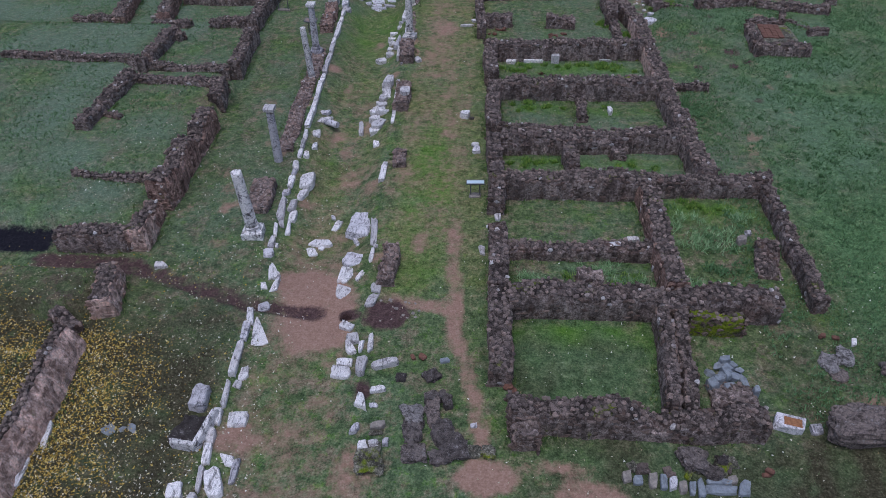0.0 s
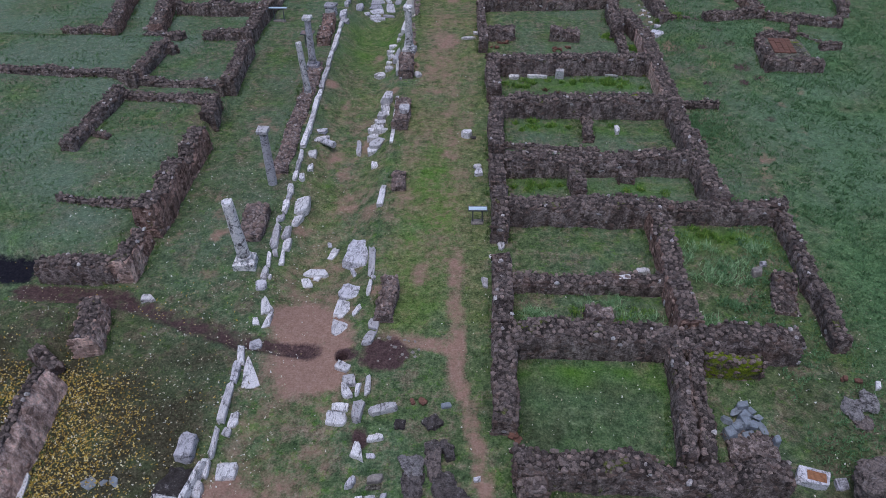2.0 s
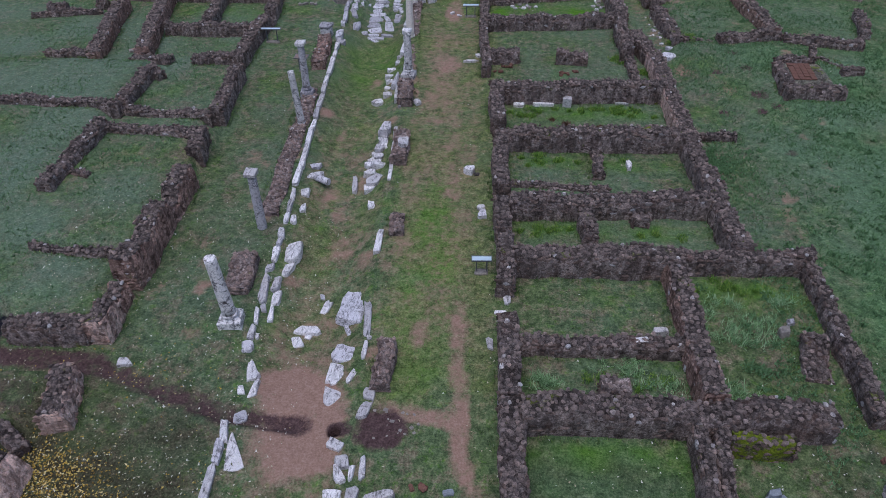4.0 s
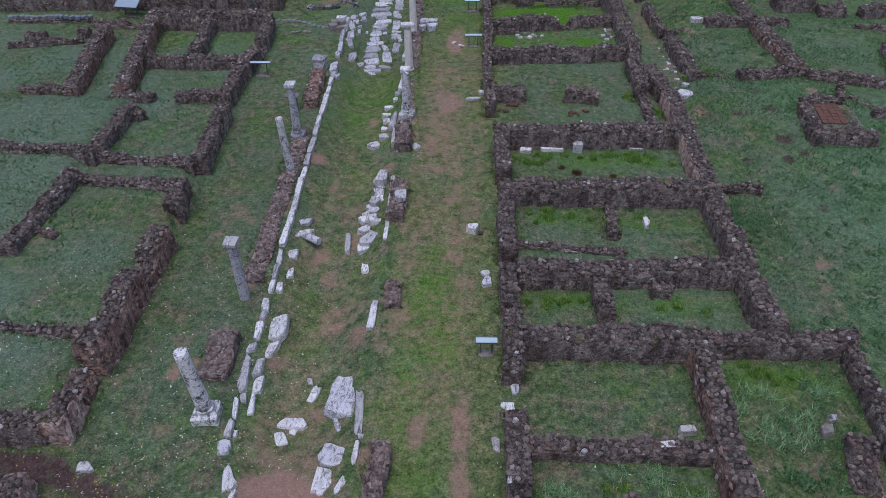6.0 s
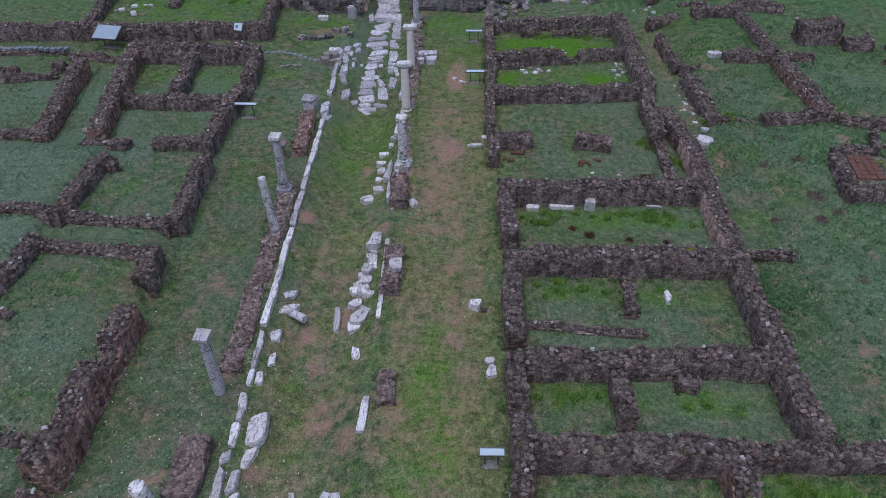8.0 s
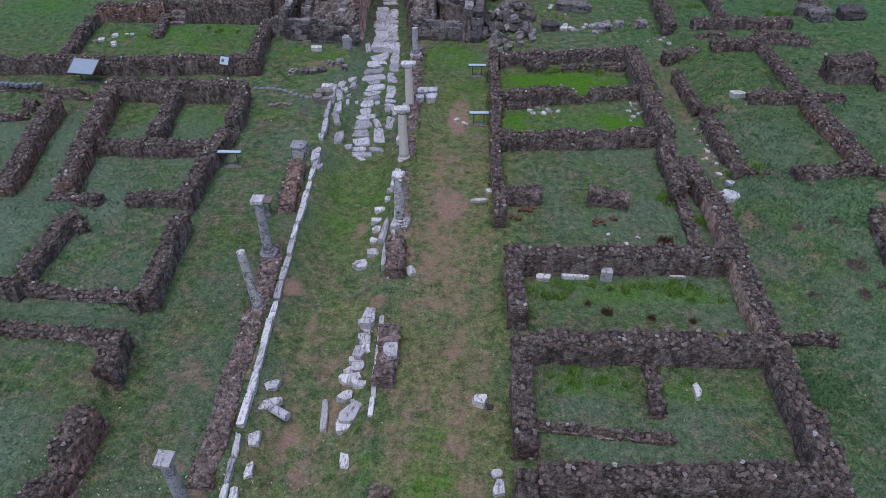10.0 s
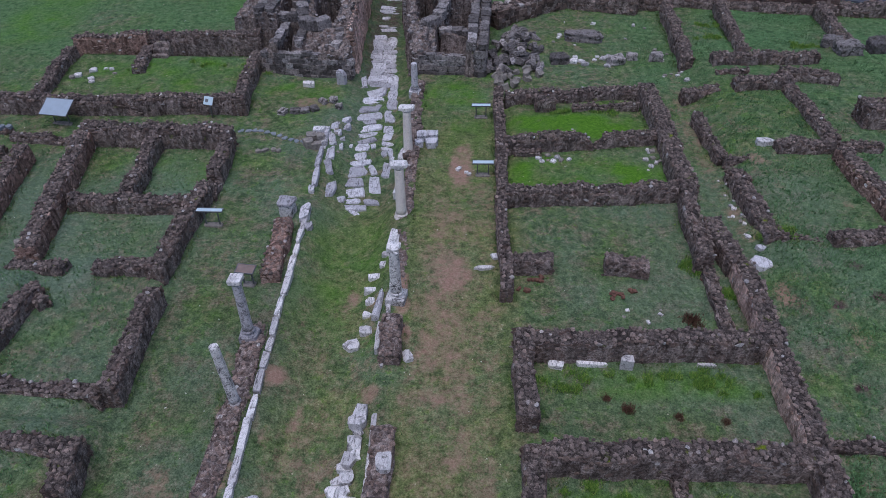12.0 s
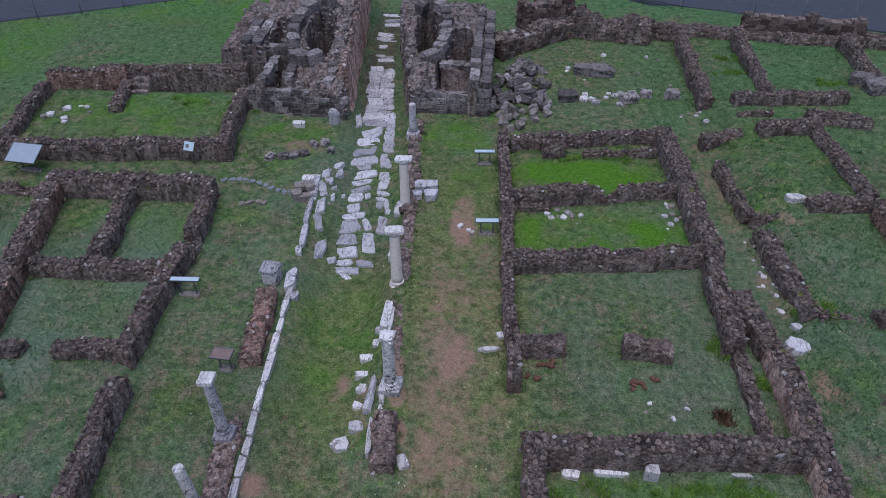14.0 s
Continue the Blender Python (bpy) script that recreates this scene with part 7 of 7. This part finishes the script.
def shrub(x, y, size, mat, label, n):
    ob = tuft_mesh("dry_shrub", clump(0, 0, size, n, int(abs(x * 31 + y * 17))) - np.array([0, 0, g(0, 0)]), 4, size * 0.14, size * 0.42, size * 0.05, mat, 0.9, 9)
    ob.location = (x, y, g(x, y))
    tagged(ob, label, "shrub", "dry shrubs")


spots = []
for k in range(150):
    cx, cy, sx = r.choice(WEED_BEDS)
    spots.append(clump(cx + r.gauss(0, sx), cy + r.gauss(0, 0.22), r.uniform(0.15, 0.42), 45, k))
tagged(tuft_mesh("weeds", np.concatenate(spots), 4, 0.05, 0.16, 0.022, WEED, 0.9, 31), "yellow-green weeds along the wall feet", "weeds", kind="stuff")
spots = []
for cx, cy, sx in ((6.9, 14.1, 0.7), (7.7, 13.4, 0.7), (10.6, 16.9, 1.0), (11.2, 16.0, 1.0), (10.2, 15.6, 0.7), (12.0, 17.4, 0.6), (4.2, 13.6, 0.4), (9.9, 13.4, 0.6)):
    for k in range(7):
        spots.append(clump(cx + r.gauss(0, sx * 0.6), cy + r.gauss(0, sx * 0.4), r.uniform(0.2, 0.45), 16, k + int(cx * 40)))
tagged(tuft_mesh("long_grass", np.concatenate(spots), 4, 0.09, 0.22, 0.02, LONG, 1.6, 33), "long pale green grass lying over in tussocks", "grass", kind="stuff")
for x, y, s in DRY_SPOTS:
    shrub(x, y, s, DRY, "dry reddish brown shrub", 150)
spots = []
for k in range(300):
    cx, cy, sx = r.choice(HERB_BEDS)
    spots.append(clump(cx + r.gauss(0, sx * 1.3), cy + r.gauss(0, sx * 1.3), r.uniform(0.15, 0.55), 22, k + 500))
for n, x0, x1, y0, y1 in ((52000, 11.5, 26, 8, 46), (16000, -25, -11, 15, 45), (9000, 9, 22, 46, 60)):
    x, y = q.uniform(x0, x1, n), q.uniform(y0, y1, n)
    keep = q.uniform(0, 1, n) < np.clip(2.0 * vnoise(x, y, 1.8, 101) * vnoise(x, y, 0.6, 102) * 1.6 - 0.25, 0, 1)
    spots.append(np.column_stack([x, y, gz(x, y)])[keep])
tagged(tuft_mesh("herbs", np.concatenate(spots), 4, 0.03, 0.11, 0.042, HERB, 1.1, 32), "broad dark green herbs spreading through the meadow", "herbs", kind="stuff")
